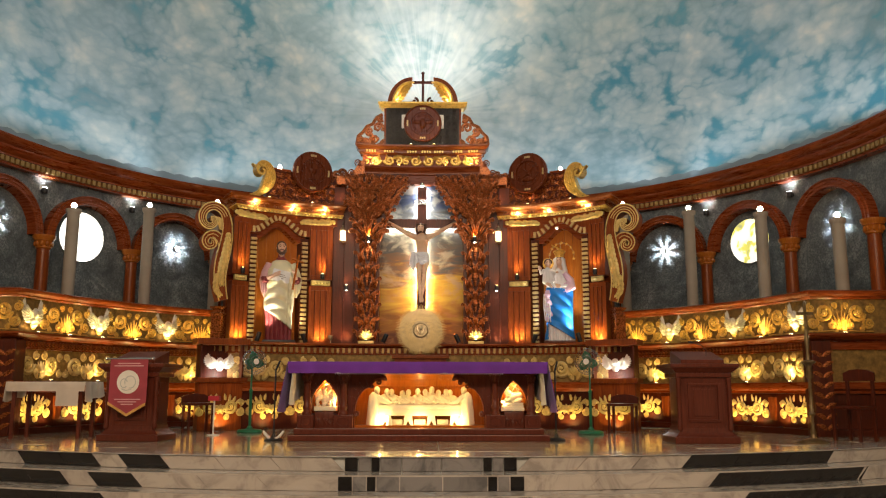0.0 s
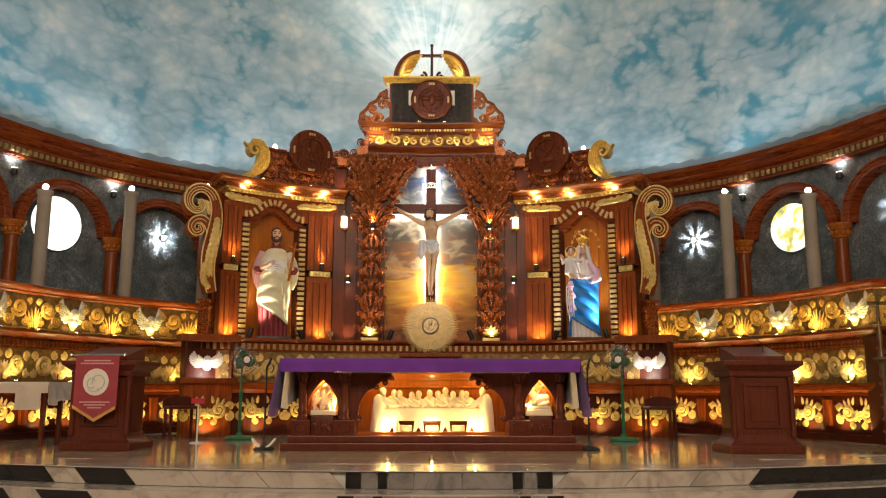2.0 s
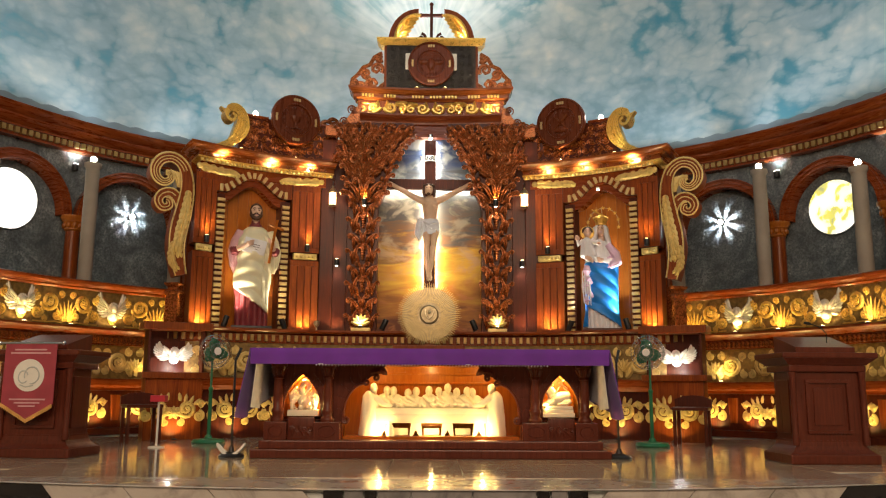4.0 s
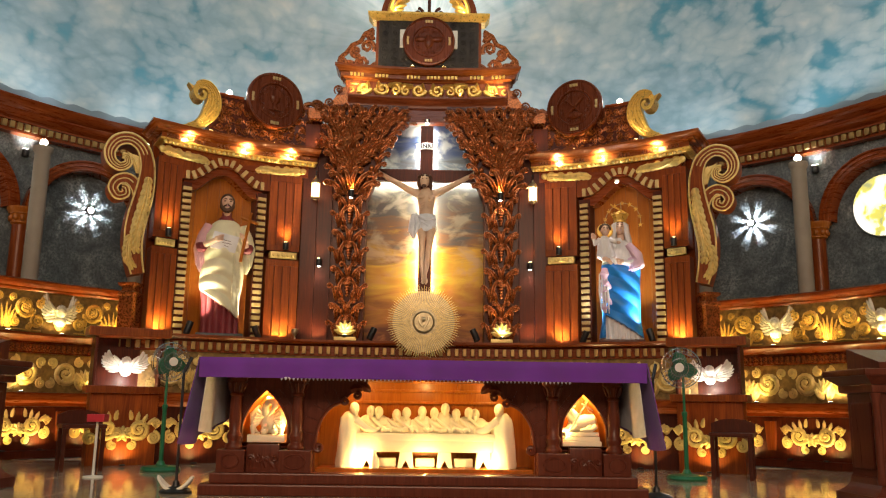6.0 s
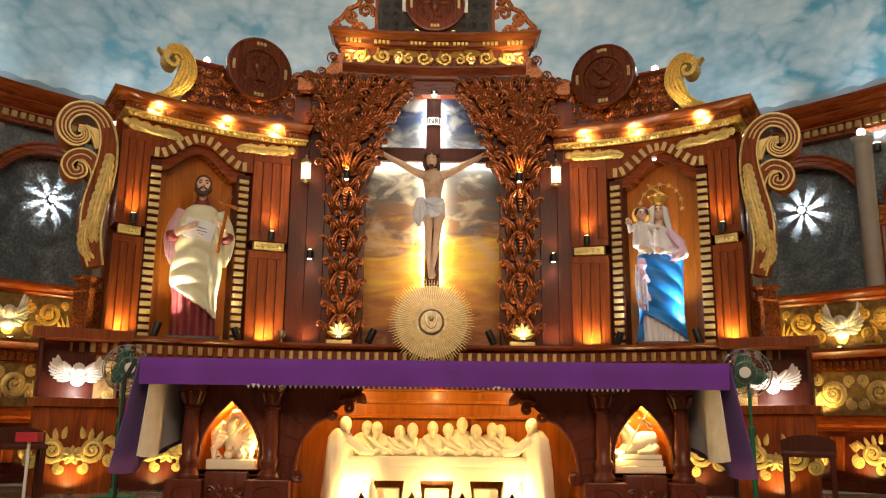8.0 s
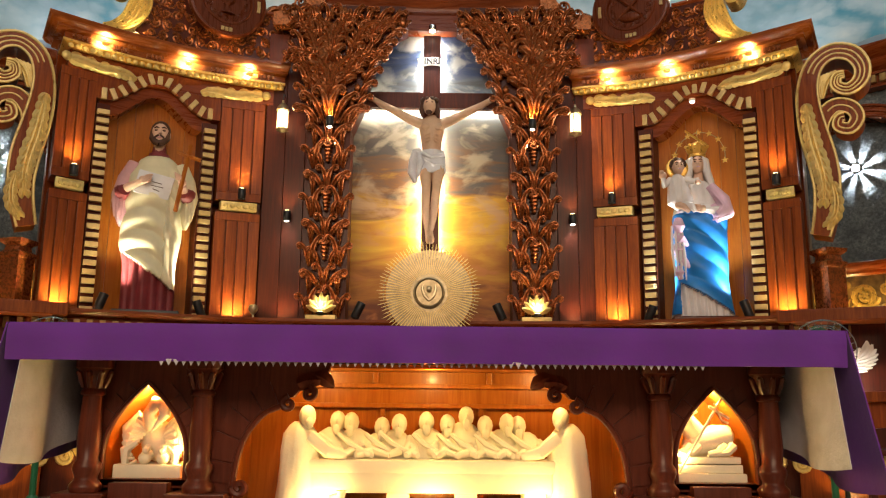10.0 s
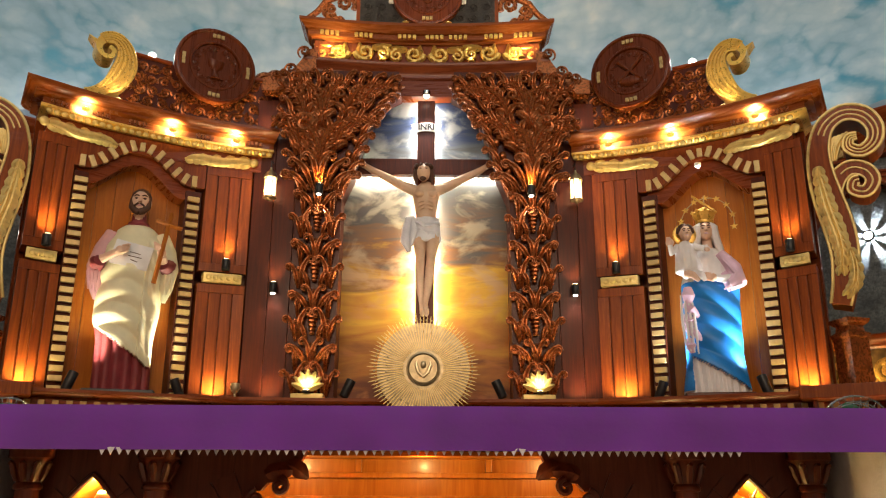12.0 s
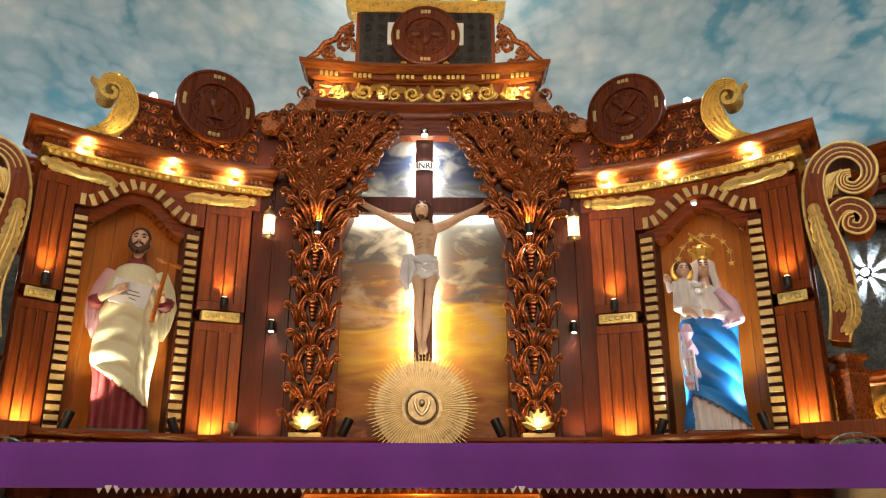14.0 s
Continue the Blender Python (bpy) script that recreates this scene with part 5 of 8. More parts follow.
    for x, z, a, g, f in ((0.80, 3.44, -34, 0.86, -1), (0.745, 3.56, -30, 0.80, -1), (0.715, 3.70, -30, 0.84, -1), (0.675, 3.84, -32, 0.86, -1), (0.635, 3.97, -34, 0.84, -1),
                          (0.59, 4.09, -38, 0.80, -1), (0.535, 4.20, -46, 0.74, -1), (0.475, 4.30, -54, 0.64, -1), (0.41, 4.38, -64, 0.54, -1),
                          (0.80, 3.90, -30, 1.0, 1), (0.72, 4.08, -36, 0.95, 1), (0.63, 4.22, -44, 0.8, 1), (0.52, 4.36, -40, 0.6, -1), (0.62, 4.36, -20, 0.62, -1), (0.74, 4.34, -10, 0.7, -1),
                          (1.20, 3.62, 20, 0.9, 1), (1.23, 3.80, 16, 0.9, 1), (1.26, 3.98, 14, 0.9, 1), (1.28, 4.16, 12, 0.9, 1), (1.10, 3.62, 24, 0.9, -1), (1.12, 4.30, 4, 0.8, 1), (0.98, 4.32, 0, 0.75, -1), (0.86, 4.32, -6, 0.75, -1), (1.24, 4.32, 8, 0.75, -1)):
        lay("acanthus_hook", x, z, a, g, f, -0.012)
    for k in range(8):
        lay("acanthus_hook", 0.42 + 0.125 * k, 4.47 + 0.01 * (k % 2), -34 + 7 * k, 0.78, -1 if k < 4 else 1, -0.014)
        lay("acanthus_bud", 0.38 + 0.125 * k, 4.53, -24 + 6 * k, 0.75, 1, -0.02)
    for x, z, a, g, f in ((0.95, 4.60, 0, 0.7, 1), (0.62, 4.62, 0, 0.55, -1), (1.27, 4.60, 0, 0.7, 1), (1.17, 4.10, 0, 1.3, 1), (1.05, 4.42, 30, 0.8, 1), (0.82, 4.43, 0, 0.8, -1), (0.68, 4.46, 0, 0.6, -1), (1.24, 4.44, 0, 0.7, 1), (0.52, 4.49, 0, 0.42, -1)):
        lay("carved_scroll", x, z, a, g, f, -0.03)
    b = B()
    tube(b, [(x, -0.01, z) for x, z in pillar_outline()[7:]], 0.022, 6)
    for j in range(9):
        t = j / 8
        x, z = 0.80 - 0.52 * t ** 1.3, 3.40 + 1.10 * t ** 0.72
        ball(b, (x + 0.02, -0.03, z), (0.035, 0.03, 0.045), 8)
    part("carved_edge", b, CARVED, pillar, m=mirror, smooth=True)
    for j in range(7):
        b = B()
        leaf(b, 1.0, 1.58, 90 + (j - 3) * 24, 0.17 - 0.008 * abs(j - 3), 0.03, -0.13, 0.03)
        part("shell_petal", b, PALEGOLD, pillar, "gilded petal", m=mirror, smooth=True)
    b = B()
    box(b, 0.86, 1.14, -0.16, 0.0, 1.48, 1.54, 0.01)
    part("shell_base", b, PALEGOLD, pillar, "gilded block at the foot", m=mirror, smooth=True)

    # carved shoulder that falls from the crown to the medallion
    b = B()
    prism(b, rounded([(1.62, 4.66), (1.46, 4.69), (1.33, 4.76), (1.25, 4.86), (1.20, 4.98)], 4) + [(1.10, 4.98), (1.10, 4.52), (1.62, 4.52)], 0.07, 0.20)
    part("carved_shoulder", b, CARVED, reredos, "carved scrolled shoulder beside the crown", m=mirror)
    for x, z, a, g, f in ((1.22, 4.93, 0, 0.62, 1), (1.34, 4.74, 0, 0.6, 1), (1.48, 4.67, 0, 0.5, 1)):
        lay("carved_scroll", x, z, a, g, f, 0.055)

# entablature over the centre, bowed back in the middle
def bow(t):
    x = -1.14 + 2.28 * t
    return CX + x, 15.21 - 0.10 * (x / 1.14) ** 2


BOW = [(CX - 1.14, 15.38)] + smoothpath(bow, 24) + [(CX + 1.14, 15.38)]
b = B()
sweep(b, BOW, [(-0.35, 4.56), (0.0, 4.56), (0.0, 4.73), (0.03, 4.75), (0.03, 4.80), (0.06, 4.84), (0.08, 4.88), (0.08, 4.90), (-0.35, 4.90)])
part("architrave", b, MAHOGANY_H, reredos, smooth=True)
b = B()
sweep(b, BOW, [(-0.35, 4.90), (0.0, 4.90), (0.0, 5.13), (-0.35, 5.13)])
part("frieze", b, MAHOGANY, reredos, smooth=True)
b = B()
sweep(b, BOW, [(-0.35, 5.13), (0.02, 5.13), (0.03, 5.15), (0.06, 5.16), (0.06, 5.215), (0.09, 5.22), (0.11, 5.25), (0.14, 5.28), (0.14, 5.31), (-0.35, 5.31)])
part("cornice", b, CORNICEWOOD, reredos, smooth=True)
for x0 in (-1.06, -0.72, -0.28, 0.0, 0.24, 0.60, 0.90):
    for k in range(4):
        x, y = bow((x0 + 0.05 * k + 1.14) / 2.28)
        b = B()
        box(b, x - 0.017, x + 0.017, y - 0.09, y - 0.05, 5.167, 5.21, 0.004)
        part("dentil", b, GOLD, reredos, "gilded dentil")
for c, w in ((-0.76, 1), (0.0, 0), (0.76, -1)):
    b = B()
    x, y = bow((c + 1.14) / 2.28)
    yy = y - 0.012
    for d in (-1, 1):
        scroll(b, x + d * 0.13, 5.015, 0.10, d, 90 + d * 90, yy - 0.01, 0.028, 6, 1.4)
        scroll(b, x + d * 0.31, 5.00, 0.075, -d, 90, yy - 0.01, 0.024, 5, 1.3)
        leaf(b, x + d * 0.05, 4.94, 90 - d * 30, 0.2, 0.04, yy, 0.04, d * 40)
        leaf(b, x + d * 0.20, 5.08, 90 - d * 100, 0.2, 0.04, yy, 0.04, d * 30)
    part("frieze_scroll", b, GOLD, reredos, "gilded leaf scroll", smooth=True)

# crowning stage
b = B()
box(b, CX - 0.76, CX + 0.76, 15.42, 15.62, 5.28, 6.20)
part("attic", b, MAHOGANY, reredos)
b = B()
box(b, CX - 0.72, CX + 0.72, 15.395, 15.43, 5.32, 6.17, 0.006)
for i in range(10):
    for j in range(6):
        tube(b, spiral(CX - 0.63 + 0.14 * i, 5.45 + 0.13 * j, 0.055, 0.012, 60 * (i + j), 1.4, 12, 15.393, 0.006), 0.009, 4)
part("black_panel", b, BLACKPANEL, reredos, "black carved panel", smooth=False)
b = B()
sweep(b, [(CX - 0.80, 15.6), (CX - 0.80, 15.40), (CX + 0.80, 15.40), (CX + 0.80, 15.6)], [(-0.1, 6.16), (0.02, 6.16), (0.05, 6.20), (0.08, 6.24), (0.08, 6.27), (-0.1, 6.27)])
part("gilded_moulding", b, GOLD, reredos, "gilded top moulding")
for s in (-1, 1):
    b = B()
    box(b, CX + s * 0.33, CX + s * 0.415, 15.37, 15.40, 5.74, 6.02, 0.01)
    part("white_plate", b, WHITEPAINT, reredos, "white plate behind the medallion")
medallion("medallion", Matrix.Translation((CX, 15.385, 5.83)) @ FLAT, 0.375, "round carved mahogany medallion with pale studs", 2)
for s in (-1, 1):
    mirror = Matrix.Translation((CX, 15.46, 0)) @ Matrix.Diagonal((s, 1, 1, 1))
    arc = [(0.21 + 0.49 * math.cos(radians(a)), 6.27 + 0.56 * math.sin(radians(a))) for a in range(0, 91, 9)] + [(0.24 + 0.34 * math.cos(radians(a)), 6.27 + 0.44 * math.sin(radians(a))) for a in range(90, -1, -9)]
    b = B()
    prism(b, arc, 0.0, 0.14)
    part("broken_arch", b, MAHOGANY, reredos, m=mirror, smooth=True)
    b = B()
    inner = [(0.24 + 0.345 * math.cos(radians(a)), -0.012, 6.27 + 0.445 * math.sin(radians(a))) for a in range(0, 91, 9)]
    tube(b, inner, 0.03, 8)
    for k in range(6):
        leaf(b, 0.56 - 0.04 * k, 6.29 + 0.07 * k, 120, 0.22, 0.05, 0.01, 0.05, 60)
    scroll(b, 0.37, 6.58, 0.10, -1, 60, 0.02, 0.03, 3, 1.2)
    part("arch_gilding", b, GOLD, reredos, "gilded leaves", m=mirror, smooth=True)
    b = B()
    for x, z, r, h in ((0.95, 5.52, 0.13, 1), (1.15, 5.47, 0.10, -1), (0.88, 5.78, 0.11, -1), (1.05, 5.70, 0.09, 1), (0.84, 5.97, 0.07, 1), (1.24, 5.56, 0.06, 1)):
        scroll(b, x, z, r, h, 220, 0.0, 0.03, 6, 1.5)
    tube(b, [(0.80, 0, 6.05), (0.92, 0, 5.98), (0.99, 0, 5.85), (1.10, 0, 5.80), (1.18, 0, 5.68), (1.27, 0, 5.60), (1.29, 0, 5.46), (1.22, 0, 5.32)], 0.035, 8)
    for k in range(3):
        leaf(b, 0.84 + 0.15 * k, 5.32, 100 - 20 * k, 0.28, 0.06, -0.01, 0.05, 30)
    part("pierced_scroll", b, CARVED, reredos, "pierced bronzed scrollwork", m=mirror, smooth=True)
b = B()
box(b, CX - 0.024, CX + 0.024, 15.48, 15.53, 6.27, 6.93, 0.008)
box(b, CX - 0.17, CX + 0.17, 15.482, 15.528, 6.71, 6.76, 0.008)
for x, z in ((0, 6.93), (-0.17, 6.735), (0.17, 6.735)):
    ball(b, (CX + x, 15.505, z), 0.036, 8)
for d in (-1, 1):
    scroll(b, CX + d * 0.16, 6.32, 0.08, d, 90, 15.46, 0.022, 3, 1.2)
part("crowning_cross", b, DARKWOOD, reredos, "dark wooden cross on top", smooth=True)

# shelf and base of the altarpiece
BASE = [(-3.62, 13.86), (-3.0, 13.98), (-2.2, 14.36), (-1.5, 14.62), (-0.7, 14.70), (0.7, 14.70), (1.5, 14.62), (2.2, 14.36), (3.0, 13.98), (3.62, 13.86)]
base = thing("sanctuary_shelf", "carved mahogany and gilt shelf cabinet under the altarpiece", "shelf", at=(0, 14.7, 0))
for nm, prof, mt in (("shelf", [(-1.1, 1.405), (0.0, 1.405), (0.02, 1.42), (0.10, 1.43), (0.12, 1.45), (0.12, SHELF), (-1.1, SHELF)], MAHOGANY_H),
                     ("dentil_band", [(-0.3, 1.28), (0.0, 1.28), (0.0, 1.405), (-0.3, 1.405)], MAHOGANY_H),
                     ("panel", [(-0.3, 0.80), (-0.02, 0.80), (-0.02, 1.28), (-0.3, 1.28)], DULLGOLD),
                     ("ledge", [(-0.3, 0.64), (0.06, 0.64), (0.10, 0.70), (0.12, 0.78), (0.12, 0.80), (-0.3, 0.80)], MAHOGANY_H),
                     ("front", [(-0.3, 0.0), (0.0, 0.0), (0.0, 0.64), (-0.3, 0.64)], DARKWOOD)):
    b = B()
    sweep(b, BASE, prof)
    part(nm, b, mt, base)
b = B()
box(b, -0.024, 0.024, -0.05, 0.0, -0.045, 0.045, 0.006)
first = None
for (xa, ya), (xb, yb) in zip(BASE, BASE[1:]):
    L = math.hypot(xb - xa, yb - ya)
    n = int(L / 0.095)
    for k in range(n):
        t = (k + 0.5) / n
        mm = Matrix.Translation((xa + (xb - xa) * t, ya + (yb - ya) * t, 1.35)) @ Matrix.Rotation(math.atan2(yb - ya, xb - xa), 4, "Z")
        if first is None:
            first = part("dentil", b, SHELFDENTIL, base)
            first.matrix_basis = mm
        else:
            repeat(first, mm, base)
for s in (-1, 1):
    for t in (0.3, 0.8):
        xa, ya, xb, yb = s * 1.5, 14.62, s * 3.0, 13.98
        copy_thing(r1, Matrix.Translation((xa + (xb - xa) * t, ya + (yb - ya) * t + 0.012, 1.03)) @ Matrix.Rotation(math.atan2(-(yb - ya), -(xb - xa)) if s < 0 else math.atan2(yb - ya, xb - xa), 4, "Z"))
    for x, y in ((s * 2.55, 14.17), (s * 1.9, 14.45)):
        copy_thing(f1, pose(x, y - 0.01, 0.36, 0, 0, -s * 25))
        uplight(pose(x, y - 0.17, 0.01, 0, 0, -s * 25), 6.0, YELLOW, "bench_uplight", "bench uplights", (0, 0.10, 0.3))
    # glazed-looking box with a white winged figure, lit inside
    t = thing("lit_relief_box", "open mahogany box with a brightly lit white winged relief", "display box", "lit relief boxes")
    for nm, q in (("side", (-0.36, -0.33, -0.02, 0.3, 0.86, 1.40)), ("side", (0.33, 0.36, -0.02, 0.3, 0.86, 1.40)), ("back", (-0.33, 0.33, 0.25, 0.3, 0.86, 1.40)), ("bottom", (-0.42, 0.42, -0.08, 0.3, 0.78, 0.858)), ("top", (-0.44, 0.44, -0.10, 0.3, 1.402, 1.50)), ("plinth", (-0.36, 0.36, 0.0, 0.3, 0.0, 0.778))):
        b = B()
        box(b, *q, 0.006)
        part(nm, b, DARKWOOD if nm in ("side", "back") else MAHOGANY, t)
    for sd in (-1, 1):
        spread_wing(t, sd, 0.2, 0.92, 1.08, None, 1.28)
    h = B()
    cherub_head(h, 0.2, 0.88)
    h.transform(Matrix.Translation((0, 0, 1.10)))
    part("head", h, WHITEPAINT, t, "white", smooth=True)
    t.matrix_basis = pose(s * 3.26, 13.66, 0, 0, 0, -s * 28)
    p = t.matrix_basis @ Vector((0, 0.02, 0.92))
    lamp("POINT", p, 3.2, WHITE, 0.01)
    copy_thing(f1, pose(s * 3.26, 13.655, 0.36, 0, 0, -s * 28))
    uplight(t.matrix_basis @ Matrix.Translation((0, -0.17, 0.01)), 5, YELLOW, "bench_uplight", "bench uplights", (0, 0.10, 0.3))

# ---- crucifix ----
cross = thing("crucifix", "dark wooden cross with a painted figure, lit from behind", "crucifix", at=(CX, 15.2, SHELF))
CYF, CYB = 15.19, 15.285
b = B()
box(b, CX - 0.088, CX + 0.088, CYF, CYB, SHELF, 4.50, 0.004)
part("upright", b, DARKWOOD, cross)
b = B()
box(b, CX - 0.80, CX + 0.80, CYF + 0.002, CYB - 0.002, 3.71, 3.875, 0.004)
part("crossbeam", b, DARKWOOD, cross)
b = B()
box(b, CX - 0.082, CX + 0.082, CYB + 0.002, CYB + 0.012, 2.0, 3.68)
box(b, CX - 0.082, CX + 0.082, CYB + 0.002, CYB + 0.012, 3.90, 4.49)
box(b, CX - 0.79, CX - 0.09, CYB + 0.002, CYB + 0.012, 3.715, 3.775)
box(b, CX + 0.09, CX + 0.79, CYB + 0.002, CYB + 0.012, 3.715, 3.775)
part("light_strip", b, LEDSTRIP, cross, "light strips behind the cross")
b = B()
for i in range(8):
    xa, xb = -0.11 + 0.0275 * i, -0.11 + 0.0275 * (i + 1)
    za, zb = 4.19 + 1.6 * (0.0121 - xa * xa), 4.19 + 1.6 * (0.0121 - xb * xb)
    vs = [b.verts.new((CX + x, CYF - 0.018 + dy, z + dz)) for x, z in ((xa, za), (xb, zb)) for dy in (0, 0.008) for dz in (-0.045, 0.045)]
    for q in ((0, 4, 5, 1), (2, 3, 7, 6), (1, 5, 7, 3), (0, 2, 6, 4)):
        b.faces.new([vs[k] for k in q])
for d in (-1, 1):
    prism(b, [(CX + d * 0.10, 4.17), (CX + d * 0.155, 4.15), (CX + d * 0.14, 4.19), (CX + d * 0.155, 4.235), (CX + d * 0.10, 4.25)], CYF - 0.014, CYF - 0.004)
scroll_plate = part("inscription_ribbon", b, WHITEPAINT, cross, "white ribbon lettered INRI")
cu = bpy.data.curves.new("lettering", "FONT")
cu.body, cu.size, cu.align_x, cu.align_y, cu.extrude = "INRI", 0.088, "CENTER", "CENTER", 0.002
cu.offset = 0.0035
txt = new("lettering", cu)
dg = bpy.context.evaluated_depsgraph_get()
me = bpy.data.meshes.new_from_object(txt.evaluated_get(dg))
bpy.data.objects.remove(txt)
me.materials.clear()
me.materials.append(BLACK)
ob = new("lettering", me)
ob.matrix_basis = pose(CX, CYF - 0.021, 4.205, 90, 0, 0)
ob.parent = scroll_plate

b = B()
Y0 = CYF - 0.09
# torso, head, arms, legs, cloth: one plain carved figure
lathe(b, [(0.085, 3.06), (0.100, 3.12), (0.090, 3.22), (0.100, 3.32), (0.122, 3.44), (0.120, 3.51), (0.075, 3.56), (0.04, 3.59)], (CX + 0.005, Y0, 0), 20, 0, (1.03, 0.72))
for d in (-1, 1):
    tube(b, [(CX + d * 0.09, Y0, 3.50), (CX + d * 0.20, Y0 - 0.0, 3.545), (CX + d * 0.34, Y0 + 0.02, 3.63), (CX + d * 0.50, Y0 + 0.05, 3.72), (CX + d * 0.615, Y0 + 0.07, 3.80), (CX + d * 0.66, Y0 + 0.07, 3.825)], [0.058, 0.050, 0.042, 0.036, 0.026, 0.022], 10)
    ball(b, (CX + d * 0.675, Y0 + 0.06, 3.835), (0.04, 0.016, 0.025), 8)
    tube(b, [(CX + d * 0.04 + 0.02, Y0 - 0.02, 3.12), (CX + d * 0.060 + 0.01, Y0 - 0.06, 2.98), (CX + d * 0.050 + 0.008, Y0 - 0.09, 2.81), (CX + d * 0.046 - 0.002, Y0 - 0.055, 2.68), (CX + d * 0.032 - 0.006, Y0 - 0.015, 2.52), (CX + d * 0.016 - 0.010, Y0 + 0.01, 2.40), (CX + d * 0.012 - 0.004, Y0 - 0.03, 2.33)], [0.070, 0.064, 0.044, 0.043, 0.035, 0.024, 0.028], 12)
    ball(b, (CX + d * 0.018, Y0 - 0.055, 2.31), (0.026, 0.045, 0.046), 8)
ball(b, (CX - 0.02, Y0 - 0.06, 3.67), (0.064, 0.072, 0.09), 14)
ball(b, (CX - 0.022, Y0 - 0.005, 3.70), (0.076, 0.07, 0.082), 12, 1)
for k in range(10):
    a = 2 * math.pi * k / 10
    ball(b, (CX - 0.02 + 0.078 * math.cos(a), Y0 - 0.04 + 0.06 * math.sin(a), 3.735), 0.022, 6, 1)
for d in (-1, 1):
    tube(b, [(CX - 0.02 + d * 0.065, Y0 - 0.03, 3.70), (CX - 0.02 + d * 0.08, Y0 - 0.05, 3.62), (CX - 0.01 + d * 0.075, Y0 - 0.06, 3.55)], [0.03, 0.028, 0.012], 8, 1)
ball(b, (CX - 0.025, Y0 - 0.088, 3.60), (0.034, 0.03, 0.026), 8, 1)
ball(b, (CX - 0.022, Y0 - 0.132, 3.665), (0.011, 0.014, 0.02), 8, 0)
for d in (-1, 1):
    ball(b, (CX - 0.022 + d * 0.025, Y0 - 0.12, 3.69), (0.014, 0.008, 0.006), 6, 1)
    ball(b, (CX + 0.005 + d * 0.055, Y0 - 0.065, 3.45), (0.055, 0.03, 0.04), 10)
for k in range(3):
    for d in (-1, 1):
        tube(b, [(CX + 0.005 + d * 0.015, Y0 - 0.078, 3.38 - 0.035 * k), (CX + 0.005 + d * 0.07, Y0 - 0.072, 3.36 - 0.035 * k)], 0.007, 5)
lathe(b, [(0.11, 2.97), (0.128, 3.00), (0.122, 3.08), (0.114, 3.16), (0.10, 3.21)], (CX + 0.01, Y0 - 0.025, 0), 36, 2, (1.08, 0.82), lambda a, z: 0.08 * math.sin(5 * a + 40 * z) + 0.04 * math.sin(11 * a - 60 * z))
tube(b, [(CX - 0.10, Y0 - 0.08, 3.20), (CX - 0.155, Y0 - 0.08, 3.19), (CX - 0.17, Y0 - 0.07, 3.10), (CX - 0.18, Y0 - 0.06, 2.98), (CX - 0.15, Y0 - 0.06, 2.88)], [0.025, 0.035, 0.045, 0.05, 0.02], 10, 2)
tube(b, [(CX - 0.12, Y0 - 0.10, 3.18), (CX - 0.10, Y0 - 0.115, 3.06), (CX - 0.13, Y0 - 0.10, 2.92)], [0.015, 0.035, 0.012], 10, 2)
tube(b, [(CX - 0.12, Y0 - 0.10, 3.19), (CX, Y0 - 0.125, 3.12), (CX + 0.13, Y0 - 0.08, 3.16)], [0.022, 0.024, 0.020], 8, 2)
tube(b, [(CX - 0.06, Y0 - 0.11, 3.10), (CX + 0.03, Y0 - 0.125, 3.04), (CX + 0.13, Y0 - 0.07, 3.06)], [0.012, 0.020, 0.014], 8, 2)
part("carved_figure", b, [CORPUS, HAIR, LOIN], cross, "painted carved figure with a white loincloth", smooth=True)

# ---- lamps of the altarpiece ----
def sconce(m, up, down, colour=AMBER, group="altarpiece sconces"):
    """A black cylinder that lights the board above and below it."""
    t = thing("wall_sconce", "small black cylinder sconce lighting the wood above it", "wall lamp", group)
    b = B()
    lathe(b, [(0.034, -0.05), (0.037, -0.045), (0.037, 0.045), (0.034, 0.05)], (0, -0.06, 0), 14)
    box(b, -0.02, 0.02, -0.03, 0.002, -0.025, 0.025)
    part("housing", b, BLACK, t, smooth=True)
    for z, w in ((0.0505, up), (-0.0565, down)):
        if w:
            b = B()
            lathe(b, [(0.022, z), (0.022, z + 0.006)], (0, -0.06, 0), 14)
            part("lens", b, BULBWARM if z > 0 else BULB, t)
    t.matrix_basis = m
    if up:
        p = m @ Vector((0, -0.06, 0.065))
        lamp("SPOT", p, up, colour, 0.02, aim=m @ Vector((0, 0.03, 1.0)), cone=120, blend=1.0)
    if down:
        p = m @ Vector((0, -0.06, -0.068))
        lamp("SPOT", p, down, WHITE, 0.02, aim=m @ Vector((0, 0.0, -1.0)), cone=110, blend=1.0)


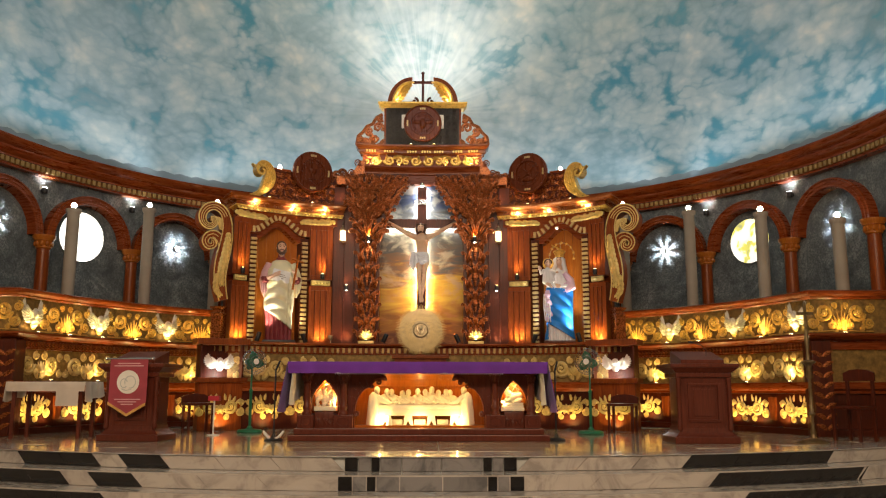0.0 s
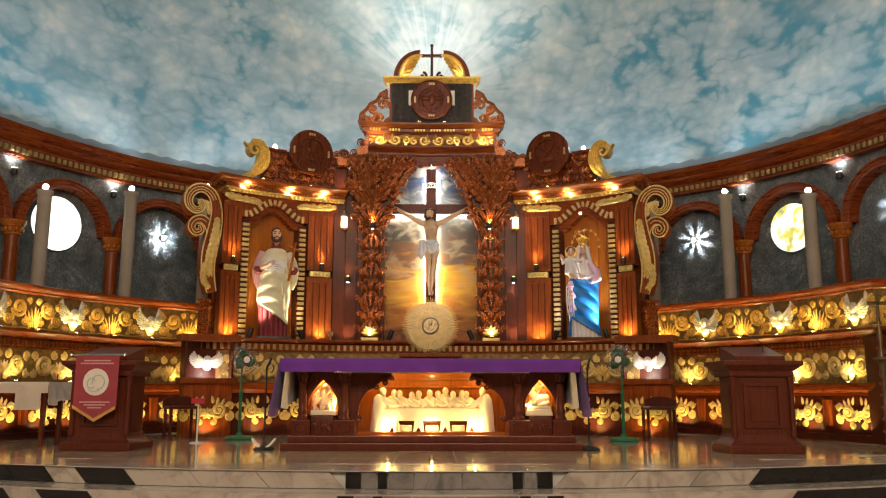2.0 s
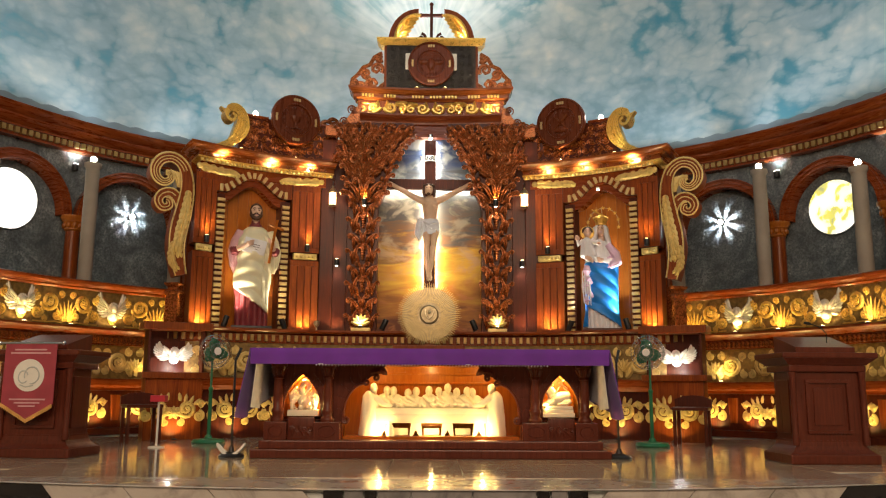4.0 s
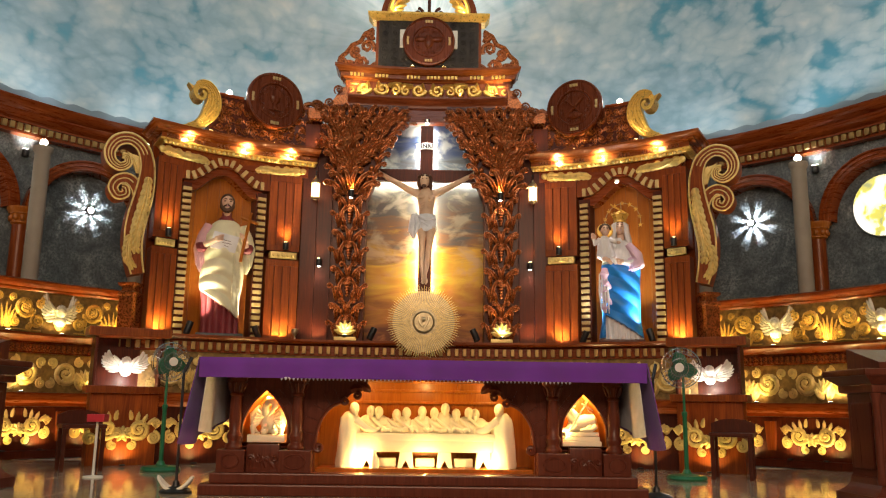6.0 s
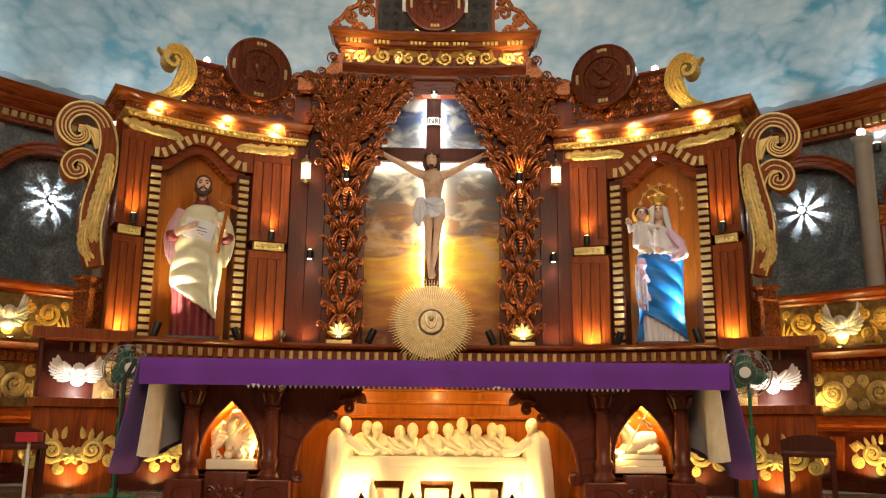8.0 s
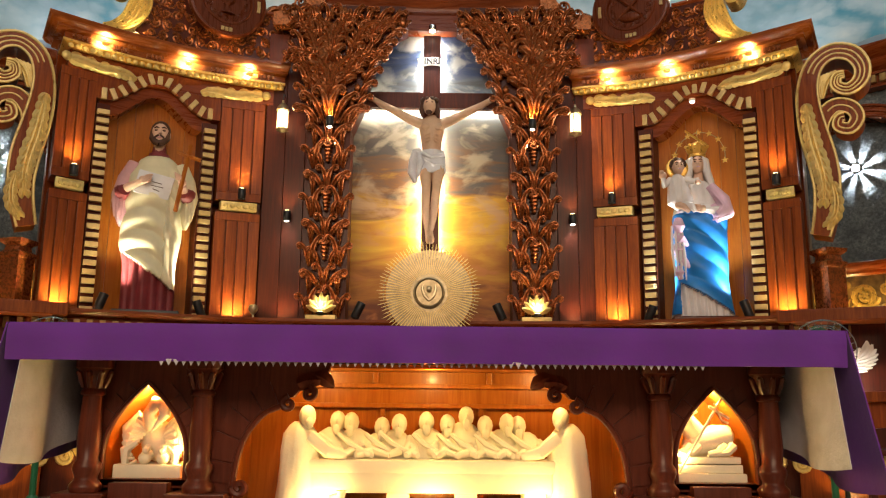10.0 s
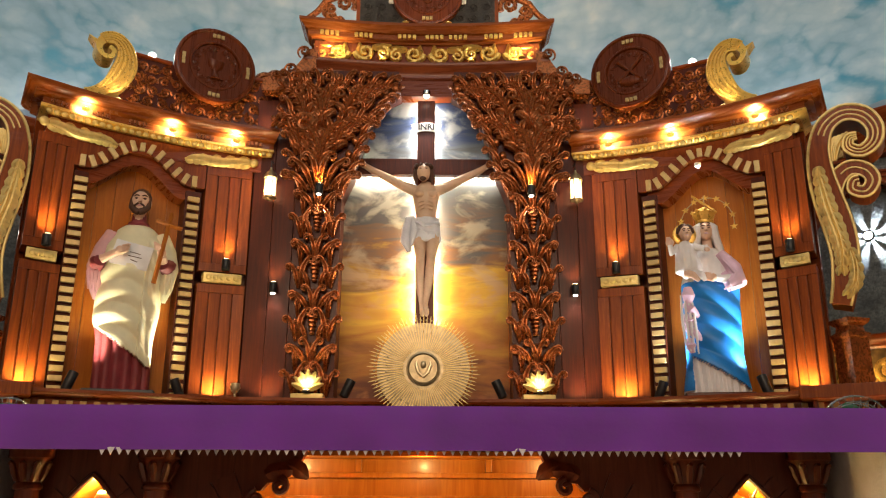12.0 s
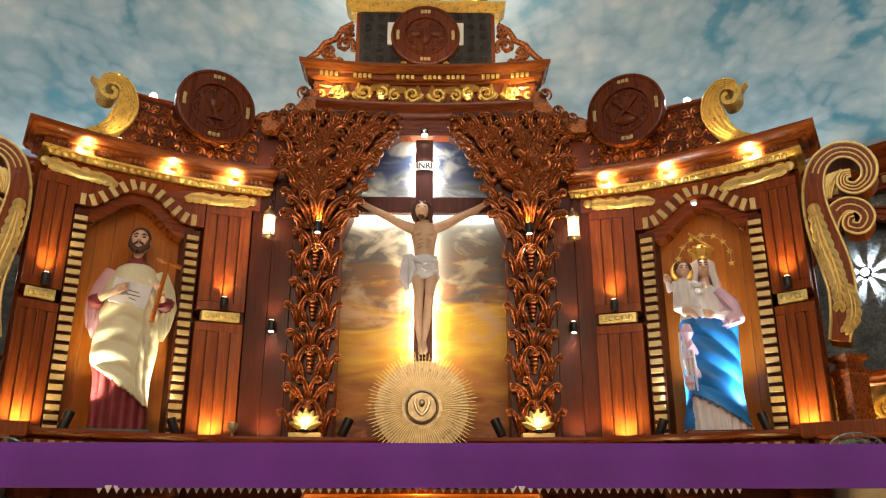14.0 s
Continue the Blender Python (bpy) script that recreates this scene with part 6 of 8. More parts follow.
def stage_spot(m, aim, watts, colour):
    """A small black spotlight on a stirrup, standing on the shelf."""
    t = thing("stage_spotlight", "small black spotlight on the shelf aimed at a statue", "spotlight", "statue spotlights")
    b = B()
    lathe(b, [(0.045, 0.0), (0.045, 0.012), (0.012, 0.014), (0.012, 0.07)], (0, 0, 0), 12)
    part("foot", b, BLACK, t)
    b = B()
    lathe(b, [(0.036, -0.08), (0.04, -0.075), (0.042, 0.08), (0.038, 0.082), (0.036, 0.07)], (0, 0, 0), 14)
    eye = m @ Vector((0, 0, 0.11))
    turn = m.inverted().to_3x3() @ (Vector(aim) - eye)
    b.transform(Matrix.Translation((0, 0, 0.11)) @ turn.to_track_quat("Z", "Y").to_matrix().to_4x4())
    part("housing", b, BLACK, t, smooth=True)
    t.matrix_basis = m
    way = (Vector(aim) - eye).normalized()
    lamp("SPOT", eye + way * 0.09, watts, colour, 0.02, aim=aim, cone=88, blend=1.0)


def lantern(x, y, z):
    t = thing("hanging_lantern", "small gilt hexagonal lantern with glowing glass", "lantern", "altarpiece lanterns", at=(x, y, z))
    b = B()
    lathe(b, [(0.045, -0.10), (0.05, -0.09), (0.05, 0.08), (0.045, 0.09)], (x, y, z), 6)
    part("glass", b, LANTERNGLASS, t, "glowing glass")
    b = B()
    for k in range(6):
        a = 2 * math.pi * k / 6
        tube(b, [(x + 0.054 * math.cos(a), y + 0.054 * math.sin(a), z - 0.11), (x + 0.054 * math.cos(a), y + 0.054 * math.sin(a), z + 0.10)], 0.006, 5)
    lathe(b, [(0.02, -0.135), (0.04, -0.12), (0.065, -0.112), (0.065, -0.10)], (x, y, z), 12)
    lathe(b, [(0.068, 0.09), (0.068, 0.102), (0.04, 0.15), (0.015, 0.17), (0.012, 0.20)], (x, y, z), 12)
    part("frame", b, BRASS, t, smooth=True)
    b = B()
    tube(b, [(x, y, z + 0.19), (x, y, z + 0.27), (x, y + 0.10, z + 0.285)], 0.006, 5)
    part("hook", b, BLACK, t)
    lamp("POINT", (x, y - 0.09, z), 1.6, WARM, 0.04)


def bulb_on(x, y, z, watts=2.0, stem=0.06, colour=WHITE):
    t = thing("bare_bulb", "small lit bulb in a white holder", "bulb", "attic bulbs", at=(x, y, z - stem))
    b = B()
    lathe(b, [(0.03, -stem), (0.03, -stem + 0.012), (0.022, -stem + 0.015), (0.022, -0.02)], (x, y, z), 12)
    part("holder", b, WHITEPAINT, t)
    b = B()
    ball(b, (x, y, z + 0.012), (0.04, 0.04, 0.045), 12)
    part("bulb", b, BULB, t, smooth=True)
    lamp("POINT", (x, y, z + 0.09), watts, colour, 0.03)


for s in (-1, 1):
    m = WING[s]
    rot = Matrix.Rotation(-s * radians(30), 4, "Z")
    at = lambda u, v, z: Matrix.Translation(m @ Vector((u, v + bend(u), z))) @ rot
    for u in (0.27, 1.79):
        uplight(at(u, -0.065, SHELF + 0.001), 13, (1.0, 0.82, 0.36), "shelf_uplight", "shelf uplights", (0, 0.06, 1), 150)
        sconce(at(u - 0.02, -0.003, 2.75), 7.5, 0)
    for u in (0.28, 0.86, 1.62):
        uplight(at(u, -0.20, 3.936), 18.0, (1.0, 0.90, 0.60), "cornice_light", "cornice lights", (0, 0.1, 0.12), 160)
    uplight(at(0.51, -0.16, 4.102), 3.0, AMBER, "cornice_light", "cornice lights", (0, 0.12, 0.5), 140)
    uplight(at(-0.05, -0.12, 4.102), 3.0, AMBER, "cornice_light", "cornice lights", (0, 0.12, 0.5), 140)
    uplight(at(1.36, -0.20, 4.102), 3.5, (1.0, 0.86, 0.50), "cornice_light", "cornice lights", (0, 0.16, 0.5), 140)
    p = m @ Vector((1.06, 0.13 + bend(1.06), 4.79))
    bulb_on(p.x, p.y, p.z, 1.5)
    for u, k in ((0.60, -0.30), (1.46, 0.30)):
        stage_spot(at(u, -0.16, SHELF + 0.001), m @ Vector((1.06, 0.10, 2.75)), 30 if s < 0 else 36, (1.0, 0.93, 0.70) if s < 0 else COOL)
    x = CX + s * 1.41
    sconce(Matrix.Translation((x, FY - 0.143, 2.55)), 2.4, 2.0, AMBER, "flank sconces")
    uplight(Matrix.Translation((CX + s * 1.42, FY - 0.24, SHELF + 0.001)), 4.5, (1.0, 0.76, 0.40), "shelf_uplight", "shelf uplights", (0, 0.06, 1), 150)
    lantern(s * 1.47 + 0.01, FY - 0.25, 3.53)
    sconce(Matrix.Translation((CX + s * 0.985, PY - 0.06, 3.42)), 7.0, 4.0, (1.0, 0.66, 0.2), "pillar sconces")
    uplight(Matrix.Translation((CX + s * 1.0, PY - 0.20, 1.545)), 7.0, (1.0, 0.80, 0.42), "shelf_uplight", "shelf uplights", (0, 0.14, 0.3), 150)
    # crown lights behind the upper cornice
    uplight(Matrix.Translation((CX + s * 0.98, 15.10, 5.312)), 5.5, (1.0, 0.86, 0.50), "cornice_light", "cornice lights", (0, 0.2, 0.3), 150)
    uplight(Matrix.Translation((CX + s * 0.50, 15.40, 6.272)), 4.0, (1.0, 0.86, 0.50), "cornice_light", "cornice lights", (0, 0.06, 0.3), 150)
    uplight(Matrix.Translation((CX + s * 0.95, 15.02, 4.902)), 4.2, (1.0, 0.86, 0.50), "cornice_light", "cornice lights", (0, 0.10, 0.16), 165)
    uplight(Matrix.Translation((CX + s * 0.45, 15.12, 4.902)), 4.0, (1.0, 0.86, 0.50), "cornice_light", "cornice lights", (0, 0.10, 0.16), 165)
    uplight(Matrix.Translation((CX + s * 0.22, 15.08, 5.312)), 1.2, AMBER, "cornice_light", "cornice lights", (0, 0.2, 0.3), 150)
for d in (-1, 1):
    stage_spot(Matrix.Translation((CX + d * 0.66, 14.86, SHELF + 0.001)), (CX, 15.10, 3.1), 10, WHITE)
# lamp under the arch of the centre and in the head of one niche
t = thing("ceiling_spotlight", "small lit spotlight under the altarpiece architrave", "spotlight", at=(CX, 15.1, 4.56))
b = B()
lathe(b, [(0.035, 0.0), (0.04, 0.01), (0.04, 0.05), (0.03, 0.06)], (CX, 15.08, 4.50), 14)
part("housing", b, STEEL, t, smooth=True)
b = B()
ball(b, (CX, 15.08, 4.497), (0.03, 0.03, 0.02), 10)
part("lens", b, BULB, t, smooth=True)
lamp("SPOT", (CX, 15.06, 4.46), 14, WHITE, 0.02, aim=(CX, 15.2, 3.0), cone=70)
p = WING[1] @ Vector((1.075, -0.02, 3.60))
t = thing("ceiling_spotlight", "small lit downlight in the head of a statue niche", "spotlight", at=p)
b = B()
lathe(b, [(0.025, 0.0), (0.03, 0.005), (0.03, 0.03)], p, 12)
part("housing", b, WHITEPAINT, t)
b = B()
ball(b, p, (0.024, 0.024, 0.016), 8)
part("lens", b, BULB, t)
lamp("SPOT", (p.x, p.y, p.z - 0.03), 8, WHITE, 0.02, aim=WING[1] @ Vector((1.075, 0.1, 2.0)), cone=70)

# ---- the altar table ----
AX, AY, AFRONT = 0.06, 10.90, 10.62     # axis; plane of the columns; front edge of the top
altar = thing("altar_table", "dark mahogany altar table with columns, pointed niches and a central arch", "altar", at=(AX, 11.2, 0))


def apart(nm, q, mat=REDWOOD, bevel=0.006, label=""):
    b = B()
    box(b, *q, bevel)
    return part(nm, b, mat, altar, label)


def voussoirs(edge, deep, y0, y1):
    """Wedge blocks laid along an edge of (x, z) points, each a piece with a narrow joint beside it."""
    n = len(edge)
    for i in range(n - 1):
        (xa, za), (xb, zb) = edge[i], edge[i + 1]
        def out(j):
            (x0, z0), (x1, z1) = edge[max(j - 1, 0)], edge[min(j + 1, n - 1)]
            L = math.hypot(x1 - x0, z1 - z0)
            return (z1 - z0) / L, -(x1 - x0) / L
        (na, ma), (nb, mb) = out(i), out(i + 1)
        sg = deep
        g = 0.04
        pa, pb = (xa + (xb - xa) * g, za + (zb - za) * g), (xb - (xb - xa) * g, zb - (zb - za) * g)
        b = B()
        prism(b, [pa, pb, (pb[0] + nb * sg, min(0.89, pb[1] + mb * sg)), (pa[0] + na * sg, min(0.89, pa[1] + ma * sg))], y0, y1)
        part("voussoir", b, REDWOOD, altar)


apart("base_step", (AX - 1.71, AX + 1.71, AY - 0.13, 11.84, 0.0, 0.085), REDWOOD, 0.012)
apart("base_step", (AX - 1.64, AX + 1.64, AY - 0.085, 11.80, 0.085, 0.165), REDWOOD, 0.012)
apart("top_slab", (AX - 1.60, AX + 1.57, AFRONT - 0.06, 11.62, 0.897, 1.004), REDWOOD, 0.01)
apart("back_panel", (AX - 1.54, AX + 1.54, 11.5, 11.56, 0.165, 0.895))
apart("arch_back", (AX - 0.94, AX + 0.94, 11.36, 11.4, 0.165, 0.895), NARRA, 0, "warm brown panelled back")
apart("arch_ceiling", (AX - 0.86, AX + 0.86, AY + 0.12, 11.36, 0.875, 0.893), NARRA, 0)
for z in (0.70, 0.795):
    b = B()
    box(b, AX - 0.90, AX + 0.90, 11.33, 11.358, z, z + 0.022, 0.004)
    part("back_rail", b, NARRA, altar)
for x in (-0.62, -0.24, 0.24, 0.62):
    b = B()
    box(b, AX + x - 0.011, AX + x + 0.011, 11.335, 11.358, 0.50, 0.698, 0.003)
    part("back_stile", b, NARRA, altar)
for x in (-0.28, 0.28):
    b = B()
    box(b, AX + x - 0.013, AX + x + 0.013, 11.335, 11.358, 0.819, 0.874, 0.003)
    part("back_stile", b, NARRA, altar)
for s in (-1, 1):
    apart("end_panel", (AX + s * 1.46, AX + s * 1.52, AY + 0.1, 11.5, 0.165, 0.895))
    apart("cheek", (AX + s * 0.88, AX + s * 0.92, AY + 0.12, 11.36, 0.165, 0.875), NARRA, 0)
    for xa, xb in ((0.875, 1.13), (1.385, 1.60)):
        apart("pedestal", (AX + s * xa, AX + s * xb, AY - 0.055, AY + 0.2, 0.165, 0.335))
        b = B()
        xm, hw = AX + s * (xa + xb) / 2, (xb - xa) / 2 - 0.045
        tube(b, [(xm + hw * math.cos(a), AY - 0.058, 0.25 + 0.052 * math.sin(a)) for a in [2 * math.pi * i / 20 for i in range(21)]], 0.007, 6, cap=False)
        part("carved_oval", b, REDWOOD, altar, smooth=True)
    b = B()
    box(b, AX + s * 1.132, AX + s * 1.383, AY, AY + 0.1, 0.165, 0.375, 0.004)
    for k in range(4):
        tube(b, spiral(AX + s * 1.257 + 0.062 * (k - 1.5), 0.265, 0.036, 0.006, 90 * k, 1.4 * (-1) ** k, 14, AY - 0.004, 0.006), 0.008, 5)
        leaf(b, AX + s * 1.257 + 0.062 * (k - 1.5), 0.20, 60 + 20 * k, 0.11, 0.016, AY - 0.003, 0.012, 30)
    part("apron", b, REDWOOD, altar, "carved apron under the niche", smooth=True)
    for x in (1.005, 1.487):
        b = B()
        lathe(b, [(0.064, 0.335), (0.068, 0.35), (0.068, 0.365), (0.050, 0.385), (0.048, 0.40), (0.060, 0.43), (0.058, 0.45), (0.044, 0.47), (0.050, 0.55), (0.042, 0.74), (0.052, 0.745), (0.052, 0.76), (0.043, 0.77), (0.047, 0.80), (0.066, 0.85), (0.080, 0.86), (0.080, 0.893)], (AX + s * x, AY + 0.02, 0), 18)
        for k in range(8):
            a = 2 * math.pi * k / 8
            tube(b, [(AX + s * x + r * math.cos(a), AY + 0.02 + r * math.sin(a), z) for r, z in ((0.044, 0.775), (0.056, 0.805), (0.066, 0.835), (0.078, 0.842))], [0.010, 0.014, 0.013, 0.008], 6)
        part("column", b, REDWOOD, altar, "turned column with carved capital", smooth=True)
    # bay with a pointed opening, in two halves
    xc, w, zb, zs, za = AX + s * 1.257, 0.182, 0.385, 0.50, 0.80
    for d in (-1, 1):
        hole = [(xc, zb), (xc + d * w, zb)] + [(xc + d * w * (1 - t ** 1.9), zs + (za - zs) * t) for t in [i / 12 for i in range(13)]]
        b = B()
        prism(b, hole + [(xc, 0.895), (xc + d * 0.23, 0.895), (xc + d * 0.23, 0.35), (xc, 0.35)], AY + 0.06, AY + 0.10)
        part("bay_panel", b, REDWOOD, altar)
        b = B()
        tube(b, [(x, AY + 0.054, z) for x, z in hole[1:]], 0.011, 6)
        part("niche_moulding", b, REDWOOD, altar, smooth=True)
        b = B()
        prism(b, [hole[i] for i in range(1, len(hole))] + [(xc + d * 0.001, za + 0.02), (xc + d * (w + 0.02), za), (xc + d * (w + 0.02), zb)], AY + 0.10, AY + 0.36)
        part("niche_lining", b, NARRA, altar)
        edge = [(xc + d * (w * (1 - t ** 1.9) + 0.014), zs + (za - zs) * t) for t in (0.0, 0.18, 0.36, 0.54, 0.72, 0.88)]
        voussoirs(edge, d * 0.055, AY + 0.052, AY + 0.0599)
    apart("niche_floor", (xc - 0.2, xc + 0.2, AY + 0.06, AY + 0.4, 0.358, 0.384), NARRA, 0)
    apart("niche_back", (xc - 0.21, xc + 0.21, AY + 0.36, AY + 0.4, 0.385, 0.85), NARRA, 0)
    # half of the wide arch with its scrolled end
    hole = [(0.865, 0.165), (0.865, 0.36), (0.855, 0.45), (0.83, 0.55), (0.785, 0.625), (0.735, 0.675), (0.665, 0.705), (0.65, 0.74), (0.62, 0.742), (0.595, 0.77), (0.55, 0.775), (0.53, 0.80), (0.49, 0.815), (0.465, 0.86), (0.45, 0.895)]
    b = B()
    prism(b, [(AX + s * x, z) for x, z in hole] + [(AX + s * 1.03, 0.895), (AX + s * 1.03, 0.165)], AY + 0.055, AY + 0.11)
    part("arch_panel", b, REDWOOD, altar)
    edge = [(AX + s * (x + 0.012), z + 0.006) for x, z in hole[1:7]]
    voussoirs(edge, s * 0.11, AY + 0.046, AY + 0.0549)
    b = B()
    tube(b, [(AX + s * x, AY + 0.045, z) for x, z in rounded(hole[1:7])], 0.014, 8)
    tube(b, spiral(AX + s * 0.832, 0.355, 0.036, 0.010, 0 if s > 0 else 180, -s * 1.25, 16, AY + 0.04), 0.016, 7)
    tube(b, spiral(AX + s * 0.635, 0.712, 0.034, 0.008, 90, -s * 1.2, 16, AY + 0.035), 0.014, 7)
    tube(b, spiral(AX + s * 0.545, 0.758, 0.032, 0.008, 90, s * 1.2, 16, AY + 0.035), 0.014, 7)
    leaf(b, AX + s * 0.60, 0.80, 90 + s * 60, 0.13, 0.03, AY + 0.045, 0.03, s * 40)
    leaf(b, AX + s * 0.52, 0.84, 90 + s * 100, 0.10, 0.03, AY + 0.045, 0.03, s * 40)
    part("arch_scroll", b, REDWOOD, altar, smooth=True)
    lamp("POINT", (xc, AY + 0.15, 0.755), 3.4, (1.0, 0.68, 0.20), 0.008)
    lamp("POINT", (xc - s * 0.14, AY + 0.108, 0.50), 0.9, (1.0, 0.68, 0.20), 0.008)
apart("lit_floor", (AX - 0.86, AX + 0.86, AY + 0.115, 11.36, 0.165, 0.195), NARRA, 0)
for x in (-0.50, 0.0, 0.50):
    lamp("POINT", (AX + x, AY + 0.12, 0.24), 2.3, (1.0, 0.68, 0.22), 0.01)
    lamp("POINT", (AX + x * 1.1, AY + 0.13, 0.85), 1.9, (1.0, 0.68, 0.22), 0.01)

# carved supper group: table and figures as one plain relief
b = B()
SY = AY + 0.26
box(b, AX - 0.52, AX + 0.56, SY - 0.06, SY + 0.16, 0.39, 0.445, 0.012)
box(b, AX - 0.50, AX + 0.54, SY - 0.055, SY + 0.14, 0.31, 0.40, 0.008)
for k in range(4):
    x = AX - 0.42 + 0.295 * k
    prism(b, [(x - 0.06, 0.196), (x - 0.03, 0.196), (x, 0.25), (x + 0.03, 0.196), (x + 0.06, 0.196), (x + 0.045, 0.315), (x - 0.045, 0.315)], SY - 0.04, SY + 0.10)
for k in range(3):
    box(b, AX - 0.345 + 0.295 * k, AX - 0.20 + 0.295 * k, SY + 0.05, SY + 0.14, 0.196, 0.26, 0.01)
spec = [(-0.42, 0.56, 0.3), (-0.335, 0.555, -0.2), (-0.215, 0.535, 0.2), (-0.145, 0.55, 0.35), (-0.005, 0.56, 0.0), (0.105, 0.55, -0.3), (0.165, 0.585, 0.2), (0.27, 0.545, -0.2), (0.345, 0.555, 0.3), (0.43, 0.545, -0.4)]
for x, z, lean in spec:
    x0 = AX + x
    z -= 0.014
    lathe(b, [(0.078, 0.40), (0.092, 0.46), (0.090, 0.50), (0.078, z - 0.02), (0.050, z + 0.015), (0.024, z + 0.03)], (x0 - 0.02 * lean, SY + 0.12, 0), 22, 0, (1.0, 0.75), lambda a, q: 0.09 * math.sin(7 * a + 24 * q))
    ball(b, (x0 + 0.05 * lean, SY + 0.085, z + 0.052), (0.029, 0.036, 0.040), 12)
    ball(b, (x0 + 0.05 * lean, SY + 0.115, z + 0.055), (0.037, 0.034, 0.046), 10)
    ball(b, (x0 + 0.05 * lean, SY + 0.056, z + 0.022), (0.018, 0.018, 0.028), 8)
    ball(b, (x0 + 0.05 * lean, SY + 0.046, z + 0.055), (0.007, 0.010, 0.012), 6)
    tube(b, [(x0 - 0.06, SY + 0.045, 0.55), (x0 - 0.01, SY + 0.03, 0.51), (x0 + 0.05, SY + 0.035, 0.48)], [0.010, 0.014, 0.010], 6)
    for d in (-1, 1):
        tube(b, [(x0 + d * 0.068, SY + 0.10, z - 0.02), (x0 + d * 0.088, SY + 0.04, 0.475), (x0 + d * 0.035 + 0.05 * lean, SY - 0.015, 0.462)], [0.026, 0.022, 0.013], 8)
for d, x in ((-1, -0.555), (1, 0.615)):
    x0 = AX + x
    lathe(b, [(0.10, 0.196), (0.105, 0.22), (0.095, 0.36), (0.088, 0.48), (0.078, 0.55), (0.05, 0.585), (0.03, 0.60)], (x0, SY, 0), 24, 0, (0.95, 0.85), lambda a, z: 0.09 * math.sin(6 * a + 9 * z))
    ball(b, (x0 - d * 0.03, SY - 0.02, 0.622), (0.038, 0.042, 0.048), 12)
    ball(b, (x0 - d * 0.045, SY - 0.055, 0.595), (0.018, 0.018, 0.026), 8)
    tube(b, [(x0 - d * 0.05, SY - 0.05, 0.54), (x0 - d * 0.13, SY - 0.07, 0.48), (x0 - d * 0.20, SY - 0.03, 0.46)], [0.03, 0.028, 0.02], 8)
b.transform(Matrix.Translation((AX, SY, 0.196)) @ Matrix.Diagonal((1.06, 1.0, 1.085, 1)) @ Matrix.Translation((-AX - 0.02, -SY, -0.196)))
tagged(part("supper_relief", b, STONEWHITE, smooth=True), "pale carved supper group lit yellow inside the altar", "relief")
b = B()
lathe(b, [(0.035, 0.0), (0.04, 0.03), (0.035, 0.07), (0.016, 0.11), (0.02, 0.135), (0.024, 0.14)], (AX - 0.40, AY + 0.14, 0.196), 14)
tube(b, [(AX - 0.42, AY + 0.14, 0.32), (AX - 0.455, AY + 0.14, 0.31), (AX - 0.455, AY + 0.14, 0.26), (AX - 0.43, AY + 0.14, 0.23)], 0.006, 6)
tagged(part("jug", b, STONEWHITE, smooth=True), "small white jug standing before the supper group", "jug")
# plain white figures in the pointed niches
b = B()
x0 = AX - 1.257
box(b, x0 - 0.150, x0 + 0.150, AY + 0.10, AY + 0.33, 0.385, 0.445, 0.008)
for d, lift in ((-1, 0.0), (1, -0.02)):
    for k in range(6):      # raised wings, quill by quill
        q = k / 5
        tube(b, [(x0 + d * (0.025 + 0.01 * k), AY + 0.22 - 0.012 * k, 0.60 + lift - 0.012 * k), (x0 + d * (0.085 + 0.006 * k), AY + 0.20 - 0.012 * k, 0.655 + lift - 0.03 * k), (x0 + d * (0.135 - 0.006 * k), AY + 0.19 - 0.012 * k, 0.60 + lift - 0.034 * k), (x0 + d * (0.128 - 0.014 * k), AY + 0.18 - 0.010 * k, 0.50 - 0.008 * k)], [0.018, 0.024, 0.020, 0.008], 8)
    for k in range(2):
        ball(b, (x0 + 0.02 + d * 0.04, AY + 0.125 + 0.03 * k, 0.47 + 0.012 * k), (0.030, 0.026, 0.026), 8)
        ball(b, (x0 + 0.02 + d * 0.035, AY + 0.115 + 0.03 * k, 0.505 + 0.01 * k), (0.016, 0.018, 0.016), 8)
ball(b, (x0, AY + 0.23, 0.545), (0.075, 0.055, 0.095), 14)
tube(b, [(x0 - 0.02, AY + 0.20, 0.60), (x0 - 0.03, AY + 0.175, 0.665), (x0 + 0.005, AY + 0.155, 0.715), (x0 + 0.05, AY + 0.14, 0.705), (x0 + 0.055, AY + 0.125, 0.66), (x0 + 0.03, AY + 0.12, 0.62)], [0.036, 0.030, 0.030, 0.034, 0.026, 0.010], 12)
tube(b, [(x0 + 0.04, AY + 0.12, 0.64), (x0 + 0.005, AY + 0.115, 0.585)], [0.014, 0.004], 8)
tagged(part("bird_relief", b, STONEWHITE, smooth=True), "white carved bird figure with raised wings in a pointed niche", "relief")
b = B()
x0 = AX + 1.257
box(b, x0 - 0.165, x0 + 0.150, AY + 0.10, AY + 0.33, 0.385, 0.425, 0.008)
box(b, x0 - 0.145, x0 + 0.14, AY + 0.12, AY + 0.32, 0.425, 0.462, 0.006)
box(b, x0 - 0.13, x0 + 0.135, AY + 0.125, AY + 0.31, 0.465, 0.495, 0.006)
lathe(b, [(0.02, -0.12), (0.055, -0.10), (0.070, -0.03), (0.066, 0.05), (0.058, 0.09), (0.015, 0.115)], (0, 0, 0), 20, 0, (0.95, 1.0), lambda a, z: 0.05 * math.sin(9 * a + 60 * z))
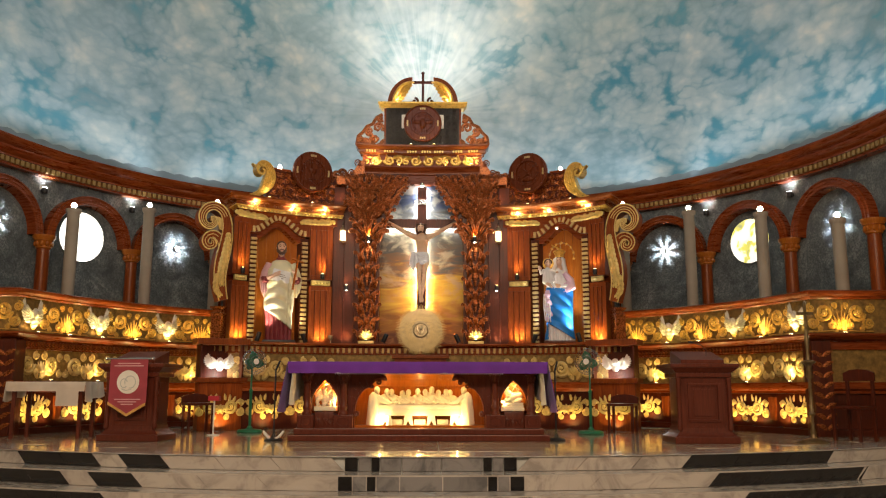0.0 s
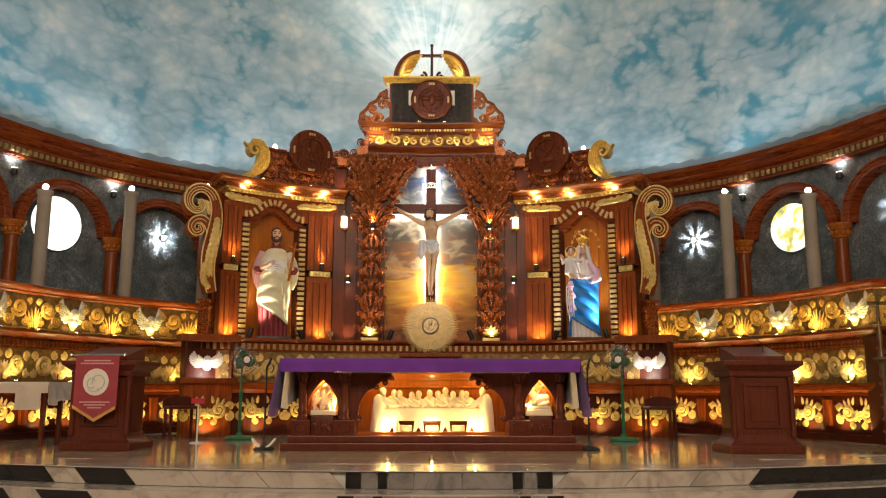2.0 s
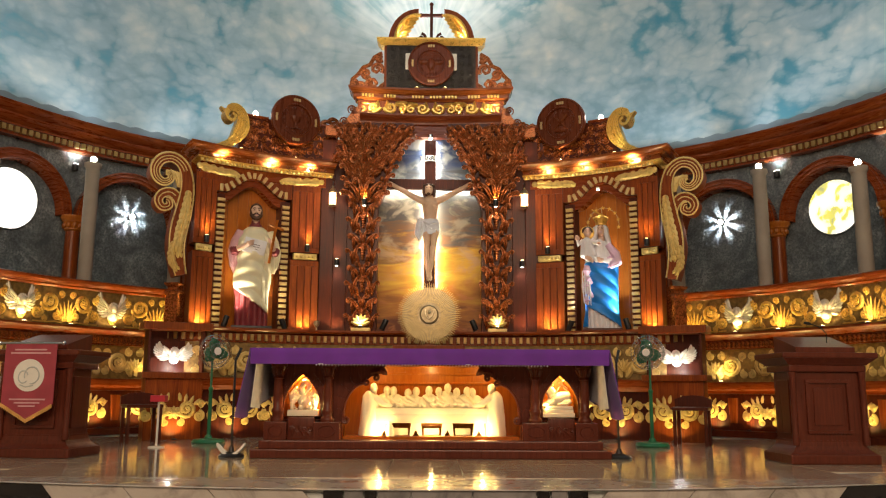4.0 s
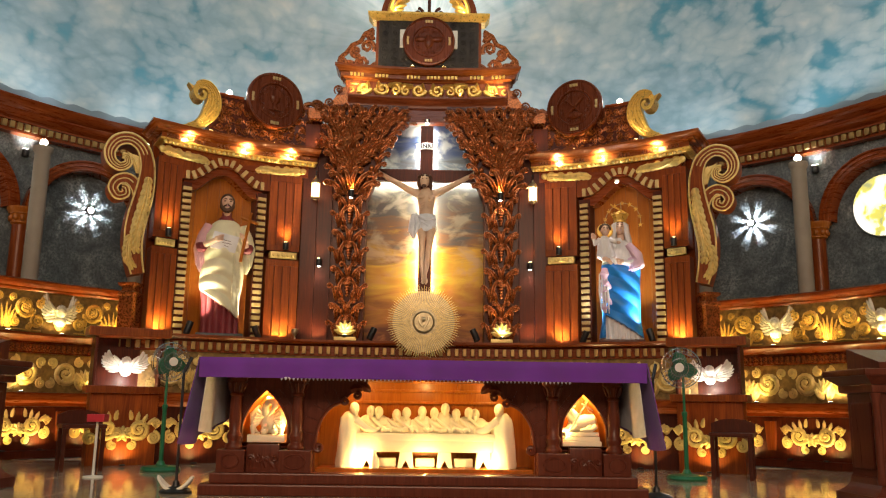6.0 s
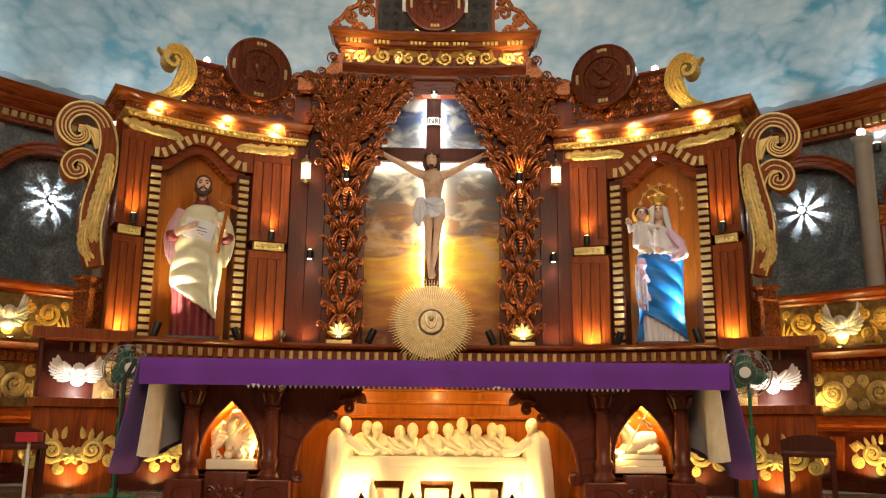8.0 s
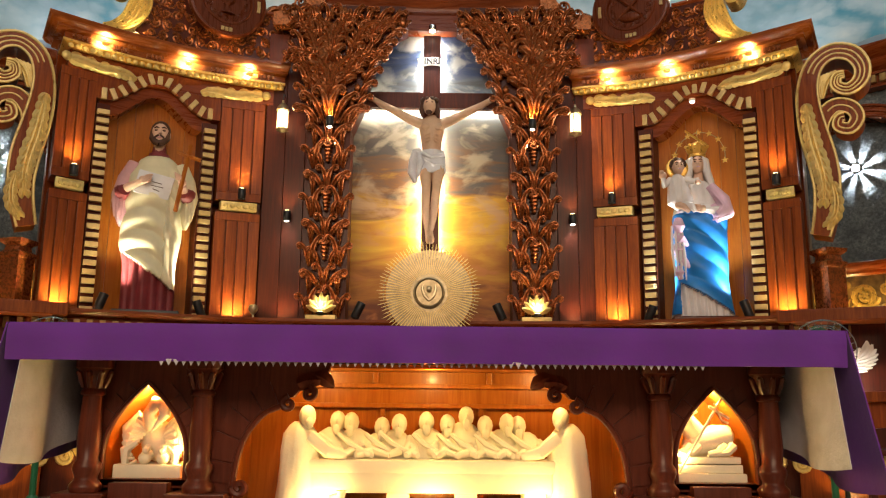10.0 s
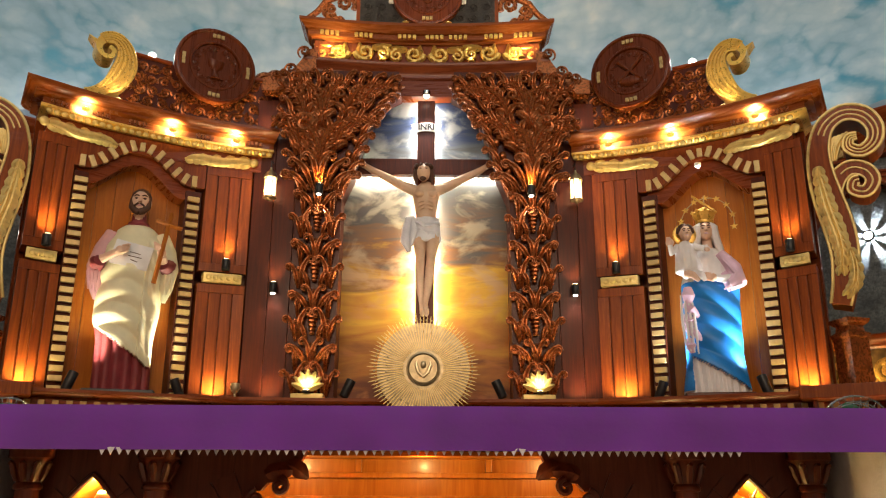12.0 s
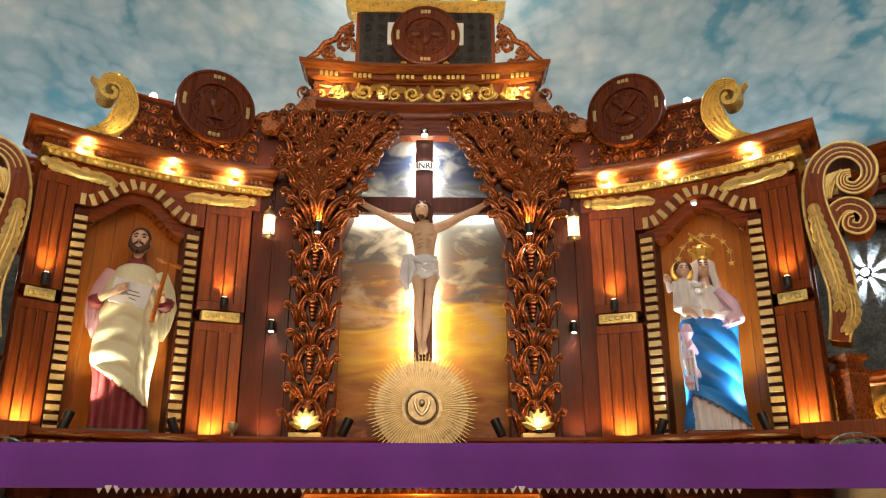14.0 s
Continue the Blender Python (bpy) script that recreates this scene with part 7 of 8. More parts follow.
for v in [v for v in b.verts if abs(v.co.x) < 0.2 and abs(v.co.y) < 0.2]:
    v.co = Vector((x0 + 0.012 - v.co.z, AY + 0.21 + v.co.y, 0.565 - 0.35 * v.co.z * 0.5 + v.co.x))
tube(b, [(x0 - 0.05, AY + 0.20, 0.60), (x0 - 0.085, AY + 0.185, 0.65), (x0 - 0.10, AY + 0.175, 0.685)], [0.055, 0.044, 0.036], 12)
tube(b, [(x0 - 0.075, AY + 0.175, 0.70), (x0 - 0.11, AY + 0.16, 0.685), (x0 - 0.145, AY + 0.15, 0.655)], [0.032, 0.034, 0.018], 10)
for d in (-1, 1):
    ball(b, (x0 - 0.075, AY + 0.17 + d * 0.035, 0.695), (0.026, 0.012, 0.012), 8)
for xx in (-0.09, -0.05, 0.07, 0.11):
    tube(b, [(x0 + xx, AY + 0.16, 0.54), (x0 + xx - 0.035, AY + 0.13, 0.515), (x0 + xx - 0.085, AY + 0.125, 0.507)], [0.024, 0.018, 0.012], 8)
tube(b, [(x0 - 0.155, AY + 0.105, 0.43), (x0 + 0.055, AY + 0.115, 0.755)], 0.006, 6)
tube(b, [(x0 - 0.005, AY + 0.112, 0.72), (x0 + 0.085, AY + 0.112, 0.665)], 0.007, 6)
tube(b, [(x0 + 0.02, AY + 0.112, 0.735), (x0 + 0.05, AY + 0.112, 0.66), (x0 + 0.08, AY + 0.112, 0.645)], 0.005, 6)
tagged(part("lamb_relief", b, STONEWHITE, smooth=True), "white carved lamb with a staff in a pointed niche", "relief")

# cloths: white lace under, purple over
def cloth(name, mat, x0, x1, y0, y1, z, front, side, seed, flare=0.0, thick=0.006):
    """A cloth laid over the slab, hanging down in front and at both ends; the ends flare out towards the front corner."""
    b = B()
    rng = random.Random(seed)
    nx, nd = 90, 5
    def wav(x, k):
        return 0.006 * math.sin(x * 9 + seed) + 0.004 * math.sin(x * 23 + 2 * seed + k)
    rows = [[(x0 + (x1 - x0) * i / nx, y1, z) for i in range(nx + 1)], [(x0 + (x1 - x0) * i / nx, y0, z) for i in range(nx + 1)]]
    for j in range(1, nd + 1):
        t = j / nd
        rows.append([(x0 + (x1 - x0) * i / nx, y0 - 0.010 - wav(x0 + (x1 - x0) * i / nx, 0) * t * 2, z - front * t) for i in range(nx + 1)])
    def skin(rows):
        vs = [[b.verts.new(p) for p in r] for r in rows]
        for a, c in zip(vs, vs[1:]):
            for i in range(len(a) - 1):
                b.faces.new((a[i], c[i], c[i + 1], a[i + 1]))
    skin(rows)
    for d, xe in ((-1, x0), (1, x1)):
        rows = []
        ny = 26
        for j in range(9):
            t = j / 8
            r = []
            for i in range(ny + 1):
                y = y0 - 0.010 + (y1 - y0 + 0.01) * i / ny
                u = i / ny
                drop = side * (1 - 0.30 * u * u) + 0.02 * math.sin(9 * u)
                r.append((xe + d * (0.004 + flare * t * (1 - 0.7 * u) + 0.018 * t * math.sin(u * 17 + seed)), y - 0.02 * t * math.cos(u * 15), z - drop * t))
            rows.append(r)
        skin(rows)
    bmesh.ops.remove_doubles(b, verts=b.verts, dist=0.0008)
    bmesh.ops.recalc_face_normals(b, faces=b.faces)
    bmesh.ops.solidify(b, geom=list(b.faces), thickness=thick)
    return b


lace = thing("altar_linen", "white lace-edged altar linen hanging below the purple cloth", "tablecloth", at=(AX, 11.0, 1.005))
part("linen", cloth("linen", LACE, AX - 1.615, AX + 1.585, AFRONT - 0.075, 11.62, 1.011, 0.136, 0.53, 2, 0.03, 0.004), LACE, lace, smooth=True)
b = B()
n = 74
for k in range(n):      # pointed lace edge
    x = AX - 1.09 + 2.18 * (k + 0.5) / n
    prism(b, [(x - 0.0145, 0.884), (x + 0.0145, 0.884), (x + 0.006, 0.868), (x, 0.856), (x - 0.006, 0.868)], AFRONT - 0.092, AFRONT - 0.088)
edge = part("lace_edge", b, LACE, lace, "row of small white lace points")
pall = thing("altar_cloth", "smooth deep purple altar cloth covering the table top", "tablecloth", at=(AX, 11.0, 1.01))
part("cloth", cloth("cloth", PURPLE, AX - 1.685, AX + 1.655, AFRONT - 0.10, 11.66, 1.021, 0.148, 0.63, 1, 0.10), PURPLE, pall, smooth=True)

# ---- statues ----
def lerp(stops):
    def f(t):
        for (t0, v0), (t1, v1) in zip(stops, stops[1:]):
            if t <= t1:
                q = (t - t0) / (t1 - t0)
                q = q * q * (3 - 2 * q)
                return v0 + (v1 - v0) * q
        return stops[-1][1]
    return f


def figure(b, z0, z1, left, right, depth, fold, mat, rows=120, n=132, back=0.85):
    """A draped carved body: its breadth to either side and its depth follow the height; fold(x, z) pushes the front out, mat(x, z) gives the paint."""
    grid = []
    for j in range(rows + 1):
        z = z0 + (z1 - z0) * j / rows
        l, r, d = left(z), right(z), depth(z)
        ring_ = []
        for k in range(n):
            a = 2 * math.pi * k / n
            c, s = math.cos(a), math.sin(a)
            x = (r if c > 0 else l) * math.copysign(abs(c) ** 0.9, c)
            y = d * s * (back if s > 0 else 1.0)
            if s < 0.25:
                y -= fold(x, z) * min(1.0, (0.25 - s) * 1.6)
            ring_.append(b.verts.new((x, y, z)))
        grid.append(ring_)
    for r0, r1 in zip(grid, grid[1:]):
        for k in range(n):
            q = (r0[k], r0[(k + 1) % n], r1[(k + 1) % n], r1[k])
            b.faces.new(q).material_index = mat(sum(v.co.x for v in q) / 4, sum(v.co.z for v in q) / 4)
    b.faces.new(grid[0][::-1])
    b.faces.new(grid[-1])


def ridge(v):
    """A sharp-crested, round-bottomed fold."""
    return 1 - abs(2 * (v % 1.0) - 1) ** 1.6


def hand_shape(b, x, y, z, dx, dz, mat):
    """A closed hand: palm and four fingers."""
    ball(b, (x, y, z), (0.036, 0.028, 0.036), 10, mat)
    for k in range(4):
        px, pz = x - 0.018 * dz + 0.012 * (k - 1.5) * abs(dz), z + 0.018 * dx * (k - 1.5)
        tube(b, [(px + dx * 0.015, y - 0.012, pz + dz * 0.015), (px + dx * 0.05, y - 0.026, pz + dz * 0.05), (px + dx * 0.07, y - 0.016, pz + dz * 0.07)], [0.011, 0.010, 0.007], 6, mat)


def face_of(b, x, y, z, k, skin, hair, beard, turn=0.0):
    """A small carved head at (x, y, z), scaled by k: skull, brow, nose, lips, eyes, and hair on its crown."""
    ball(b, (x, y, z), (0.070 * k, 0.080 * k, 0.098 * k), 18, skin)
    ball(b, (x + turn, y - 0.030 * k, z - 0.045 * k), (0.052 * k, 0.055 * k, 0.058 * k), 14, skin)
    tube(b, [(x + turn, y - 0.078 * k, z + 0.030 * k), (x + turn, y - 0.094 * k, z - 0.004 * k), (x + turn, y - 0.096 * k, z - 0.016 * k)], [0.008 * k, 0.011 * k, 0.014 * k], 8, skin)
    for d in (-1, 1):
        ball(b, (x + turn + d * 0.028 * k, y - 0.070 * k, z + 0.016 * k), (0.014 * k, 0.009 * k, 0.007 * k), 8, hair)
        tube(b, [(x + turn + d * 0.010 * k, y - 0.080 * k, z + 0.036 * k), (x + turn + d * 0.030 * k, y - 0.076 * k, z + 0.042 * k), (x + turn + d * 0.048 * k, y - 0.062 * k, z + 0.034 * k)], [0.004 * k, 0.006 * k, 0.003 * k], 6, hair)
        ball(b, (x + d * 0.068 * k, y + 0.005 * k, z), (0.012 * k, 0.02 * k, 0.028 * k), 8, skin)
    tube(b, [(x + turn - 0.02 * k, y - 0.080 * k, z - 0.044 * k), (x + turn, y - 0.088 * k, z - 0.042 * k), (x + turn + 0.02 * k, y - 0.080 * k, z - 0.044 * k)], [0.004 * k, 0.008 * k, 0.004 * k], 6, 4)
    ball(b, (x, y + 0.022 * k, z + 0.030 * k), (0.078 * k, 0.080 * k, 0.090 * k), 16, hair)
    if beard:
        for d in (-1, 1):
            tube(b, [(x + d * 0.064 * k, y - 0.022 * k, z + 0.02 * k), (x + d * 0.058 * k, y - 0.045 * k, z - 0.045 * k), (x + d * 0.025 * k, y - 0.078 * k, z - 0.085 * k), (x, y - 0.08 * k, z - 0.094 * k)], [0.012 * k, 0.022 * k, 0.026 * k, 0.026 * k], 10, hair)
            tube(b, [(x + d * 0.006 * k, y - 0.092 * k, z - 0.028 * k), (x + d * 0.035 * k, y - 0.078 * k, z - 0.045 * k)], [0.008 * k, 0.008 * k], 6, hair)


# bearded saint: maroon robe, cream mantle swept across it, a white book, a small wooden cross
b = B()
box(b, -0.25, 0.25, -0.19, 0.19, 0.0, 0.055, 0.01, 5)


def hem_line(x):
    return 0.385 - 0.72 * (x + 0.03) if x < 0.09 else 0.30 - 0.9 * (x - 0.09) if x < 0.17 else 0.228


def saint_fold(x, z):
    if z < hem_line(x):
        return 0.030 * ridge(x / 0.075 + 0.15 * z) - 0.02
    swag = z + 1.15 * (x + 0.02) ** 2 * 3.0 + 0.42 * x
    fade = min(1.0, max(0.0, (1.24 - z) / 0.12))
    fall = ridge(x / 0.085 + 0.5 * z) if x > 0.10 else 0.0
    return fade * (0.034 * ridge(swag / 0.18 + 0.22 * math.sin(9 * x + 3 * z)) + 0.020 * fall) + 0.022


def saint_paint(x, z):
    return 1 if z < hem_line(x) or z > 1.335 else 0


figure(b, 0.055, 1.375, lerp([(0.05, 0.215), (0.40, 0.215), (0.62, 0.255), (0.95, 0.235), (1.15, 0.215), (1.28, 0.155), (1.375, 0.06)]), lerp([(0.05, 0.20), (0.40, 0.195), (0.70, 0.225), (0.95, 0.235), (1.15, 0.215), (1.28, 0.155), (1.375, 0.06)]),
       lerp([(0.05, 0.14), (0.6, 0.155), (1.1, 0.15), (1.28, 0.11), (1.375, 0.055)]), saint_fold, saint_paint)
for d in (-1, 1):           # wide hanging sleeves with dark cuffs
    tube(b, [(d * 0.165, 0.0, 1.27), (d * 0.23, -0.02, 1.13), (d * 0.26, -0.06, 0.99), (d * 0.252, -0.08, 0.84), (d * 0.245, -0.07, 0.73)], [0.075, 0.078, 0.076, 0.056, 0.016], 16, 4 if d < 0 else 0, 0.8)
    tube(b, [(d * 0.262, -0.06, 1.02), (d * 0.245, -0.13, 0.995), (d * 0.225, -0.175, 1.01)], [0.062, 0.060, 0.048], 12, 1)
    for k in range(3):
        tube(b, [(d * (0.225 + 0.035 * k), -0.09, 1.08 - 0.03 * k), (d * (0.25 + 0.028 * k), -0.125, 0.93), (d * (0.245 + 0.025 * k), -0.11, 0.78 + 0.01 * k)], [0.010, 0.018, 0.006], 7, 4 if d < 0 else 0)
tube(b, [(-0.215, -0.18, 1.02), (-0.15, -0.215, 1.05), (-0.10, -0.225, 1.075)], [0.036, 0.030, 0.028], 8, 2)
hand_shape(b, -0.085, -0.232, 1.085, 1.0, 0.25, 2)
tube(b, [(0.225, -0.18, 1.02), (0.215, -0.215, 1.06)], [0.036, 0.032], 8, 2)
hand_shape(b, 0.212, -0.232, 1.085, -0.3, 1.0, 2)
bk = len(b.verts)
box(b, -0.145, 0.135, -0.205, -0.170, 0.965, 1.155, 0.006, 7)
b.verts.ensure_lookup_table()
bmesh.ops.rotate(b, verts=b.verts[bk:], cent=(0, -0.19, 1.06), matrix=Matrix.Rotation(radians(12), 3, "Y"))
for za, xa, xb in ((1.085, -0.02, 0.06), (1.055, -0.03, 0.07), (1.025, -0.01, 0.04)):
    tube(b, [(xa, -0.207, za), (xb, -0.207, za - 0.018)], 0.003, 4, 3)
tube(b, [(0.175, -0.245, 0.84), (0.215, -0.255, 1.10), (0.262, -0.262, 1.40)], 0.017, 4, 6)
tube(b, [(0.155, -0.26, 1.335), (0.345, -0.26, 1.275)], 0.017, 4, 6)
lathe(b, [(0.085, 1.335), (0.080, 1.365), (0.058, 1.38), (0.05, 1.44)], (0, -0.01, 0), 16, 1)
lathe(b, [(0.048, 1.375), (0.046, 1.45)], (0, -0.02, 0), 12, 2)
face_of(b, 0, -0.028, 1.535, 1.05, 2, 3, True, 0.004)
saint = tagged(part("saint_statue", b, [CREAMROBE, MAROON, SKIN, HAIR, PINKROBE, BLACK, NARRA, BOOKWHITE], smooth=True), "painted bearded saint statue in cream mantle holding a book and cross", "statue")
p = WING[-1] @ Vector((1.04, 0.08, SHELF + 0.002))
saint.matrix_basis = Matrix.Translation(p) @ Matrix.Rotation(radians(14), 4, "Z") @ Matrix.Scale(1.135, 4)

# mother with a child: white gown, blue mantle, lilac shawl, gold crown
b = B()
box(b, -0.27, 0.27, -0.20, 0.20, 0.0, 0.06, 0.01, 6)


def mantle_line(x):
    return 0.24 - 0.62 * x if x > -0.19 else 0.08


def mother_fold(x, z):
    if z > 1.06:
        return 0.010 * ridge(x / 0.07 + z)
    if z < mantle_line(x):
        return 0.034 * ridge(x / 0.058 + 0.7 * z) - 0.016
    sweep_ = z + 0.85 * x + 1.6 * (x - 0.05) ** 2
    return 0.036 * ridge(sweep_ / 0.21 + 0.25 * math.sin(6 * x + 2)) * min(1.0, (1.08 - z) / 0.1) + 0.026


def mother_paint(x, z):
    if z > 1.0 + 0.1 * x:
        return 4 if x > 0.09 and z < 1.10 + 0.1 * x and z < 1.04 + 0.9 * (x - 0.09) else 0
    return 0 if z < mantle_line(x) else 1


figure(b, 0.06, 1.33, lerp([(0.06, 0.265), (0.35, 0.225), (0.7, 0.235), (0.95, 0.225), (1.15, 0.185), (1.33, 0.06)]), lerp([(0.06, 0.27), (0.35, 0.235), (0.7, 0.24), (0.95, 0.25), (1.12, 0.225), (1.25, 0.14), (1.33, 0.06)]),
       lerp([(0.06, 0.17), (0.35, 0.15), (1.0, 0.155), (1.2, 0.12), (1.33, 0.06)]), mother_fold, mother_paint)
tube(b, [(0.10, -0.10, 1.24), (0.205, -0.10, 1.10), (0.215, -0.145, 0.985), (0.12, -0.195, 0.93)], [0.045, 0.070, 0.082, 0.055], 14, 4)
for k in range(4):          # shawl folds over the arm
    tube(b, [(0.11 + 0.03 * k, -0.165, 1.17 - 0.04 * k), (0.20 + 0.012 * k, -0.205, 1.03 - 0.03 * k), (0.15 - 0.02 * k, -0.235, 0.93 - 0.012 * k)], [0.008, 0.016, 0.008], 7, 4)
# the end of the shawl falls in a zigzag below the child
for xa, za, xb, zb, w in ((-0.19, 0.93, -0.20, 0.78, 0.055), (-0.235, 0.79, -0.12, 0.68, 0.040), (-0.215, 0.70, -0.195, 0.58, 0.050), (-0.235, 0.60, -0.11, 0.49, 0.042), (-0.21, 0.50, -0.20, 0.38, 0.040)):
    tube(b, [(xa, -0.17, za), ((xa + xb) / 2, -0.205, (za + zb) / 2), (xb, -0.18, zb)], [w * 0.6, w, w * 0.45], 10, 4, 0.5)
for k in range(4):
    tube(b, [(-0.255 + 0.030 * k, -0.19, 0.86 - 0.02 * k), (-0.26 + 0.034 * k, -0.215, 0.64 - 0.02 * k), (-0.24 + 0.03 * k, -0.20, 0.40 - 0.01 * k)], [0.008, 0.014, 0.006], 7, 0)
tube(b, [(0.20, -0.14, 1.0), (0.09, -0.215, 0.985), (0.03, -0.235, 0.99)], [0.050, 0.034, 0.024], 8, 0)
hand_shape(b, 0.01, -0.238, 0.995, -1.0, 0.1, 2)
lathe(b, [(0.055, 1.28), (0.045, 1.34), (0.043, 1.40)], (0.02, -0.02, 0), 12, 2)
face_of(b, 0.015, -0.045, 1.455, 0.86, 2, 3, False, -0.006)
# veil, open in front of the face
for j in range(7):
    a0, a1 = radians(-32 + 37.0 * j), radians(-32 + 37.0 * (j + 1))
    for aa, wd in ((a0, 0.034), ((a0 + a1) / 2, 0.034)):
        sx, sy = math.cos(aa), math.sin(aa)
        tube(b, [(0.015 + 0.03 * sx, -0.015 + 0.03 * sy, 1.535), (0.015 + 0.075 * sx, -0.02 + 0.075 * sy, 1.49), (0.015 + 0.085 * sx, -0.015 + 0.085 * sy, 1.40), (0.015 + 0.115 * sx, -0.01 + 0.11 * sy, 1.29), (0.015 + 0.14 * sx, -0.01 + 0.11 * sy, 1.20)], [0.02, wd, wd, wd * 0.9, 0.01], 8, 0)
lathe(b, [(0.072, 1.53), (0.080, 1.535), (0.080, 1.555), (0.072, 1.56), (0.095, 1.615), (0.098, 1.63), (0.060, 1.66), (0.02, 1.685)], (0.02, 0.0, 0), 24, 5, (1, 1), lambda a, z: 0.10 * math.sin(8 * a) if z > 1.58 else 0.0)
for k in range(8):
    a = 2 * math.pi * k / 8
    ball(b, (0.02 + 0.098 * math.cos(a), 0.098 * math.sin(a), 1.64), 0.016, 6, 5)
# child on the arm, with a small disc behind its head
before = len(b.verts)
figure(b, 0.94, 1.255, lerp([(0.94, 0.03), (0.99, 0.095), (1.2, 0.085), (1.255, 0.035)]), lerp([(0.94, 0.04), (1.0, 0.13), (1.2, 0.085), (1.255, 0.035)]), lerp([(0.94, 0.03), (1.0, 0.085), (1.2, 0.075), (1.255, 0.035)]), lambda x, z: 0.014 * ridge(x / 0.05 + 2.0 * z), lambda x, z: 0, 20, 40)
kid = len(b.verts) - 21 * 40
b.verts.ensure_lookup_table()
for v in b.verts[kid:]:
    v.co.x -= 0.185
    v.co.y -= 0.165
face_of(b, -0.175, -0.185, 1.325, 0.72, 2, 3, False, 0.004)
for k in range(9):
    a = math.pi * (k / 8)
    ball(b, (-0.175 + 0.058 * math.cos(a), -0.175, 1.345 + 0.052 * math.sin(a)), 0.022, 6, 3)
ball(b, (-0.175, -0.115, 1.335), (0.098, 0.008, 0.098), 24, 5)
tube(b, [(-0.245, -0.18, 1.205), (-0.305, -0.22, 1.15), (-0.315, -0.235, 1.215)], [0.036, 0.030, 0.022], 10, 0)
hand_shape(b, -0.316, -0.235, 1.235, 0.0, 0.6, 2)
tube(b, [(-0.12, -0.21, 1.20), (-0.04, -0.245, 1.165)], [0.034, 0.024], 10, 0)
ball(b, (-0.02, -0.25, 1.16), (0.026, 0.02, 0.02), 8, 2)
for d in (0, 1):
    tube(b, [(-0.20 + 0.07 * d, -0.22, 0.965), (-0.15 + 0.07 * d, -0.265, 0.94), (-0.105 + 0.05 * d, -0.262, 0.89)], [0.036, 0.030, 0.018], 10, 0 if d else 2)
b.verts.ensure_lookup_table()
for v in b.verts[before:]:
    v.co.z += 0.075
mother = tagged(part("mother_and_child_statue", b, [WHITEROBE, BLUEROBE, SKIN, HAIR, LILAC, GOLD, DARKWOOD], smooth=True), "painted crowned mother statue in blue mantle holding a child", "statue")
p = WING[1] @ Vector((1.05, 0.08, SHELF + 0.002))
mother.matrix_basis = Matrix.Translation(p) @ Matrix.Rotation(radians(-10), 4, "Z") @ Matrix.Scale(1.04, 4)
stars = thing("star_halo", "ring of small gold stars on a wire behind the statue's crown", "halo", at=WING[1] @ Vector((1.07, 0.20, 3.1)))
for k in range(9):
    a = math.pi * (-0.06 + 1.12 * k / 8)
    b = B()
    prism(b, [((0.034 if i % 2 == 0 else 0.014) * math.sin(math.pi * i / 5), (0.034 if i % 2 == 0 else 0.014) * math.cos(math.pi * i / 5)) for i in range(10)], -0.004, 0.004)
    part("star", b, GOLD, stars, m=WING[1] @ Matrix.Translation((1.07 + 0.24 * math.cos(a), 0.20, 3.10 + 0.26 * math.sin(a))))
b = B()
tube(b, [WING[1] @ Vector((1.07 + 0.24 * math.cos(a), 0.205, 3.10 + 0.26 * math.sin(a))) for a in [math.pi * (-0.06 + 1.12 * k / 20) for k in range(21)]] , 0.004, 4)
tube(b, [WING[1] @ Vector((1.07, 0.13, 3.36)), WING[1] @ Vector((1.07, 0.2, 3.1)), WING[1] @ Vector((1.07, 0.236, 2.9))], 0.004, 4)
part("wire", b, BRASS, stars)

# ---- sunburst disc on its stand, behind the altar ----
MY, MZ = 14.50, 1.71
sun = thing("sunburst_disc", "round gilt metal sunburst disc with fine rays behind the altar", "sunburst", at=(CX, MY, 1.3))
b = B()
lathe(b, [(0.385, 0.0), (0.385, 0.012), (0.20, 0.02), (0.14, 0.02), (0.14, 0.045), (0.125, 0.05), (0.115, 0.035), (0.005, 0.035)], n=64)
part("disc", b, DARKBRASS, sun, m=Matrix.Translation((CX, MY, MZ)) @ FLAT, smooth=True)
ray = B()
prism(ray, [(-0.0022, 0.15), (0.0022, 0.15), (0.0034, 0.385), (0.0, 0.41), (-0.0034, 0.385)], -0.030, -0.016)
first = None
for k in range(90):
    mm = Matrix.Translation((CX, MY, MZ)) @ Matrix.Rotation(2 * math.pi * k / 90, 4, "Y") @ Matrix.Diagonal((1, 1, 1.10 + 0.05 * (k % 4 == 0), 1))
    if first is None:
        first = part("ray", ray, PALEGOLD, sun)
        first.matrix_basis = mm
    else:
        repeat(first, mm, sun)
b = B()
for d in (-1, 1):
    tube(b, [(CX, MY - 0.05, MZ - 0.07), (CX + d * 0.04, MY - 0.05, MZ - 0.03), (CX + d * 0.06, MY - 0.05, MZ + 0.03), (CX + d * 0.05, MY - 0.05, MZ + 0.07)], [0.012, 0.014, 0.012, 0.006], 6)
ball(b, (CX, MY - 0.05, MZ + 0.03), (0.025, 0.015, 0.03), 10)
part("boss", b, BRASS, sun, smooth=True)
b = B()
ball(b, (0, 0, 0), 0.008, 6)
first = None
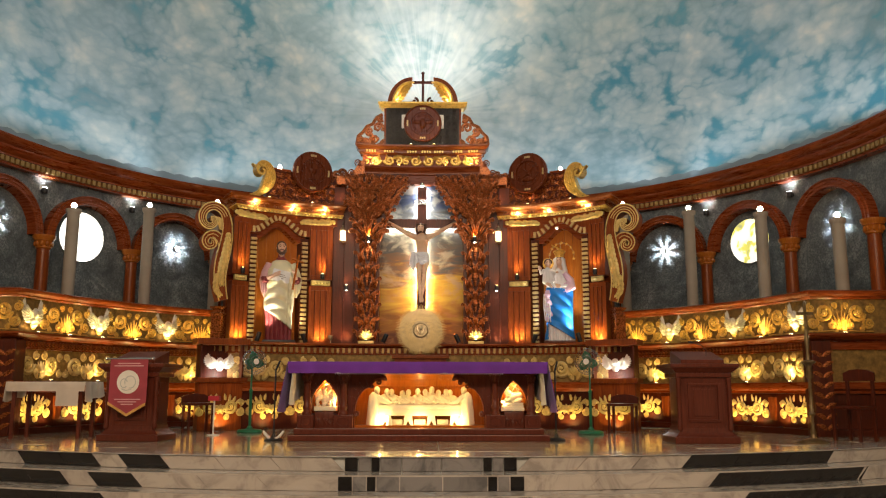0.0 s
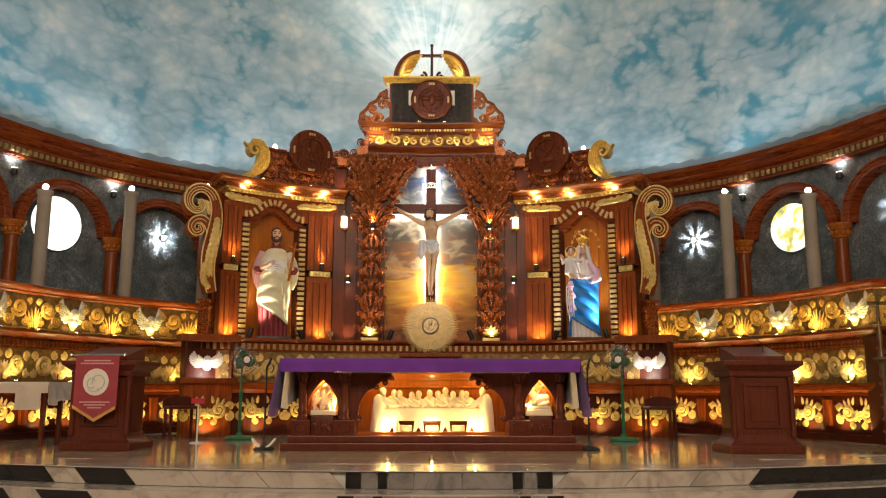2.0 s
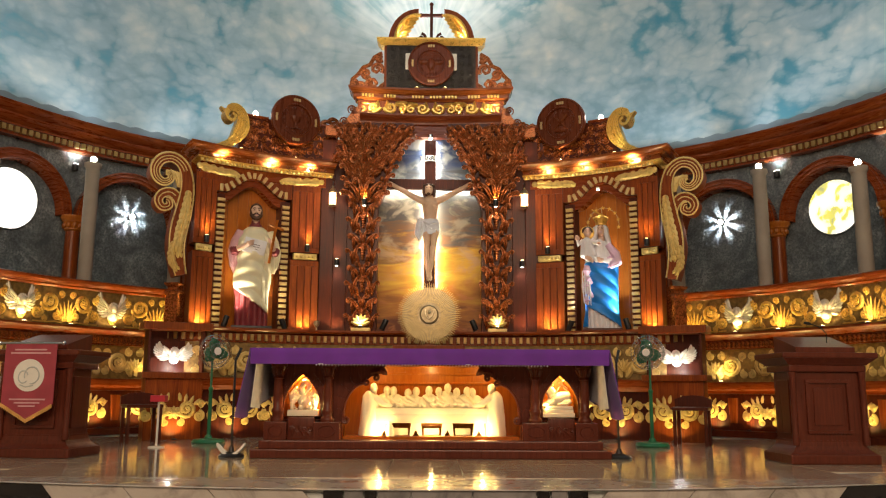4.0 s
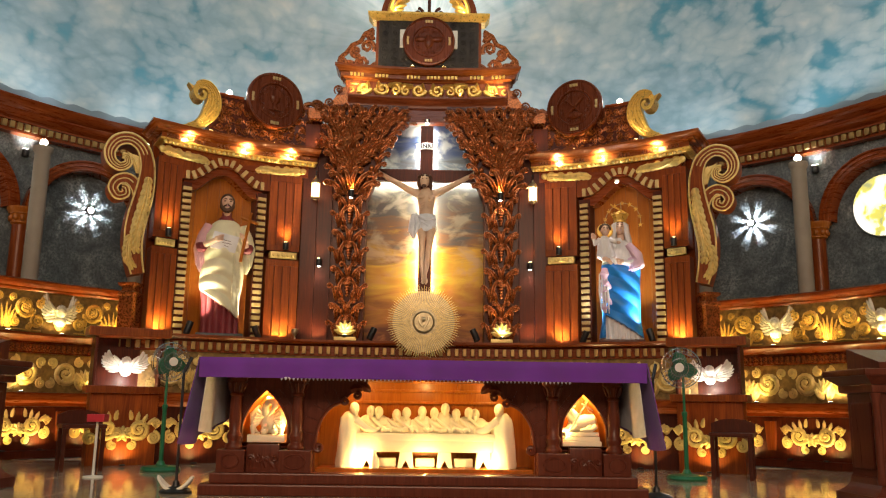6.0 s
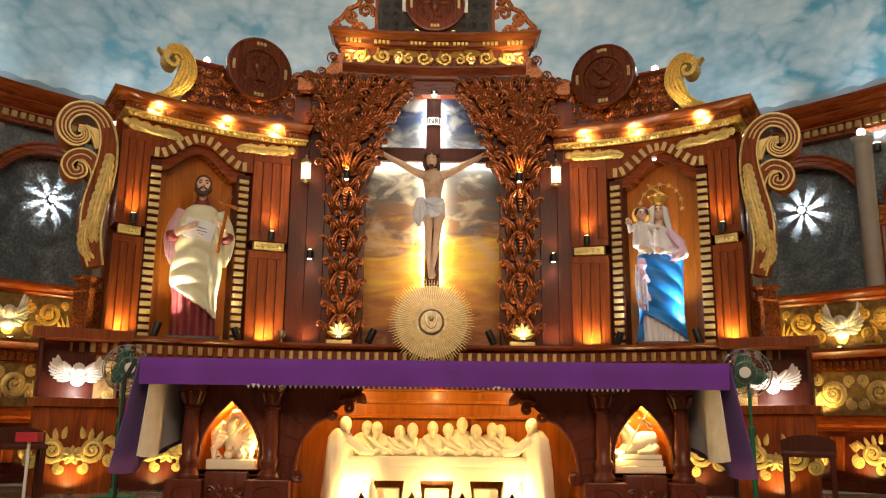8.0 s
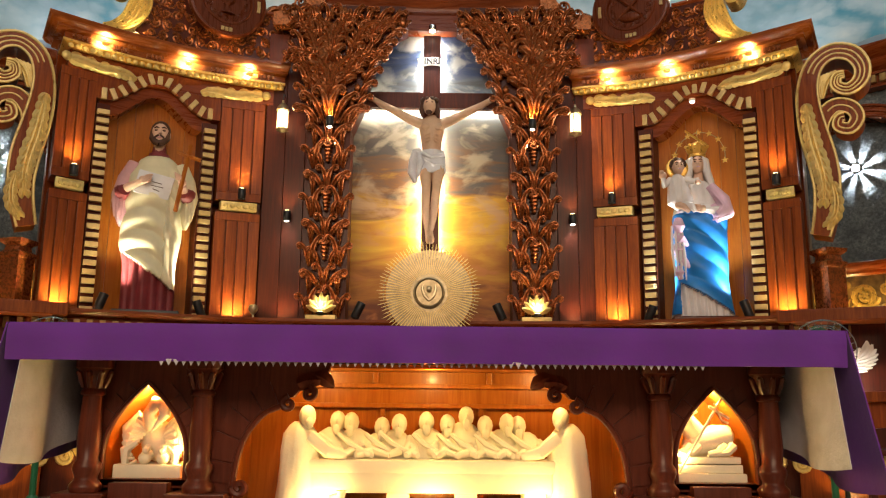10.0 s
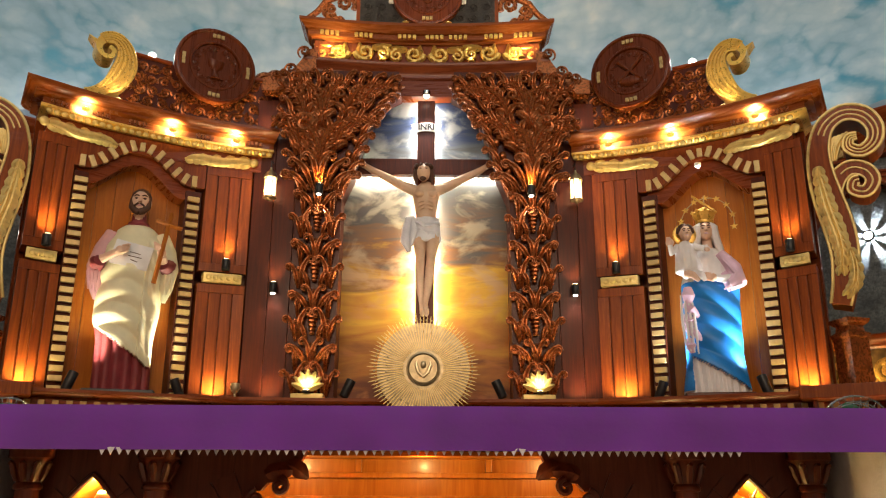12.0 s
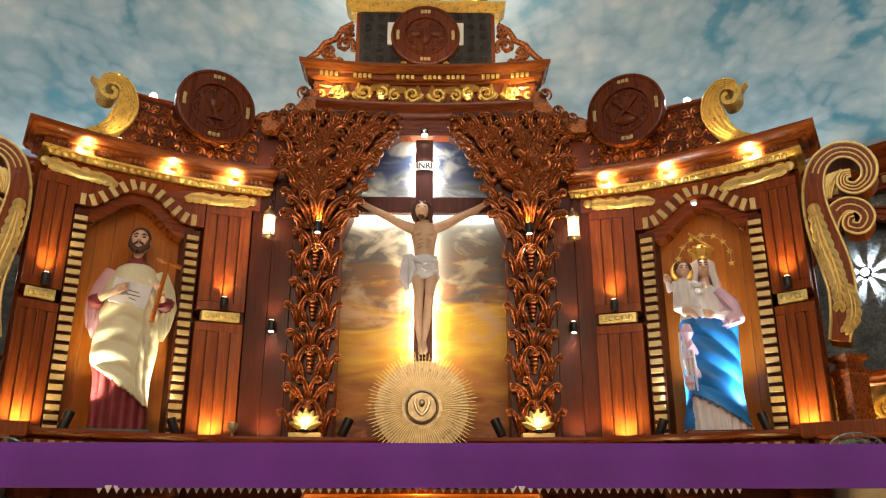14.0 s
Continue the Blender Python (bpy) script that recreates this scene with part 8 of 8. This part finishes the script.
for count, r in ((60, 0.405), (30, 0.31)):
    for k in range(count):
        a = 2 * math.pi * (k + 0.5) / count
        mm = Matrix.Translation((CX + r * math.cos(a), MY - 0.030, MZ + r * math.sin(a)))
        if first is None:
            first = part("bead", b, BRASS, sun, smooth=True)
            first.matrix_basis = mm
        else:
            repeat(first, mm, sun)
b = B()
box(b, CX - 0.45, CX + 0.45, MY - 0.2, MY + 0.08, 0.0, 1.20, 0.01)
box(b, CX - 0.5, CX + 0.5, MY - 0.25, MY + 0.10, 1.20, 1.26, 0.01)
lathe(b, [(0.10, 1.26), (0.09, 1.28), (0.03, 1.30), (0.03, 1.34)], (CX, MY, 0), 16)
part("stand", b, MAHOGANY, sun, "mahogany cabinet stand")

# ---- lecterns ----
def lectern(name, label, x, y, turn, banner):
    t = thing(name, label, "lectern")
    prof = [("plinth", (-0.40, 0.40, -0.29, 0.29, 0.0, 0.085), 0.015), ("shaft", (-0.30, 0.30, -0.20, 0.20, 0.16, 0.80), 0.006),
            ("neck", (-0.35, 0.35, -0.24, 0.24, 0.80, 0.86), 0.015), ("cap", (-0.43, 0.43, -0.31, 0.31, 0.92, 0.97), 0.012)]
    for nm, q, bv in prof:
        b = B()
        box(b, *q, bv)
        part(nm, b, REDWOOD, t)
    b = B()
    pts = [(-0.35, -0.24), (0.35, -0.24), (0.35, 0.24), (-0.35, 0.24)]
    lo = [b.verts.new((px, py, 0.86)) for px, py in pts]
    hi = [b.verts.new((px * 1.2, py * 1.25, 0.92)) for px, py in pts]
    for i in range(4):
        b.faces.new((lo[i], lo[(i + 1) % 4], hi[(i + 1) % 4], hi[i]))
    part("flare", b, REDWOOD, t)
    b = B()
    rings = [[b.verts.new((px * k, py * k, z)) for px, py in ((-0.30, -0.20), (0.30, -0.20), (0.30, 0.20), (-0.30, 0.20))] for k, z in ((1.30, 0.085), (1.22, 0.10), (1.12, 0.125), (1.06, 0.155), (1.03, 0.19), (1.03, 0.205))]
    for lo, hi in zip(rings, rings[1:]):
        for i in range(4):
            b.faces.new((lo[i], lo[(i + 1) % 4], hi[(i + 1) % 4], hi[i]))
    b.faces.new(rings[-1])
    part("foot_moulding", b, REDWOOD, t)
    b = B()
    for q in ((-0.20, 0.20, 0.26, 0.29), (-0.20, 0.20, 0.70, 0.73), (-0.20, -0.17, 0.29, 0.70), (0.17, 0.20, 0.29, 0.70)):
        box(b, q[0], q[1], -0.222, -0.198, q[2], q[3], 0.004)
    part("panel_frame", b, REDWOOD, t)
    b = B()
    box(b, -0.13, 0.13, -0.212, -0.199, 0.33, 0.66, 0.006)
    part("panel", b, REDWOOD, t)
    for d in (-1, 1):
        b = B()
        box(b, d * 0.30, d * 0.318, -0.13, 0.13, 0.26, 0.73, 0.004)
        part("side_panel", b, REDWOOD, t)
        b = B()
        lathe(b, [(0.03, 0.16), (0.035, 0.2), (0.028, 0.24), (0.028, 0.74), (0.036, 0.78), (0.036, 0.80)], (d * 0.315, -0.215, 0), 12)
        part("corner_column", b, REDWOOD, t, smooth=True)
    b = B()
    prism(b, [(-0.27, 0.971), (0.27, 0.971), (0.27, 1.02), (-0.27, 1.02)], -0.22, 0.22)
    b.transform(Matrix.Translation((0, 0, 0.0)))
    for v in b.verts:
        if v.co.z > 1.0:
            v.co.z += 0.12 * (v.co.y + 0.22) / 0.44
    part("reading_desk", b, REDWOOD, t)
    if banner:
        bt = part("banner", (lambda bb: (prism(bb, [(-0.245, 1.02), (0.245, 1.02), (0.245, 0.48), (0.0, 0.34), (-0.245, 0.48)], -0.345, -0.338), bb)[1])(B()), CRIMSON, t, "crimson pointed banner with a white roundel and yellow fringe")
        b = B()
        tube(b, [(-0.30, -0.342, 1.025), (0.30, -0.342, 1.025)], 0.012, 8)
        for d in (-1, 1):
            ball(b, (d * 0.305, -0.342, 1.025), 0.02, 8)
            tube(b, [(d * 0.2, -0.342, 1.025), (d * 0.2, -0.2, 1.0)], 0.006, 6)
        part("rod", b, STEEL, bt)
        b = B()
        for (xa, za), (xb, zb) in (((-0.245, 0.48), (0, 0.34)), ((0, 0.34), (0.245, 0.48))):
            for i in range(14):
                q = i / 14
                xx, zz = xa + (xb - xa) * q, za + (zb - za) * q
                box(b, xx - 0.006, xx + 0.008, -0.35, -0.336, zz - 0.028, zz + 0.008)
        part("fringe", b, FRINGE, bt, "yellow fringe")
        b = B()
        prism(b, [(0.145 * math.cos(2 * math.pi * i / 36), 0.735 + 0.145 * math.sin(2 * math.pi * i / 36)) for i in range(36)], -0.350, -0.346)
        rd = part("roundel", b, WHITEPAINT, bt, "white roundel with a looped line drawing")
        b = B()
        tube(b, [(0.03 + 0.07 * math.cos(a) , -0.353, 0.735 + 0.075 * math.sin(a)) for a in [radians(200 - 300 * i / 20) for i in range(21)]], 0.006, 5)
        tube(b, [(-0.05 + 0.045 * math.cos(a) , -0.353, 0.72 + 0.055 * math.sin(a)) for a in [radians(20 + 300 * i / 20) for i in range(21)]], 0.006, 5)
        tube(b, [(-0.08, -0.353, 0.65), (-0.02, -0.353, 0.63), (0.05, -0.353, 0.645)], 0.005, 5)
        b.verts.ensure_lookup_table()
        part("line_drawing", b, GREYPLASTIC, bt)
        for z, w in ((0.965, 0.15), (0.935, 0.19), (0.52, 0.17), (0.49, 0.12), (0.46, 0.08)):
            b = B()
            box(b, -w, w, -0.349, -0.344, z - 0.007, z + 0.007)
            part("text_bar", b, PINKROBE, bt)
    t.matrix_basis = pose(x, y, 0, 0, 0, turn) @ Matrix.Scale(1.03, 4)
    return t


lectern("lectern", "red-brown wooden lectern hung with a crimson banner", -3.66, 10.98, -6, True)
lectern("lectern", "red-brown panelled wooden lectern with stepped plinth", 3.68, 10.60, 1, False)
t = thing("microphone", "thin black gooseneck microphone on the lectern", "microphone", at=(3.75, 10.6, 1.1))
b = B()
tube(b, [(3.80, 10.58, 1.06), (3.80, 10.56, 1.18), (3.72, 10.50, 1.24), (3.58, 10.42, 1.27)], 0.006, 6)
part("gooseneck", b, BLACK, t)
b = B()
tube(b, [(3.58, 10.42, 1.27), (3.52, 10.39, 1.275)], 0.013, 8)
part("capsule", b, BLACK, t)


# ---- loose things on the sanctuary floor ----
def pedestal_fan(x, y, turn):
    t = thing("pedestal_fan", "green pedestal fan with a round wire guard", "fan", "pedestal fans")
    b = B()
    lathe(b, [(0.19, 0.0), (0.20, 0.015), (0.18, 0.045), (0.05, 0.06), (0.03, 0.10)], n=24)
    part("foot", b, GREEN, t, smooth=True)
    b = B()
    lathe(b, [(0.022, 0.08), (0.022, 0.62), (0.028, 0.63), (0.028, 0.66), (0.014, 0.67), (0.014, 1.02)], n=12)
    part("pole", b, GREEN, t, smooth=True)
    b = B()
    lathe(b, [(0.03, -0.02), (0.055, 0.02), (0.06, 0.12), (0.04, 0.19)], n=14)
    b.transform(Matrix.Translation((0, 0.0, 1.10)) @ Matrix.Rotation(radians(-90), 4, "X"))
    part("motor", b, GREEN, t, smooth=True)
    g = B()
    for q, yy in ((0.20, -0.10), (0.20, -0.06), (0.15, -0.125), (0.09, -0.135), (0.17, -0.03)):
        tube(g, [(q * math.cos(2 * math.pi * i / 28), yy, 1.10 + q * math.sin(2 * math.pi * i / 28)) for i in range(29)], 0.003, 4, cap=False)
    for k in range(28):
        a = 2 * math.pi * k / 28
        tube(g, [(0.04 * math.cos(a), -0.14, 1.10 + 0.04 * math.sin(a)), (0.13 * math.cos(a), -0.13, 1.10 + 0.13 * math.sin(a)), (0.20 * math.cos(a), -0.09, 1.10 + 0.20 * math.sin(a)), (0.12 * math.cos(a), -0.02, 1.10 + 0.12 * math.sin(a))], 0.002, 4)
    part("guard", g, STEEL, t)
    b = B()
    lathe(b, [(0.045, 0.0), (0.045, 0.008), (0.04, 0.012)], n=20)
    part("badge", b, WHITEPAINT, t, "pale round badge", m=Matrix.Translation((0, -0.142, 1.10)) @ FLAT)
    for k in range(3):
        b = B()
        leaf(b, 0, 1.10, 90 + 120 * k, 0.17, 0.07, -0.075, 0.02, 30)
        bmesh.ops.solidify(b, geom=list(b.faces), thickness=0.004)
        part("blade", b, GREEN, t, "green blade", smooth=True)
    t.matrix_basis = pose(x, y, 0, 0, 0, turn)


pedestal_fan(-2.63, 13.05, 38)
pedestal_fan(2.68, 12.72, -30)


def mic_stand(x, y, ringed):
    t = thing("microphone_stand", "dark microphone stand with a heavy round foot", "microphone stand", "altar microphone stands", at=(x, y, 0))
    b = B()
    lathe(b, [(0.12, 0.0), (0.125, 0.012), (0.10, 0.03), (0.03, 0.05), (0.02, 0.09)], (x, y, 0), 20)
    part("foot", b, BLACK, t, smooth=True)
    b = B()
    tube(b, [(x, y, 0.08), (x, y, 0.92)], 0.011, 8)
    part("pole", b, BLACK, t)
    if ringed:
        b = B()
        tube(b, [(x + 0.13 * math.cos(2 * math.pi * i / 24), y - 0.02 + 0.05 * math.sin(2 * math.pi * i / 24), 0.07 + 0.05 * math.cos(4 * math.pi * i / 24)) for i in range(25)], 0.014, 6, cap=False)
        part("cable_coil", b, WHITEPAINT, t, "white coiled cable")
    b = B()
    tube(b, [(x, y, 0.92), (x + 0.04, y + 0.05, 1.04)], 0.014, 8)
    part("head", b, BLACK, t)


mic_stand(-1.86, 10.95, True)
mic_stand(1.87, 10.92, False)


def wooden_chair(x, y, turn, tall=0.86, label="dark wooden side chair by the apse bench"):
    t = thing("wooden_chair", label, "chair", "sanctuary chairs")
    b = B()
    box(b, -0.21, 0.21, -0.2, 0.2, 0.42, 0.46, 0.01)
    part("seat", b, DARKWOOD, t)
    for px in (-0.18, 0.18):
        for py in (-0.17, 0.17):
            b = B()
            box(b, px - 0.02, px + 0.02, py - 0.02, py + 0.02, 0, 0.42, 0.004)
            part("leg", b, DARKWOOD, t)
        b = B()
        box(b, px - 0.02, px + 0.02, 0.16, 0.20, 0.46, tall - 0.12, 0.004)
        part("back_post", b, DARKWOOD, t)
    b = B()
    prism(b, [(-0.22, tall - 0.16), (0.22, tall - 0.16), (0.22, tall - 0.05), (0.12, tall - 0.01), (0, tall), (-0.12, tall - 0.01), (-0.22, tall - 0.05)], 0.15, 0.19)
    part("crest_rail", b, DARKWOOD, t)
    t.matrix_basis = pose(x, y, 0, 0, 0, turn)


wooden_chair(-3.42, 12.95, 30, 0.60)
wooden_chair(3.22, 12.9, -25, 0.60)
wooden_chair(-1.30, 13.6, 0, 1.10, "carved dark presider's chair behind the altar")
wooden_chair(0.80, 13.6, 0, 1.10, "carved dark presider's chair behind the altar")
wooden_chair(5.85, 10.9, -60, 0.95, "dark wooden chair beside the corner post")
t = thing("offering_stand", "slim white stand with a red box on top", "stand", at=(-2.98, 12.2, 0))
b = B()
lathe(b, [(0.09, 0), (0.09, 0.012), (0.012, 0.02), (0.012, 0.5)], (-2.98, 12.2, 0), 12)
part("pole", b, WHITEPAINT, t)
b = B()
box(b, -3.06, -2.90, 12.14, 12.26, 0.5, 0.57, 0.006)
part("box", b, REDPLASTIC, t, "red box")

# cloth-covered side table
t = thing("side_table", "small table with a cream cloth and dark legs", "table", at=(-5.0, 11.5, 0))
for px in (-5.46, -4.56):
    for py in (11.28, 11.72):
        b = B()
        box(b, px - 0.025, px + 0.025, py - 0.025, py + 0.025, 0, 0.73, 0.004)
        part("leg", b, REDWOOD, t)
b = B()
box(b, -5.52, -4.50, 11.22, 11.78, 0.73, 0.755, 0.005)
part("top", b, REDWOOD, t)
t2 = thing("table_linen", "cream linen cloth draped over the side table", "tablecloth", at=(-5.0, 11.5, 0.76))
part("linen", cloth("linen", LINEN, -5.54, -4.48, 11.2, 11.8, 0.765, 0.13, 0.26, 4, 0.03, 0.004), LINEN, t2, smooth=True)
b = B()
box(b, -4.86, -4.56, 11.186, 11.192, 0.44, 0.66)
part("hanging_cloth", b, LINEN, t2)

# processional cross on a turned brass stand
px, py = 5.08, 10.45
t = thing("processional_cross", "tall slim dark bronze processional cross on a round foot", "cross stand", at=(px, py, 0))
b = B()
lathe(b, [(0.19, 0.0), (0.19, 0.02), (0.12, 0.04), (0.04, 0.07), (0.03, 0.12)], (px, py, 0), 24)
part("foot", b, DARKBRONZE, t, smooth=True)
b = B()
lathe(b, [(0.02, 0.1), (0.035, 0.14), (0.02, 0.2), (0.02, 0.34), (0.04, 0.37), (0.022, 0.40), (0.02, 0.8), (0.04, 0.84), (0.03, 0.95), (0.05, 1.0), (0.09, 1.02), (0.09, 1.035), (0.03, 1.05), (0.018, 1.15), (0.03, 1.3), (0.018, 1.4), (0.016, 1.45)], (px, py, 0), 14)
part("shaft", b, DARKBRONZE, t, smooth=True)
b = B()
box(b, px - 0.018, px + 0.018, py - 0.012, py + 0.012, 1.44, 1.80, 0.005)
box(b, px - 0.11, px + 0.11, py - 0.012, py + 0.012, 1.63, 1.67, 0.005)
part("cross", b, DARKBRONZE, t)

# goblet on the shelf
p = WING[-1] @ Vector((0.12, -0.14, SHELF + 0.001))
b = B()
lathe(b, [(0.045, 0.0), (0.045, 0.008), (0.01, 0.02), (0.01, 0.08), (0.03, 0.10), (0.045, 0.13), (0.042, 0.17), (0.02, 0.175)], p, 16)
tagged(part("goblet", b, BRASS, smooth=True), "small brass goblet on the altarpiece shelf", "goblet")

# ---- floor tiles and riser tiles, last ----
def in_step(x, y):
    return math.hypot(x - STEP_C[0], y - STEP_C[1]) < STEP_R - 0.10


bm = B()
box(bm, -0.298, 0.298, -0.298, 0.298, -0.011, 0.0, 0.003)
first = None
for i in range(-11, 12):
    for j in range(14):
        x, y = i * 0.6, 8.75 + j * 0.6
        if y < 14.2 and math.hypot(x, y - YC) < 7.0 and all(in_step(x + a, y + c) for a in (-0.3, 0.3) for c in (-0.3, 0.3)):
            mm = Matrix.Translation((x, y, 0))
            if first is None:
                first = part("tile", bm, FLOORTILE, floor)
                first.matrix_basis = mm
            else:
                repeat(first, mm, floor)
bm = B()
path = step_arc(STEP_R, 7.6, 60)
sweep(bm, path, [(-0.62, -0.0115), (0.02, -0.0115), (0.03, -0.006), (0.02, -0.0005), (-0.62, -0.0005)])
nosing = part("nosing", bm, RISER, floor, "pale marble nosing along the top step")


def riser_tile(r, a0, a1, z0, z1, skew):
    """A tile on the curved riser; skew shifts its top edge along the step."""
    b = B()
    n = 4
    lo, hi, lob, hib = [], [], [], []
    for i in range(n + 1):
        a = a0 + (a1 - a0) * i / n
        for lst, z, sh, rr in ((lo, z0, 0, r), (hi, z1, skew, r), (lob, z0, 0, r - 0.02), (hib, z1, skew, r - 0.02)):
            t = a + sh
            lst.append(b.verts.new((STEP_C[0] + rr * math.sin(t), STEP_C[1] - rr * math.cos(t), z)))
    for i in range(n):
        b.faces.new((lo[i], lo[i + 1], hi[i + 1], hi[i]))
        b.faces.new((hi[i], hi[i + 1], hib[i + 1], hib[i]))
        b.faces.new((lo[i + 1], lo[i], lob[i], lob[i + 1]))
    b.faces.new((lo[0], hi[0], hib[0], lob[0]))
    b.faces.new((lo[n], lob[n], hib[n], hi[n]))
    bmesh.ops.recalc_face_normals(b, faces=b.faces)
    return b


for k in range(STEPS):
    r = STEP_R + GOING * k + 0.006
    parent = floor if k == 0 else steps[k - 1]
    z1, z0 = -RISE * k - 0.014, -RISE * (k + 1) + 0.004
    x = -7.2
    spans = []
    sc = 1 + 0.035 * k
    black = ((-0.74, -0.62), (-0.47, -0.40), (0.66, 0.735), (0.85, 0.97))
    edges = [-7.2, -6.5, -5.8, -5.1] + [-4.5, -3.9, -3.45, -3.12, -2.62] + [-2.0, -1.4] + [-0.76]
    mid = [-0.76, -0.62, -0.49, -0.40, -0.18, 0.22, 0.64, 0.735, 0.85, 0.99]
    right = [0.99, 1.6, 2.2, 2.78, 3.4, 4.1, 4.75, 5.4, 6.1, 6.8, 7.4]
    for lst, kind in ((edges, "side"), (mid, "mid"), (right, "side")):
        for xa, xb in zip(lst, lst[1:]):
            c = (xa + xb) / 2
            if kind == "mid":
                mat = BLACKTILE if any(a - 0.03 < c < e + 0.03 for a, e in black) else GREYTILE
                skew = 0.0
                xa2, xb2 = xa + 0.006, xb - 0.006
            else:
                dark = 2.78 < c < 4.75 or -4.6 < c < -2.6
                # in the top two rows a pale tile imitates glare on the black
                mat = BLACKTILE if dark and not (-3.45 < c < -3.1 and k < 2) else RISER
                skew = (0.012 if c > 0 else -0.012)
                xa2, xb2 = xa + 0.004, xb - 0.004
                if dark:
                    xa2, xb2 = xa2 + (-0.07 if c < 0 else 0.07) * k, xb2 + (-0.07 if c < 0 else 0.07) * k
            part("tile", riser_tile(r, xa2 / STEP_R, xb2 / STEP_R, z0, z1, skew), mat, parent)
